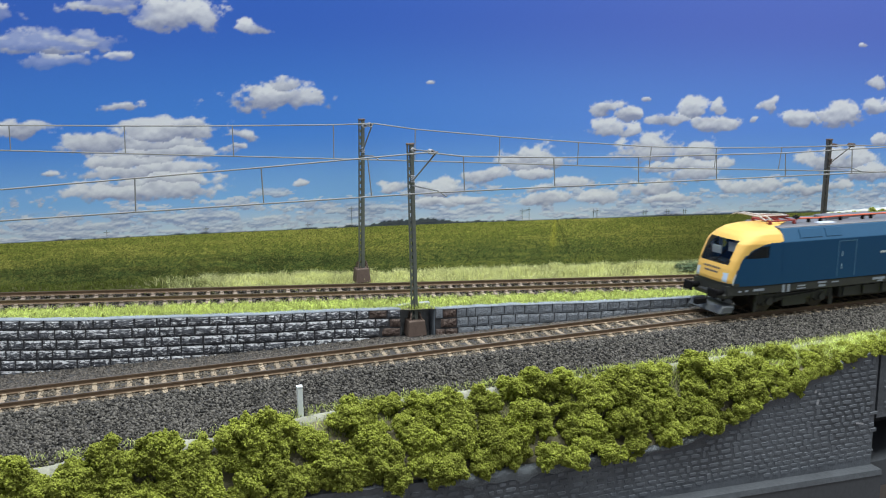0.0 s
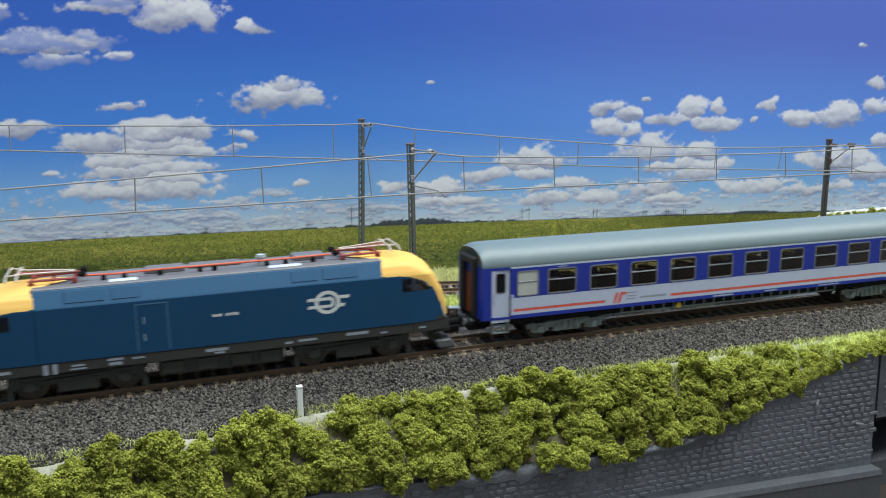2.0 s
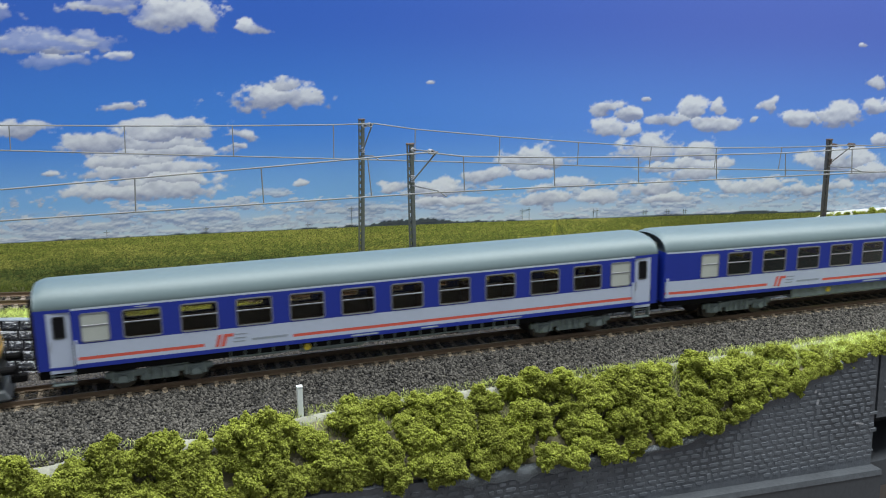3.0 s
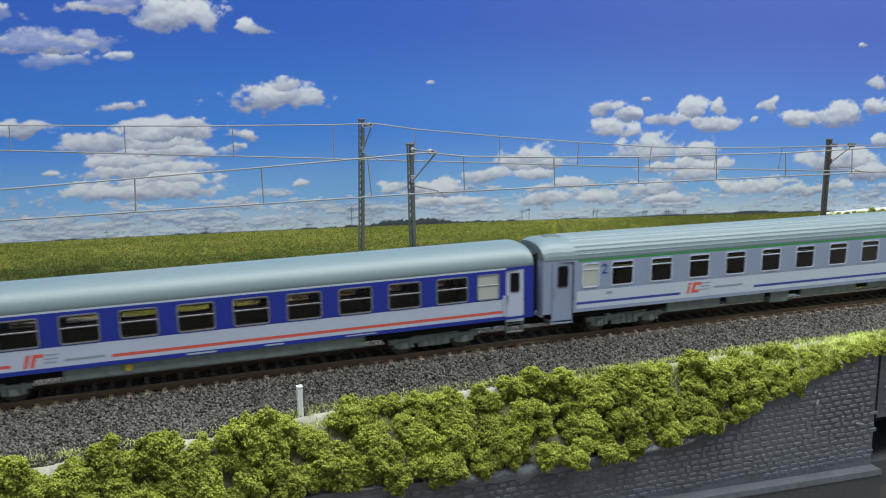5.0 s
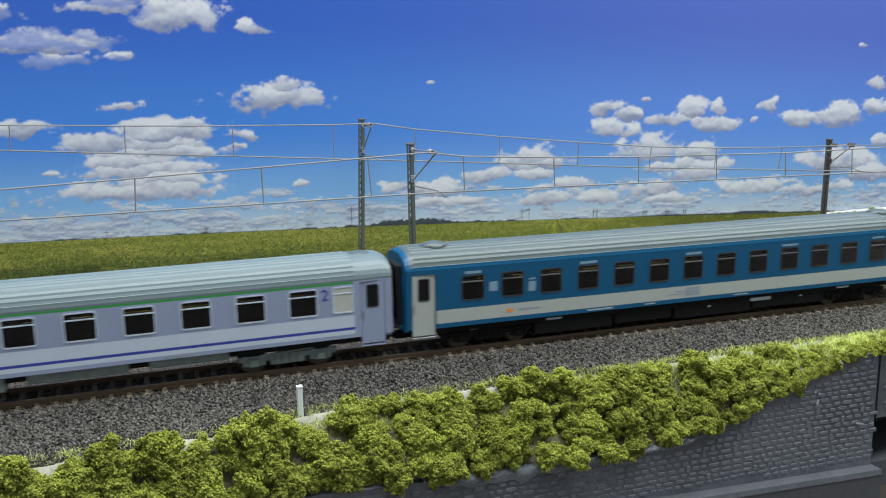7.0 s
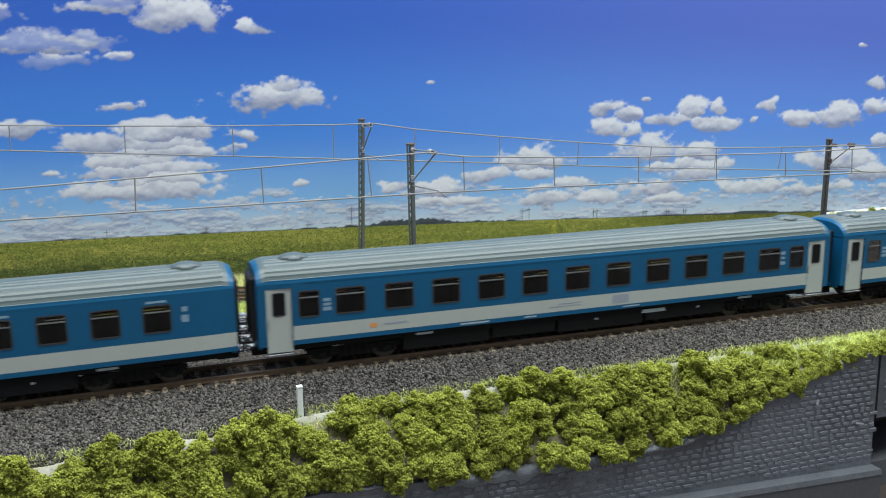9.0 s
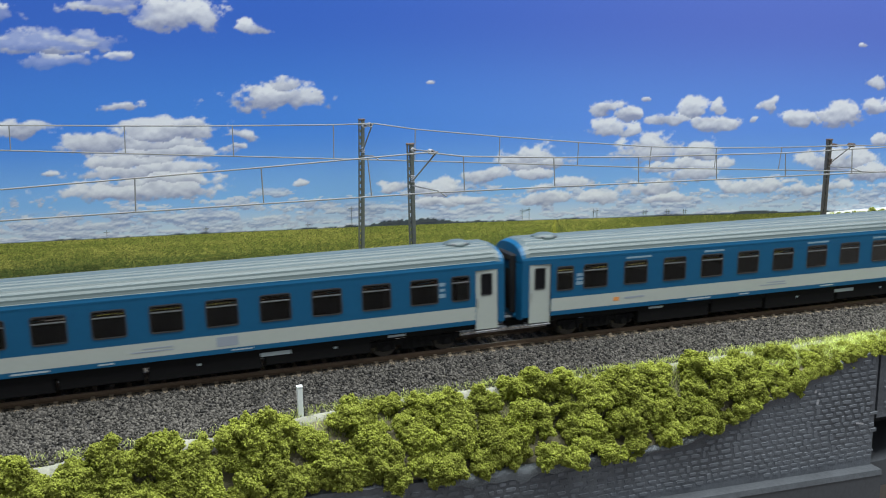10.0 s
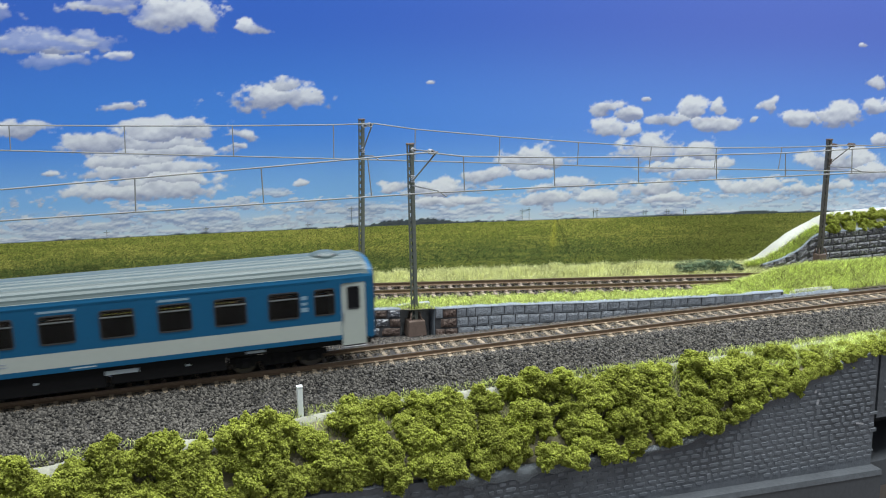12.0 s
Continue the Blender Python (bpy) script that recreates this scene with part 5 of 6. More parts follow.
def wheel_mesh(r):
    bm = bmesh.new()
    for y in (-8.0, 8.0):
        rod(bm, (0, y - 1.2, 0), (0, y + 1.2, 0), r, 24)
        rod(bm, (0, y - math.copysign(1.2, y), 0), (0, y - math.copysign(1.6, y), 0), r + 0.7, 24)
        f = math.copysign(1.25, y)
        for k in range(6):
            a = k * math.pi / 3
            rod(bm, (math.cos(a) * r * 0.55, y + f, math.sin(a) * r * 0.55), (math.cos(a) * r * 0.55, y + f * 1.15, math.sin(a) * r * 0.55), r * 0.13, 6)
        rod(bm, (0, y + f, 0), (0, y + f * 1.4, 0), r * 0.28, 10)
    rod(bm, (0, -8, 0), (0, 8, 0), 1.0, 10)
    return bm_mesh("wheelset", bm, T["wheel"])


COACH_R, LOCO_R = 5.3, 6.6
WHEELSETS = []


def bogie_mesh(mat, base, style):
    bm = bmesh.new()
    for y in (-11.6, 11.6):
        s_ = math.copysign(1, y)
        box(bm, -base / 2 - 7, base / 2 + 7, y - 0.7, y + 0.7, 5.6, 8.2, 0.3)
        box(bm, -7.5, 7.5, y - 0.9, y + 1.0, 3.4, 6.4, 0.3)
        for x in (-base / 2, base / 2):
            box(bm, x - 2.6, x + 2.6, y - 1.0, y + 1.2, 3.2, 7.4, 0.4)
            rod(bm, (x, y, 5.3), (x, y + s_ * 1.8, 5.3), 1.6, 10)
            for d in (-3.7, 3.7):
                rod(bm, (x + d, y + s_ * 0.4, 4.0), (x + d, y + s_ * 0.4, 8.6), 1.0, 8)
        for d in (-5, -1.7, 1.7, 5):
            rod(bm, (d, y + s_ * 1.0, 4.0), (d, y + s_ * 1.0, 8.8), 0.75, 8)
        rod(bm, (-base / 2 + 3, y + s_ * 1.3, 8.3), (base / 2 - 3, y + s_ * 1.3, 9.3), 0.4, 6)
    box(bm, -3.5, 3.5, -11, 11, 6.4, 9.6, 0.3)
    return bm_mesh("bogie", bm, mat)


def add_bogie(thing, mesh, x, base, wheel, r):
    bog = part("bogie", mesh, None, thing, m=mm(x, 0, 0))
    for d in (-base / 2, base / 2):
        w = part("wheelset", wheel, None, bog, m=mm(d, 0, r))
        WHEELSETS.append((w, d, r))


def end_gear(coach, length, mat_beam, door_mat=None):
    """Buffers, coupler and gangway at both ends."""
    for s_ in (-1, 1):
        e = s_ * length / 2
        bm = bmesh.new()
        for y in (-8, 8):
            rod(bm, (e, y, 12), (e + s_ * 1.2, y, 12), 1.1, 10)
        box(bm, min(e, e - s_ * 2), max(e, e - s_ * 2), -13, 13, 10.6, 13.4, 0.3)
        part("buffer_beam", bm, mat_beam, coach)
        part("coupler", boxed(min(e - s_ * 8, e + s_ * 1.9), max(e - s_ * 8, e + s_ * 1.9), -2, 2, 5, 8.2, 0.4), T["black"], coach)
        bm = bmesh.new()
        for y0, y1, z0, z1 in ((-8.6, -5.4, 13.5, 40), (5.4, 8.6, 13.5, 40), (-8.6, 8.6, 38, 41.5)):
            box(bm, min(e - s_ * 0.5, e + s_ * 2.3), max(e - s_ * 0.5, e + s_ * 2.3), y0, y1, z0, z1, 0.6)
        part("gangway", bm, T["rubber"], coach, "black rubber gangway bellows")
        part("end_door", boxed(min(e - s_ * 0.6, e), max(e - s_ * 0.6, e), -5.3, 5.3, 13.4, 33.2), door_mat or T["rubber"], coach, "gangway door")


def door_mesh(name, w, h, mat):
    bm = bmesh.new()
    # leaf with a window opening
    wz0, wz1, ww = h * 0.08, h * 0.43, w * 0.24
    for a in ((-w / 2, w / 2, -h / 2, wz0), (-w / 2, w / 2, wz1, h / 2), (-w / 2, -ww, wz0, wz1), (ww, w / 2, wz0, wz1)):
        box(bm, a[0], a[1], 0, 0.6, a[2], a[3])
    bmesh.ops.remove_doubles(bm, verts=bm.verts, dist=0.01)
    return bm_mesh(name, bm, mat), (wz0 + wz1) / 2, 2 * ww, wz1 - wz0


def add_door(coach, x, z0, z1, w, mat, taper, glass_frame):
    h = z1 - z0
    me, wz, ww, wh = door_mesh("door", w - 0.3, h, mat)
    for turn, side in ((0, -1), (180, 1)):
        d = part("door", me, None, coach, m=mm(x, side * (SIDE * taper(x) - 0.35), (z0 + z1) / 2, 0, 0, turn))
        fr = part("door_window", ring_mesh("door_window", ww + 0.5, wh + 0.5, 0.9, 0.45, 0.2, glass_frame), None, d, m=mm(0, 0, wz))
        part("door_pane", plate_mesh("door_pane", ww, wh, 0.6, 0.2, 0.3, T["door_glass"]), None, d, m=mm(0, 0, wz))
        part("handle", boxed(-w / 2 + 0.9, -w / 2 + 1.2, -0.35, 0.0, -3.5, 1.0, 0.08), T["alu"], d)


def bars(coach, mat, items, y=-SIDE - 0.02, name="lettering"):
    """Marks too small to read, as plain bars: (x, z, width, height)."""
    for x, z, w, h in items:
        part(name, boxed(x - w / 2, x + w / 2, y - 0.05, y + 0.05, z - h / 2, z + h / 2), mat, coach)


def text_part(coach, body, size, x, z, mat, name="numeral"):
    cu = bpy.data.curves.new(name, "FONT")
    cu.body, cu.size, cu.extrude = body, size * MM, 0.00006
    cu.align_x, cu.align_y = "CENTER", "CENTER"
    cu.materials.append(mat)
    ob = new(name, cu)
    ob.parent = coach
    ob.matrix_basis = mm(x, -SIDE - 0.06, z, 90, 0, 0)
    return ob


def interior(coach, length, seat_mat, windows, pitch, wall=T["interior"], wall_top=25.4):
    """Floor, corridor wall with an open upper part, seats and a luggage rack."""
    bm = bmesh.new()
    box(bm, -length / 2 + 16, length / 2 - 16, -15.2, 15.2, 12.6, 14.0)
    box(bm, -length / 2 + 16, length / 2 - 16, 4.0, 4.6, 14.0, wall_top)
    part("interior_wall", bm, wall, coach, "compartment wall")
    bm = bmesh.new()
    for x in windows:
        for d in (-1, 1):
            box(bm, x + d * (pitch / 2 - 1.2) - 1.0, x + d * (pitch / 2 - 1.2) + 1.0, -14.6, 3.6, 14, 29, 0.4)
            box(bm, x + d * (pitch / 2 - 4.2) - 2.4, x + d * (pitch / 2 - 4.2) + 2.4, -14.6, 3.6, 14, 19, 0.4)
    part("seat_row", bm, seat_mat, coach)
    part("luggage_rack", boxed(-length / 2 + 18, length / 2 - 18, -14.0, -10.5, 33.6, 34.2), wall, coach)


def coach_base(name, label, length, bands, holes, taper, roof_me, group):
    coach = empty(name, Matrix.Identity(4), label, "railway coach", group)
    part("body", side_mesh("body", length, bands, holes, taper), None, coach)
    part("roof", roof_me, None, coach)
    for s_ in (-1, 1):
        bm = bmesh.new()
        e = s_ * (length / 2 - 0.4)
        w = SIDE * taper(e) - 0.1
        for y0, y1, z0, z1 in ((-w, -5.2, 12.6, 38), (5.2, w, 12.6, 38), (-5.2, 5.2, 33, 38)):
            box(bm, e - 0.4, e + 0.4, y0, y1, z0, z1)
        part("end_wall", bm, bands[-1][2] if bands[-1][2] is not T["bright"] else T["blue"], coach)
    return coach


def straight(length, amount):
    def taper(x):
        return 1.0 - amount * smooth01((abs(x) - (length / 2 - 15)) / 15)
    return taper


COACH_WHEEL = wheel_mesh(COACH_R)
BOGIE_GREY, BOGIE_BLACK = bogie_mesh(T["grey_frame"], 29, 0), bogie_mesh(T["black"], 29, 0)
VEH = []


def step_set(coach, xs, mat, z0=4.6, z1=13.0, w=8.6):
    for x in xs:
        for side in (-1, 1):
            bm = bmesh.new()
            for y0, y1, za, zb in ((13.4, 15.8, z0, z0 + 0.5), (12.6, 14.6, z0 + 3.6, z0 + 4.1)):
                box(bm, x - w / 2, x + w / 2, min(side * y0, side * y1), max(side * y0, side * y1), za, zb)
            for d in (-w / 2, w / 2 - 0.4):
                box(bm, x + d, x + d + 0.4, min(side * 12.8, side * 15.6), max(side * 12.8, side * 15.6), z0, z1)
            part("step", bm, mat, coach)


def couchette(name, centre, length, windows, milk, doors, vents, skirt, seat_mat, label):
    """Blue and white coach with a red line and a pale roof."""
    half, taper = length / 2, straight(length, 0.05)
    x0, x1 = doors[0] + 4.9 if len(doors) > 1 else -half + 1.0, doors[-1] - 4.9
    band_x = -76.5 if len(doors) > 1 else -80.0
    bands = [(12.8, 14.6, T["blue"]), (14.6, 22.8, T["white"], x0, x1), (14.6, 22.8, T["blue"], -half, x0 - 0.5), (14.6, 22.8, T["blue"], doors[-1] + 4.9, half), (16.1, 17.4, T["red"], x0, band_x), (16.1, 17.4, T["red"], band_x + 37, x1), (22.8, 36.7, T["blue"]), (36.7, 37.5, T["bright"], x0, x1), (36.7, 37.5, T["blue"], -half, x0), (36.7, 37.5, T["blue"], x1, half)]
    holes = [(x - 7.3, x + 7.3, 23.6, 35.0) for x in windows] + [(x - 5.2, x + 5.2, 23.6, 35.0) for x in milk] + [(d - 4.6, d + 4.6, 14.0, 36.2) for d in doors]
    coach = coach_base(name, label, length, bands, holes, taper, roof_mesh("roof", length, 37.5, taper, [T["roof_pale"]]), "coaches of the passing train")
    kit, small = window_kit(15.2, 12.0, "alu"), window_kit(11.0, 12.0, "alu")
    for x in windows:
        add_window(coach, kit, x, 29.3)
    for x in milk:
        add_window(coach, small, x, 29.3, milk=True)
    for d in doors:
        add_door(coach, d, 11.4, 36.2, 9.2, T["white"], taper, T["dark_frame"])
    step_set(coach, doors, T["grey_frame"], 6.2, 11.4)
    for x in (x0 + 0.7, x1 - 0.7):
        part("grab_rail", boxed(x - 0.5, x + 0.5, -SIDE - 0.5, -SIDE + 0.2, 14.6, 24.5, 0.1), T["white"], coach)
    interior(coach, length, seat_mat, windows, 22)
    end_gear(coach, length, T["black"], T["orange_door"])
    for s_ in (-1, 1):
        add_bogie(coach, BOGIE_GREY, s_ * 95, 29, COACH_WHEEL, COACH_R)
    bm = bmesh.new()
    if skirt:
        box(bm, -62, 62, -14.8, 14.8, 7.6, 12.9, 0.4)
    else:
        for a, b, z in ((-60, -44, 8.4), (-36, -8, 7.8), (2, 30, 8.6), (38, 58, 9.2)):
            box(bm, a, b, -13.0, 13.0, z, 12.9, 0.4)
        for x in range(-66, 67, 6):
            box(bm, x - 0.3, x + 0.3, -14.6, -14.0, 9.4, 12.9)
        rod(bm, (-66, -14.3, 9.6), (66, -14.3, 9.6), 0.35, 6)
    part("underframe_box", bm, T["grey_frame"], coach, "grey-green equipment boxes under the floor")
    part("floor_frame", boxed(-half + 3, half - 3, -14, 14, 9.6, 12.8), T["black"], coach)
    logo = bmesh.new()
    lx = band_x + 5
    for a, b in ((0.0, 1.5), (2.4, 4.0)):
        vs = box(logo, lx + a, lx + b, -SIDE - 0.07, -SIDE + 0.03, 15.4, 20.6)
        for v in vs:
            v.co.x += (v.co.z - 18) * 0.28
    vs = box(logo, lx + 4.0, lx + 7.0, -SIDE - 0.07, -SIDE + 0.03, 19.3, 20.6)
    part("emblem", logo, T["red"], coach, "red slanted emblem on the white band")
    bars(coach, T["print_grey"], [(lx + 10, 20.0, 5, 0.5), (lx + 9.6, 18.4, 5, 0.5), (lx + 9.2, 16.9, 5, 0.5), (lx + 22, 17.2, 15, 0.9)])
    bars(coach, T["print_white"], [(-8, 13.7, 12, 0.7), (22, 13.7, 8, 0.6), (60, 13.7, 14, 0.5), (-100, 36.0, 5, 0.4)])
    part("mark", rodded((band_x + 43, -14.9, 10.6), (band_x + 43, -15.1, 10.6), 1.5, 12), T["yellow_dot"], coach)
    for x in vents:
        bm = bmesh.new()
        bmesh.ops.create_uvsphere(bm, u_segments=12, v_segments=6, radius=1, matrix=Matrix.Translation((x, -7.6, 45.3)) @ Matrix.Rotation(math.radians(17), 4, "X") @ Matrix.Diagonal((4.2, 1.4, 0.6, 1)))
        part("roof_vent", bm, T["plough"], coach, smooth=True)
    bm = bmesh.new()
    for x in list(windows)[:-1]:
        box(bm, x + 8, x + 14, -9.2, -8.2, 45.15, 45.4, 0.1)
    part("roof_grille", bm, T["roof_grey"], coach)
    VEH.append((coach, centre, 95.0))
    return coach


def express(name, centre, length, label):
    """Lilac-grey coach with a white band, navy line and green edge."""
    half, taper = length / 2, straight(length, 0.06)
    doors = (-142.0, 143.0)
    x0, x1 = -134.5, 134.5
    windows = [-110.0 + 22.22 * k for k in range(11)]
    milk = (-127.4, 129.6)
    bands = [(12.6, 14.3, T["lilac"]), (14.3, 22.8, T["bright"], x0, x1), (14.3, 22.8, T["lilac"], -half, x0), (14.3, 22.8, T["lilac"], x1, half), (16.2, 17.4, T["navy"], x0, -76), (16.2, 17.4, T["navy"], -31, x1), (22.8, 36.9, T["lilac"]), (36.9, 37.9, T["green"], x0, x1), (36.9, 37.9, T["lilac"], -half, x0), (36.9, 37.9, T["lilac"], x1, half)]
    holes = [(x - 6.0, x + 6.0, 24.4, 35.8) for x in windows] + [(x - 4.4, x + 4.4, 24.4, 35.8) for x in milk] + [(d - 5.6, d + 5.6, 12.5, 37.4) for d in doors]
    coach = coach_base(name, label, length, bands, holes, taper, roof_mesh("roof", length, 37.9, taper, [T["roof_pale"], T["roof_pale"]], 1, 17.0), "coaches of the passing train")
    kit, small = window_kit(12.6, 12.0, "pale"), window_kit(9.4, 12.0, "pale")
    for x in windows:
        add_window(coach, kit, x, 30.1)
    for x in milk:
        add_window(coach, small, x, 30.1, milk=True)
    for d in doors:
        add_door(coach, d, 9.2, 37.4, 11.0, T["lilac"], taper, T["dark_frame"])
    step_set(coach, doors, T["lilac"], 7.8, 9.4, 11.0)
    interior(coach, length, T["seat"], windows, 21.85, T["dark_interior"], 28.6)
    end_gear(coach, length, T["lilac"])
    for s_ in (-1, 1):
        add_bogie(coach, BOGIE_GREY, s_ * 105, 29, COACH_WHEEL, COACH_R)
    for a, b, z in ((-82, -50, 7.0), (-46, -22, 8.4), (-18, -6, 6.2), (2, 40, 8.2), (48, 80, 8.8)):
        part("underframe_box", boxed(a, b, -14.4, 14.4, z, 12.5, 0.4), T["grey_frame"], coach, "grey-green equipment box under the floor")
    part("floor_frame", boxed(-half + 3, half - 3, -14, 14, 9.8, 12.6), T["black"], coach)
    text_part(coach, "2", 7.0, -119.8, 32.6, T["navy"])
    text_part(coach, "2", 7.0, 121.6, 32.6, T["navy"])
    logo = bmesh.new()
    for a, b, z0, z1 in ((0, 1.5, 16.6, 19.9), (0.0, 1.5, 20.6, 21.8), (2.6, 4.4, 16.6, 21.8), (4.4, 7.6, 20.4, 21.8), (4.4, 7.2, 16.6, 17.9)):
        vs = box(logo, -72 + a, -72 + b, -SIDE - 0.07, -SIDE + 0.03, z0, z1)
        for v in vs:
            v.co.x += (v.co.z - 18) * 0.25
    part("emblem", logo, T["red"], coach, "red slanted emblem on the white band")
    bars(coach, T["print_grey"], [(-61, 21.2, 6, 0.5), (-61.4, 19.6, 6, 0.5), (-61.8, 18.0, 6, 0.5), (-47, 18.6, 18, 1.0)])
    bars(coach, T["print_grey"], [(-117.4, 27.2, 1.8, 0.8), (-117, 20.8, 3.4, 1.4), (119, 27, 1.8, 0.8), (60, 13.6, 12, 0.5), (-20, 13.6, 16, 0.5)])
    for x in (-141, 141):
        bm = bmesh.new()
        bmesh.ops.create_uvsphere(bm, u_segments=16, v_segments=6, radius=1, matrix=Matrix.Translation((x, 0, 46.6)) @ Matrix.Diagonal((5.6, 5.2, 1.5, 1)))
        part("roof_vent", bm, T["roof_grey"], coach, smooth=True)
    VEH.append((coach, centre, 105.0))
    return coach


def blue_coach(name, centre, length, windows, w, small_x, doors, signs, label, dust=()):
    """Mid-blue coach with a grey-white band and ribbed grey roof."""
    half, taper = length / 2, straight(length, 0.035)
    lo = min(doors) + 5.7 if min(doors) < 0 else -half
    hi = max(doors) - 5.7 if max(doors) > 0 else half
    bands = [(12.3, 14.4, T["mid_blue"]), (14.4, 20.6, T["cream"], lo, hi), (14.4, 20.6, T["mid_blue"], -half, lo), (14.4, 20.6, T["mid_blue"], hi, half), (20.6, 39.6, T["mid_blue"])]
    holes = [(x - w / 2 + 0.3, x + w / 2 - 0.3, 24.3, 35.6) for x in windows] + [(x - 4.3, x + 4.3, 24.3, 35.6) for x in small_x] + [(d - 5.5, d + 5.5, 12.2, 37.4) for d in doors]
    coach = coach_base(name, label, length, bands, holes, taper, roof_mesh("roof", length, 38.4, taper, [T["roof_grey"], T["mid_blue"]], 1, 4.4, 2.3), "coaches of the passing train")
    kit, small = window_kit(w, 11.9, "dark"), window_kit(9.2, 11.9, "dark")
    for x in windows:
        add_window(coach, kit, x, 29.9)
    for x in small_x:
        add_window(coach, small, x, 29.9)
    for d in doors:
        add_door(coach, d, 9.4, 37.4, 11.0, T["cream"], taper, T["dark_frame"])
        part("door_step", boxed(d - 5.4, d + 5.4, -SIDE, -SIDE + 3, 8.2, 8.8, 0.1), T["alu"], coach)
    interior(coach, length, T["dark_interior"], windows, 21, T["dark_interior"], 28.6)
    end_gear(coach, length, T["mid_blue"])
    for s_ in (-1, 1):
        add_bogie(coach, BOGIE_BLACK, s_ * 108, 29, COACH_WHEEL, COACH_R)
    for a, b, z in ((-86, -44, 3.4), (-42.5, -10, 4.2), (-8.5, 38, 3.2), (39.5, 86, 4.0)):
        part("underframe_box", boxed(a, b, -14.4, 14.4, z, 12.4, 0.5), T["black"], coach, "black equipment box under the floor")
    part("floor_frame", boxed(-half + 3, half - 3, -14, 14, 9.4, 12.3), T["black"], coach)
    bars(coach, T["sign_blue"], signs)
    bars(coach, T["print_white"], [(44, 9.2, 13, 1.7), (-76, 10.6, 8, 1.0), (98, 10.8, 8, 1.0), (12, 8.2, 1.4, 0.9), (70, 8.6, 1.3, 0.9)], y=-14.5, name="data_plate")
    bars(coach, T["print_white"], [(-52, 13.4, 14, 0.7), (-24, 13.4, 6, 0.6), (30, 13.4, 9, 0.5)])
    bars(coach, T["print_grey"], [(-4, 18.0, 12, 0.5), (-6, 16.8, 17, 0.5)] + list(dust))
    bars(coach, T["orange"], [(-100, 17.4, 3.2, 1.8)], name="emblem")
    bars(coach, T["print_grey"], [(-90, 17.5, 11, 0.9)])
    for x in (-132, 132):
        bm = bmesh.new()
        bmesh.ops.create_uvsphere(bm, u_segments=16, v_segments=6, radius=1, matrix=Matrix.Translation((x, -1, 47.3)) @ Matrix.Diagonal((7.0, 6.0, 2.5, 1)))
        part("roof_vent", bm, T["roof_grey"], coach, smooth=True)
        part("vent_grille", boxed(x - 4.0, x + 4.0, -6.0, -4.6, 47.6, 48.7, 0.3), T["plough"], coach)
    VEH.append((coach, centre, 108.0))
    return coach


couchette("couchette_coach", 648.8, 280.5, [-100.1 + 22.39 * k for k in range(10)], (-118.0, 119.3), (-131.4, 131.8), (), False, T["seat"], "blue and white coach, red line, pale blue-grey roof")
couchette("seated_coach", 934.4, 287, [-98.8 + 22.4 * k for k in range(10)], (-117.0, 120.3), (133.8,), (-118, -104, 104, 118), True, T["teal_seat"], "blue and white coach with grey skirt and roof vents")
express("express_coach", 1233.4, 304, "lilac-grey coach, white band, navy line, ribbed pale roof")
SIGNS = [(-120.4, 31.0, 3.2, 1.4), (-120.4, 29.0, 3.4, 1.2), (-120.4, 27.0, 3.6, 1.6), (119.4, 32.6, 2.6, 1.6), (119.4, 30.0, 2.4, 1.2), (119.4, 27.4, 3.0, 1.8)]
blue_coach("dining_coach", 1541.0, 300, [-118.3 + 19.74 * k for k in range(13)], 11.3, (), (-141.7,), [(-108.2, 29.6, 4.0, 4.4), (-88.6, 31.6, 3, 0.8), (-88.6, 28.0, 3.6, 4.6), (-118.3, 37.0, 8, 1.2), (-59.1, 37.0, 9, 1.2), (0, 37.0, 9, 1.2), (59.3, 37.0, 10, 1.0), (118.6, 37.0, 8, 0.9), (129.5, 33, 2.2, 2.0), (129.5, 29, 2.8, 3.0)], "mid-blue coach with one pale door and many windows", [(0.5, 17.6, 8.5, 4.4)])
AISLE = [-110.0 + 22.1 * k for k in range(11)]
blue_coach("blue_coach", 1850.0, 300, AISLE, 13.4, (-128.2, 128.2), (-141.1, 141.1), SIGNS, "mid-blue coach, grey-white band and doors, ribbed roof", [(24, 17.5, 9, 4.2)])
blue_coach("blue_coach", 2157.8, 300.5, [-111.8 + 22.25 * k for k in range(11)], 13.4, (-128.2, 128.2), (-141.1, 141.1), SIGNS + [(-88, 37.3, 14, 0.9), (-44, 37.3, 12, 0.9), (22, 37.3, 14, 0.9), (66, 37.3, 12, 0.9)], "mid-blue last coach with pale doors and closed end")


# ---- the locomotive ----
def loco_nose(z):
    """How far the front reaches at the centre line at height z."""
    return interp(z, (16.5, 101.6), (19.5, 102.2), (25, 101.2), (29.5, 99.8), (33, 98.2), (38, 96.0), (42, 93.2), (44.5, 90.0), (46.2, 85.0), (47.2, 78.0), (47.6, 70.0))


def loco_half_width(z):
    return interp(z, (16.5, 16.9), (38.2, 16.9), (40, 16.3), (43, 14.9), (45, 13.0), (46.2, 10.6), (47.2, 6.0), (47.6, 1.0))


def cab_taper(x):
    """The cab narrows towards its front."""
    return 1 - 0.16 * smooth01((abs(x) - 82.0) / 22.0)


SCREEN = glass_material("smoked_screen_glass", (0.78, 0.80, 0.82), 1.45)


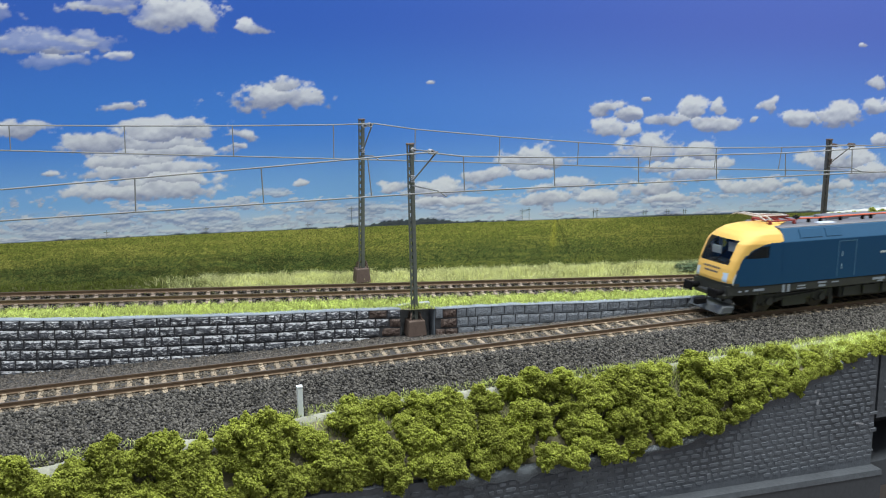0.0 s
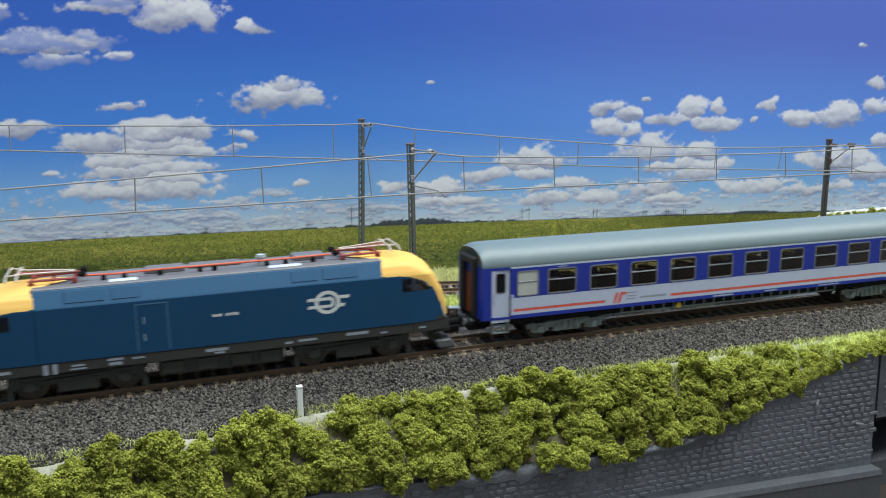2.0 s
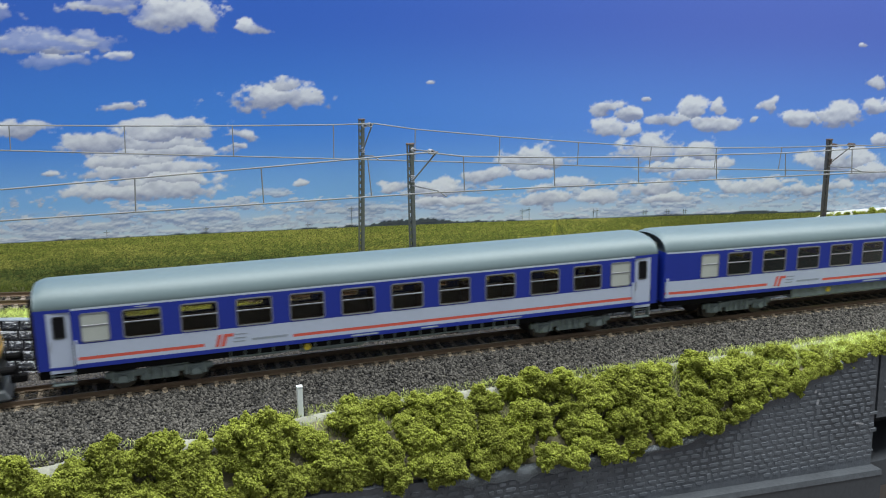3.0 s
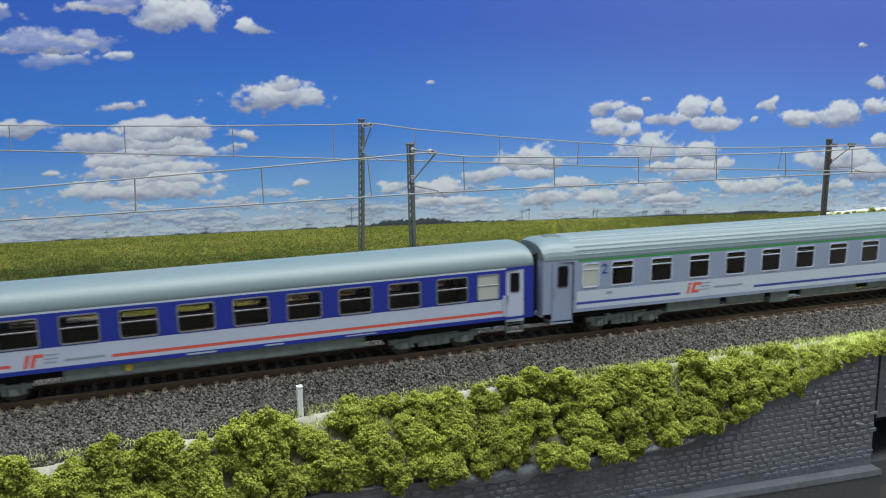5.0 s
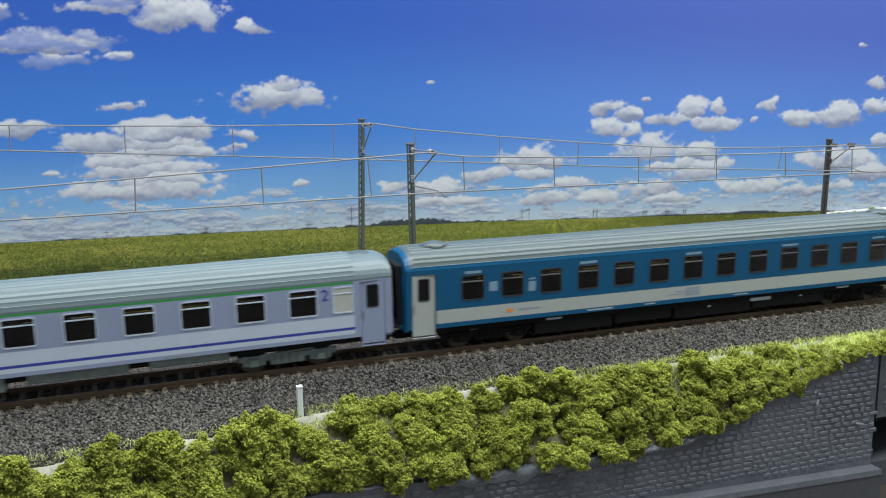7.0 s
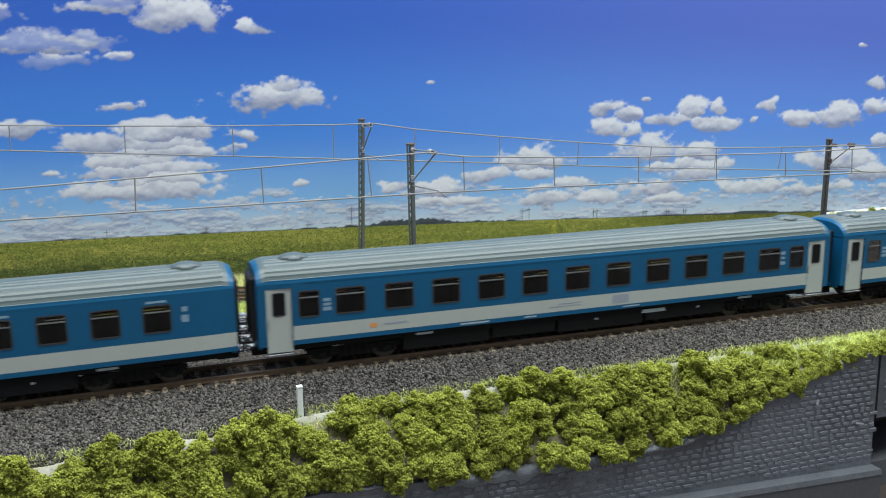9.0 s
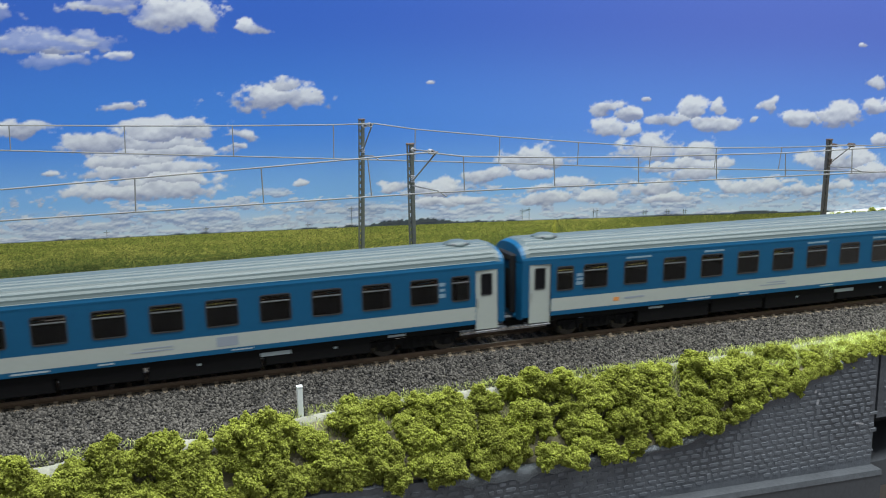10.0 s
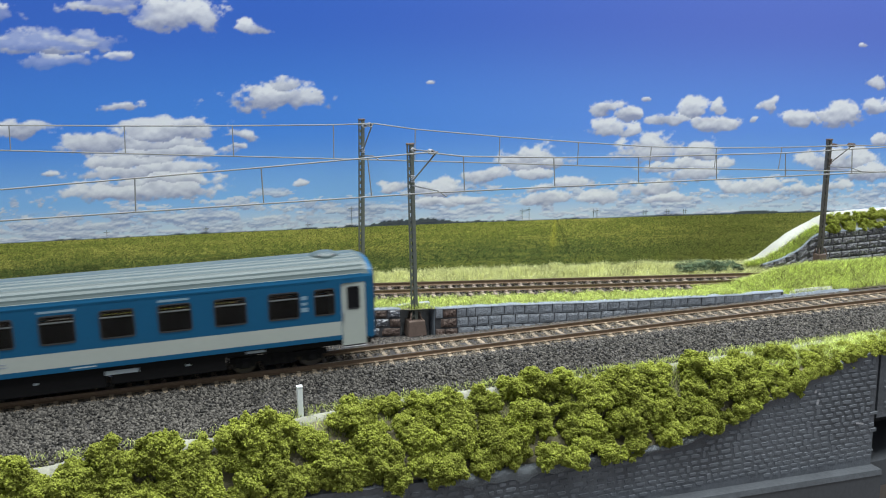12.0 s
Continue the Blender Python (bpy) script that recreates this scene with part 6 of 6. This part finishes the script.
def cab_inside(loco, turn):
    """Desk, seat, rear wall and pale plates that stand in for reflections in the screens."""
    m = mm(0, 0, 0, 0, 0, turn)
    part("cab_wall", boxed(76.0, 77.0, -13.5, 13.5, 17, 42, 0.2), T["dark_frame"], loco, m=m)
    part("driver_desk", boxed(88.0, 95.5, -11.0, 11.0, 18, 27.4, 0.8), T["loco_frame"], loco, m=m)
    bm = bmesh.new()
    box(bm, 80.0, 81.6, -8.0, -2.0, 24, 36.5, 0.6)
    box(bm, 80.0, 86.0, -8.0, -2.0, 22, 24.4, 0.6)
    # pale upright strip added in place of the reflection in the side window
    box(bm, 84.4, 86.2, -14.2, -13.4, 30.6, 37.2, 0.1)
    part("driver_seat", bm, T["print_grey"], loco, "pale grey driver's seat and side window strip", m=m)
    # white plates stand in for the visor and the reflections in the windscreen
    bm = bmesh.new()
    box(bm, 91.4, 92.0, 0.5, 10.5, 32.4, 37.4, 0.2)
    box(bm, 93.4, 94.0, -10.0, -2.5, 30.4, 34.6, 0.2)
    part("sun_blind", bm, T["emblem_white"], loco, "white plates behind the windscreen", m=m)


def loco_cabs(loco):
    """Both rounded cabs: one surface, split into its painted shell, screens and windows."""
    zs = [16.5 + 0.4 * k for k in range(79)]
    zs = [z for z in zs if z < 47.6] + [47.55]
    arc = 72
    grid = []
    for z in zs:
        w, nx = loco_half_width(z), loco_nose(z)
        depth = interp(z, (16.5, 5.0), (30, 6.0), (38, 8.0), (42, 12.0), (47.6, 16.0))
        row = [(70.0 + (nx - depth - 70.0) * k / 22, -w) for k in range(22)]
        n_pow = interp(z, (34, 4.0), (44, 2.8))
        for k in range(arc + 1):
            a = -math.pi / 2 + math.pi * k / arc
            c, s_ = math.cos(a), math.sin(a)
            row.append((nx - depth + depth * abs(c) ** (2 / n_pow), w * math.copysign(abs(s_) ** (2 / n_pow), s_)))
        row += [(x, -y) for x, y in reversed(row[:22])]
        grid.append([(x, y, z) for x, y in row])
    n = len(grid[0])
    groups = {"cab_apron": [], "cab_shell": [], "cab_side": [], "windscreen": [], "side_window": [], "headlight": []}
    for i in range(len(zs) - 1):
        for j in range(n - 1):
            q = [grid[i][j], grid[i][j + 1], grid[i + 1][j + 1], grid[i + 1][j]]
            x, y, z = (sum(v[k] for v in q) / 4 for k in range(3))
            front = abs(y) < loco_half_width(z) * 0.86
            edge = interp(z, (16.5, 99.4), (20, 98.8), (26, 96.6), (31.5, 93.6), (35, 89.6), (37.4, 84.0), (38.6, 77.0), (38.9, 60.0))
            side = abs(y) > loco_half_width(z) * 0.955 or x < 88
            if z < 18.1 and x > 95:
                key = "cab_apron"
            elif 27.2 < z < 39.6 and abs(y) < interp(z, (27, 13.2), (40, 12.2)):
                key = "windscreen"
            elif 18.6 < z < 23.4 and 10.8 < abs(y) < 14.6:
                key = "headlight"
            elif side and x < edge and z < 38.8:
                key = "side_window" if (31.0 < z < 37.0 and 79.0 < x < edge - 1.2) else "cab_side"
            else:
                key = "cab_shell"
            groups[key].append(q)
    looks = {"cab_apron": (T["loco_frame"], "dark grey apron below the nose"), "cab_shell": (T["yellow"], "yellow cab shell"), "cab_side": (T["loco_blue"], "dark blue cab side"), "windscreen": (SCREEN, "black sloping windscreen"), "side_window": (SCREEN, "dark cab side window"), "headlight": (T["lamp_glass"], "pale blue headlight cluster")}
    for turn in (0, 180):
        cab_inside(loco, turn)
        for key, (mat, label) in looks.items():
            for half in ((0,) if key in ("cab_apron", "cab_shell", "windscreen") else (-1, 1)):
                bm = bmesh.new()
                for q in groups[key]:
                    if half * q[0][1] >= 0:
                        bm.faces.new([bm.verts.new((x, y * cab_taper(x), z)) for x, y, z in q])
                bmesh.ops.remove_doubles(bm, verts=bm.verts, dist=0.02)
                if key in ("windscreen", "side_window"):
                    c = Vector((80, 0, 33))
                    for v in bm.verts:
                        v.co = c + (v.co - c) * 0.996
                part(key, bm, mat, loco, label, m=mm(0, 0, 0, 0, 0, turn), smooth=True)
        bm = bmesh.new()
        for z, w in ((24.8, 11), (22.6, 9)):
            for k in range(6):
                y = -w / 2 + w * k / 5
                x = loco_nose(z) + 0.02
                box(bm, x - 0.15, x + 0.12, y - 0.7, y + 0.7, z - 0.5, z + 0.5)
        part("nose_lettering", bm, T["print_dark"], loco, m=mm(0, 0, 0, 0, 0, turn))
        for side in (-1, 1):
            part("corner_strip", rodded((99.4, side * 16.9 * cab_taper(99.4), 17.4), (97.6, side * 16.95 * cab_taper(97.6), 23.0), 0.4, 6), T["print_white"], loco, m=mm(0, 0, 0, 0, 0, turn))
            for x, w in ((51.5, 15.0), (36.0, 11.0)):
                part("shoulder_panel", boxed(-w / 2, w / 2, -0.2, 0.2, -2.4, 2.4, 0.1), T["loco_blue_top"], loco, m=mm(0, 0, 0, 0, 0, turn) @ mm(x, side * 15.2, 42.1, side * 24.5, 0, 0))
        bm = bmesh.new()
        for y in (-3.5, 3.5):
            rod(bm, (loco_nose(28) + 0.1, y * 0.3, 28), (loco_nose(34.5) + 0.15, y * 1.8, 34.5), 0.18, 6)
        part("wiper", bm, T["black"], loco, m=mm(0, 0, 0, 0, 0, turn))




def panto_frame(x):
    bm = bmesh.new()
    for y in (-6.5, 6.5):
        rod(bm, (x - 9, y, 48.7), (x + 9, y, 48.7), 0.5, 8)
    for d in (-8, 0, 8):
        rod(bm, (x + d, -6.5, 48.7), (x + d, 6.5, 48.7), 0.5, 8)
    return bm


def pantograph(loco, x, s_):
    """Folded pantograph on four insulators; s_ is the side to which its head lies."""
    base = part("pantograph", panto_frame(x), T["panto_red"], loco, "red pantograph base frame", m=mm(0, 0, 0))
    bm = bmesh.new()
    for dx in (-8, 8):
        for y in (-6.5, 6.5):
            rod(bm, (x + dx, y, 46.6), (x + dx, y, 48.5), 0.9, 8)
            rod(bm, (x + dx, y, 47.2), (x + dx, y, 47.6), 1.3, 8)
    part("insulator", bm, T["panto_red"], base)
    bm = bmesh.new()
    rod(bm, (x - s_ * 10, 0, 50.0), (x + s_ * 14, 0, 51.4), 0.65, 8)
    rod(bm, (x - s_ * 10, 0, 50.0), (x + s_ * 6, 0, 49.4), 0.55, 8)
    part("arm", bm, T["panto_red"], base)
    bm = bmesh.new()
    for y in (-3, 3):
        rod(bm, (x - s_ * 8, y * 0.4, 50.8), (x + s_ * 14, y * 1.5, 51.9), 0.4, 6)
    for d in (12.5, 16.5):
        rod(bm, (x + s_ * d, -9, 52.2), (x + s_ * d, 9, 52.2), 0.45, 6)
        for e in (-1, 1):
            rod(bm, (x + s_ * d, e * 9, 52.2), (x + s_ * d, e * 13, 50.6), 0.4, 6)
    for y in (-7, 7):
        rod(bm, (x + s_ * 12.5, y, 52.1), (x + s_ * 16.5, y, 52.1), 0.3, 6)
    part("pan_head", bm, T["panto_white"], base, "pale pantograph head")
    bm = bmesh.new()
    for y in (-4.5, 4.5):
        rod(bm, (x - s_ * 11, y, 48.6), (x - s_ * 11, y, 51.2), 0.8, 8)
        box(bm, x - s_ * 11 - 1.6, x - s_ * 11 + 1.6, y - 1.2, y + 1.2, 49.4, 50.6, 0.2)
    part("spring_box", bm, T["black"], base)


def locomotive(centre):
    loco = empty("electric_locomotive", Matrix.Identity(4), "dark blue electric locomotive with yellow cabs and folded pantographs", "locomotive")
    # side walls with the slanted shoulder, which is a lighter blue
    verts, faces, fm = [], [], []
    prof = [(16.9, 16.5), (16.9, 38.2), (16.75, 38.7), (13.6, 45.6), (13.2, 45.9)]
    for x in (-70.4, 70.4):
        for side in (-1, 1):
            verts += [(x, side * y, z) for y, z in prof]
    n = len(prof)
    for side in (0, 1):
        for j in range(n - 1):
            a, b = side * n + j, 2 * n + side * n + j
            faces.append((a, b, b + 1, a + 1) if side == 0 else (a, a + 1, b + 1, b))
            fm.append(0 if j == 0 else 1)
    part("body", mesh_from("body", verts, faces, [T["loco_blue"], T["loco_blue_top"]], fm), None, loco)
    part("roof", boxed(-71, 71, -13.3, 13.3, 44.9, 46.6, 0.5), T["loco_roof"], loco, "grey roof deck")
    loco_cabs(loco)
    frame = bmesh.new()
    box(frame, -84.0, 84.0, -16.6, 16.6, 11.7, 16.6, 0.5)
    for s_ in (-1, 1):
        verts, faces = [], []
        for k in range(6):
            x = 83.8 + 3.55 * k
            w = 16.55 * cab_taper(x)
            verts += [(s_ * x, -w, 11.75), (s_ * x, -w, 16.55), (s_ * x, w, 16.55), (s_ * x, w, 11.75)]
        for k in range(5):
            for j in range(4):
                a, b = k * 4 + j, k * 4 + (j + 1) % 4
                faces.append((a, b, b + 4, a + 4))
        faces += [(3, 2, 1, 0), (20, 21, 22, 23)]
        part("frame_end", mesh_from("frame_end", verts, faces, T["loco_frame"]), None, loco)
    part("underframe", frame, T["loco_frame"], loco, "dark grey frame skirt")
    for s_ in (-1, 1):
        bm = bmesh.new()
        box(bm, min(s_ * 96, s_ * 102.6), max(s_ * 96, s_ * 102.6), -12.6, 12.6, 9.4, 12.6, 0.8)
        part("buffer_beam", bm, T["loco_frame"], loco)
        for y in (-10, 10):
            bm = bmesh.new()
            rod(bm, (s_ * 101, y, 13.2), (s_ * 107.4, y, 13.2), 1.7, 12)
            box(bm, min(s_ * 107.4, s_ * 108.6), max(s_ * 107.4, s_ * 108.6), y - 3.6, y + 3.6, 10.8, 15.6, 0.4)
            part("buffer", bm, T["black"], loco)
        bm = bmesh.new()
        vs = box(bm, min(s_ * 95, s_ * 103.5), max(s_ * 95, s_ * 103.5), -13.0, 13.0, 1.6, 6.0, 0.8)
        for v in bm.verts:
            if v.co.z < 5:
                v.co.x += s_ * 1.6
        part("snow_plough", bm, T["plough"], loco, "dark grey snow plough under the buffer beam")
        part("coupler", boxed(min(s_ * 104, s_ * 110.8), max(s_ * 104, s_ * 110.8), -1.6, 1.6, 5.2, 8.4, 0.4), T["black"], loco)
    bog = bmesh.new()
    for y in (-12.4, 12.4):
        box(bog, -26, 26, y - 0.9, y + 0.9, 6.4, 10.6, 0.4)
        box(bog, -8, 8, y - 1.2, y + 1.4, 3.0, 8.8, 0.5)
        for x in (-17.75, 17.75):
            box(bog, x - 3.6, x + 3.6, y - 1.1, y + 1.2, 4.4, 9.4, 0.5)
            rod(bog, (x, y, 6.6), (x, y + math.copysign(2.0, y), 6.6), 2.0, 12)
            for d in (-5.4, 5.4):
                rod(bog, (x + d, y, 6.0), (x + d, y, 11.4), 1.5, 8)
        rod(bog, (-14, y + math.copysign(1.4, y), 8.2), (14, y + math.copysign(1.4, y), 9.6), 0.6, 6)
        for x in (-25.4, 25.4):
            box(bog, x - 1.2, x + 1.2, y - 0.6, y + 0.6, 1.4, 7.0, 0.2)
    me = bm_mesh("bogie", bog, T["loco_frame"])
    wheel = wheel_mesh(LOCO_R)
    for x in (-56.8, 56.8):
        add_bogie(loco, me, x, 35.5, wheel, LOCO_R)
    bm = bmesh.new()
    box(bm, -26, 26, -13.4, 13.4, 4.6, 11.8, 0.6)
    for x in (-20, -6, 8, 20):
        box(bm, x - 4.5, x + 4.5, -14.6, 14.6, 5.6, 11.0, 0.4)
    part("transformer_box", bm, T["loco_frame"], loco)
    # doors, grilles and lettering
    for side in (-1, 1):
        bm = bmesh.new()
        for x in (-32.8, -20.6):
            box(bm, x - 0.25, x + 0.25, side * 16.9 - 0.12, side * 16.9 + 0.12, 17.5, 36.6)
        box(bm, -33.0, -20.4, side * 16.9 - 0.12, side * 16.9 + 0.12, 36.6, 37.1)
        part("door_frame", bm, T["door_line"], loco)
        bm = bmesh.new()
        for z in (23, 30):
            box(bm, -30.2, -29.7, side * 16.9 - 0.3, side * 16.9 + 0.3, z - 1.4, z + 1.4, 0.1)
        part("door_handle", bm, T["sign_blue"], loco)
        bm = bmesh.new()
        for x0, x1 in ((-58, -45), (-43.4, -34)):
            for k in range(7):
                z = 39.6 + 0.72 * k
                y = 16.5 - (z - 38.7) * 0.457
                box(bm, x0, x1, side * y - 0.16, side * y + 0.16, z - 0.16, z + 0.16)
        part("air_grille", bm, T["loco_blue"], loco)
    y = -16.95
    bm = bmesh.new()
    cx, cz = 45.3, 30.0
    for k in range(40):
        a0, a1 = 2 * math.pi * k / 40, 2 * math.pi * (k + 1) / 40
        q = [(cx + r * math.cos(a), y, cz + r * 0.92 * math.sin(a)) for a, r in ((a0, 5.6), (a1, 5.6), (a1, 3.9), (a0, 3.9))]
        bm.faces.new([bm.verts.new(v) for v in q])
    for x0, x1, z0, z1 in ((cx - 9.0, cx + 1.0, cz + 0.9, cz + 2.2), (cx - 8.0, cx + 1.0, cz - 2.4, cz - 1.1), (cx + 4.4, cx + 9.2, cz + 1.2, cz + 2.6), (cx + 4.4, cx + 8.0, cz - 2.4, cz - 1.0)):
        vs = box(bm, x0, x1, y - 0.06, y + 0.06, z0, z1)
        for v in vs:
            v.co.x += (v.co.z - cz) * 0.3
    for k in range(20):
        a0, a1 = -math.pi / 2 + math.pi * k / 20, -math.pi / 2 + math.pi * (k + 1) / 20
        q = [(cx + 0.6 + r * math.cos(a), y - 0.02, cz + r * math.sin(a)) for a, r in ((a0, 2.5), (a1, 2.5), (a1, 1.2), (a0, 1.2))]
        bm.faces.new([bm.verts.new(v) for v in q])
    part("emblem", bm, T["emblem_white"], loco, "white winged ring emblem")
    bars(loco, T["emblem_white"], [(-2.4 + 1.35 * k, 29.2, 1.0, 1.15) for k in range(8) if k != 3], y=-16.95)
    bars(loco, T["print_grey"], [(-84, 14.3, 7, 1.2), (-96, 14.2, 2, 0.8), (-92, 14.2, 2, 0.8), (-68, 13.8, 1.8, 4.2), (-64.6, 13.8, 1.8, 4.2), (-56, 14.4, 5, 0.7), (-56, 13.0, 6, 0.6), (-42, 15.2, 6, 1.0), (-42, 13.4, 5, 1.2), (-33, 14.8, 5, 0.7), (-2, 14.4, 9, 1.3), (-1, 13.0, 4, 0.7), (28, 13.8, 3, 0.9), (36, 14.2, 8, 1.0), (58, 14.6, 10, 1.3), (70, 13.6, 3, 0.8), (88, 14.0, 3, 0.9)], y=-16.62)
    # roof gear
    pantograph(loco, -63, -1)
    pantograph(loco, 63, 1)
    bm = bmesh.new()
    pts = [(-52, -4.5, 49.2), (-40, -5.2, 48.9), (-20, -5.5, 49.3), (5, -5.5, 49.3), (30, -5.2, 49.3), (50, -4.5, 49.4)]
    for a, b in zip(pts, pts[1:]):
        rod(bm, a, b, 0.5, 8)
    part("roof_cable", bm, T["bus_red"], loco, "red high-voltage roof cable")
    for x in (-44, -36, -22, -6, 0, 22, 30, 42):
        bm = bmesh.new()
        rod(bm, (x, -5.3, 46.4), (x, -5.3, 48.9), 0.8, 8)
        for z in (47.0, 47.8):
            rod(bm, (x, -5.3, z), (x, -5.3, z + 0.35), 1.15, 8)
        part("insulator", bm, T["black"], loco)
    bm = bmesh.new()
    rod(bm, (20, -2, 46.4), (20, -2, 51.6), 1.9, 12)
    rod(bm, (20, -2, 50.4), (20, -2, 50.8), 2.2, 12)
    part("main_switch", bm, T["print_white"], loco, "white round high-voltage switch")
    for x0, x1 in ((-42, -31), (22, 36)):
        part("roof_plate", boxed(x0, x1, -11.5, -7, 46.5, 47.1, 0.2), T["bright"], loco, "white roof plate")
    for x0, x1, y0, y1, z in ((-28, -12, -2, 8, 48.6), (34, 48, -1, 7, 49.4), (-10, 12, 2, 9, 48.2)):
        part("roof_box", boxed(x0, x1, y0, y1, 46.5, z, 0.4), T["loco_roof"], loco)
    # the upper body is a little lower than it was drawn
    for ob in loco.children:
        if ob.name.split(".")[0] not in ("bogie", "wheelset"):
            for me in [ob.data] + [c.data for c in ob.children]:
                for v in me.vertices:
                    if v.co.z > 0.0382:
                        v.co.z = 0.0382 + (v.co.z - 0.0382) * 0.91
    VEH.insert(0, (loco, centre, 56.8))


locomotive(391.9)


# ---- what moves ----
LAG = ((0, -12.5), (0.5, 0.6), (1.0, 5.8), (1.5, 9.5), (2.0, 2.1), (2.5, 3.7), (3.0, -1.4), (3.5, 1.5), (4.0, 5.0), (4.5, 8.2), (5.0, 10.9), (5.5, 12.0), (6.0, 6.8), (6.5, 8.4), (7.0, 2.5), (7.5, 2.8), (8.0, 1.6), (8.5, -0.2), (9.0, -3.6), (9.5, -1.0), (10.0, -6.8), (10.5, -0.4), (11.0, -7.2), (11.5, -0.9), (12.0, -9.4))
SPEED = 183.86


def motions():
    for thing, centre, half in VEH:
        rows = []
        for t, lag in LAG:
            s = centre - SPEED * t + lag
            xa, ya, _ = main_at(s - half)
            xb, yb, _ = main_at(s + half)
            rows.append((t, mm((xa + xb) / 2, (ya + yb) / 2, (main_z(xa) + main_z(xb)) / 2, 0, -math.degrees(math.atan2(main_z(xb) - main_z(xa), 2 * half)), math.degrees(math.atan2(yb - ya, xb - xa)))))
        walk(thing, rows)
    for wheel, x, r in WHEELSETS:
        rows = []
        for k in range(int(12 * FPS) + 1):
            t = k / FPS
            run = SPEED * t - interp(t, *LAG)
            rows.append((t, mm(x, 0, r) @ Matrix.Rotation(-run / r, 4, "Y")))
        walk(wheel, rows)


motions()
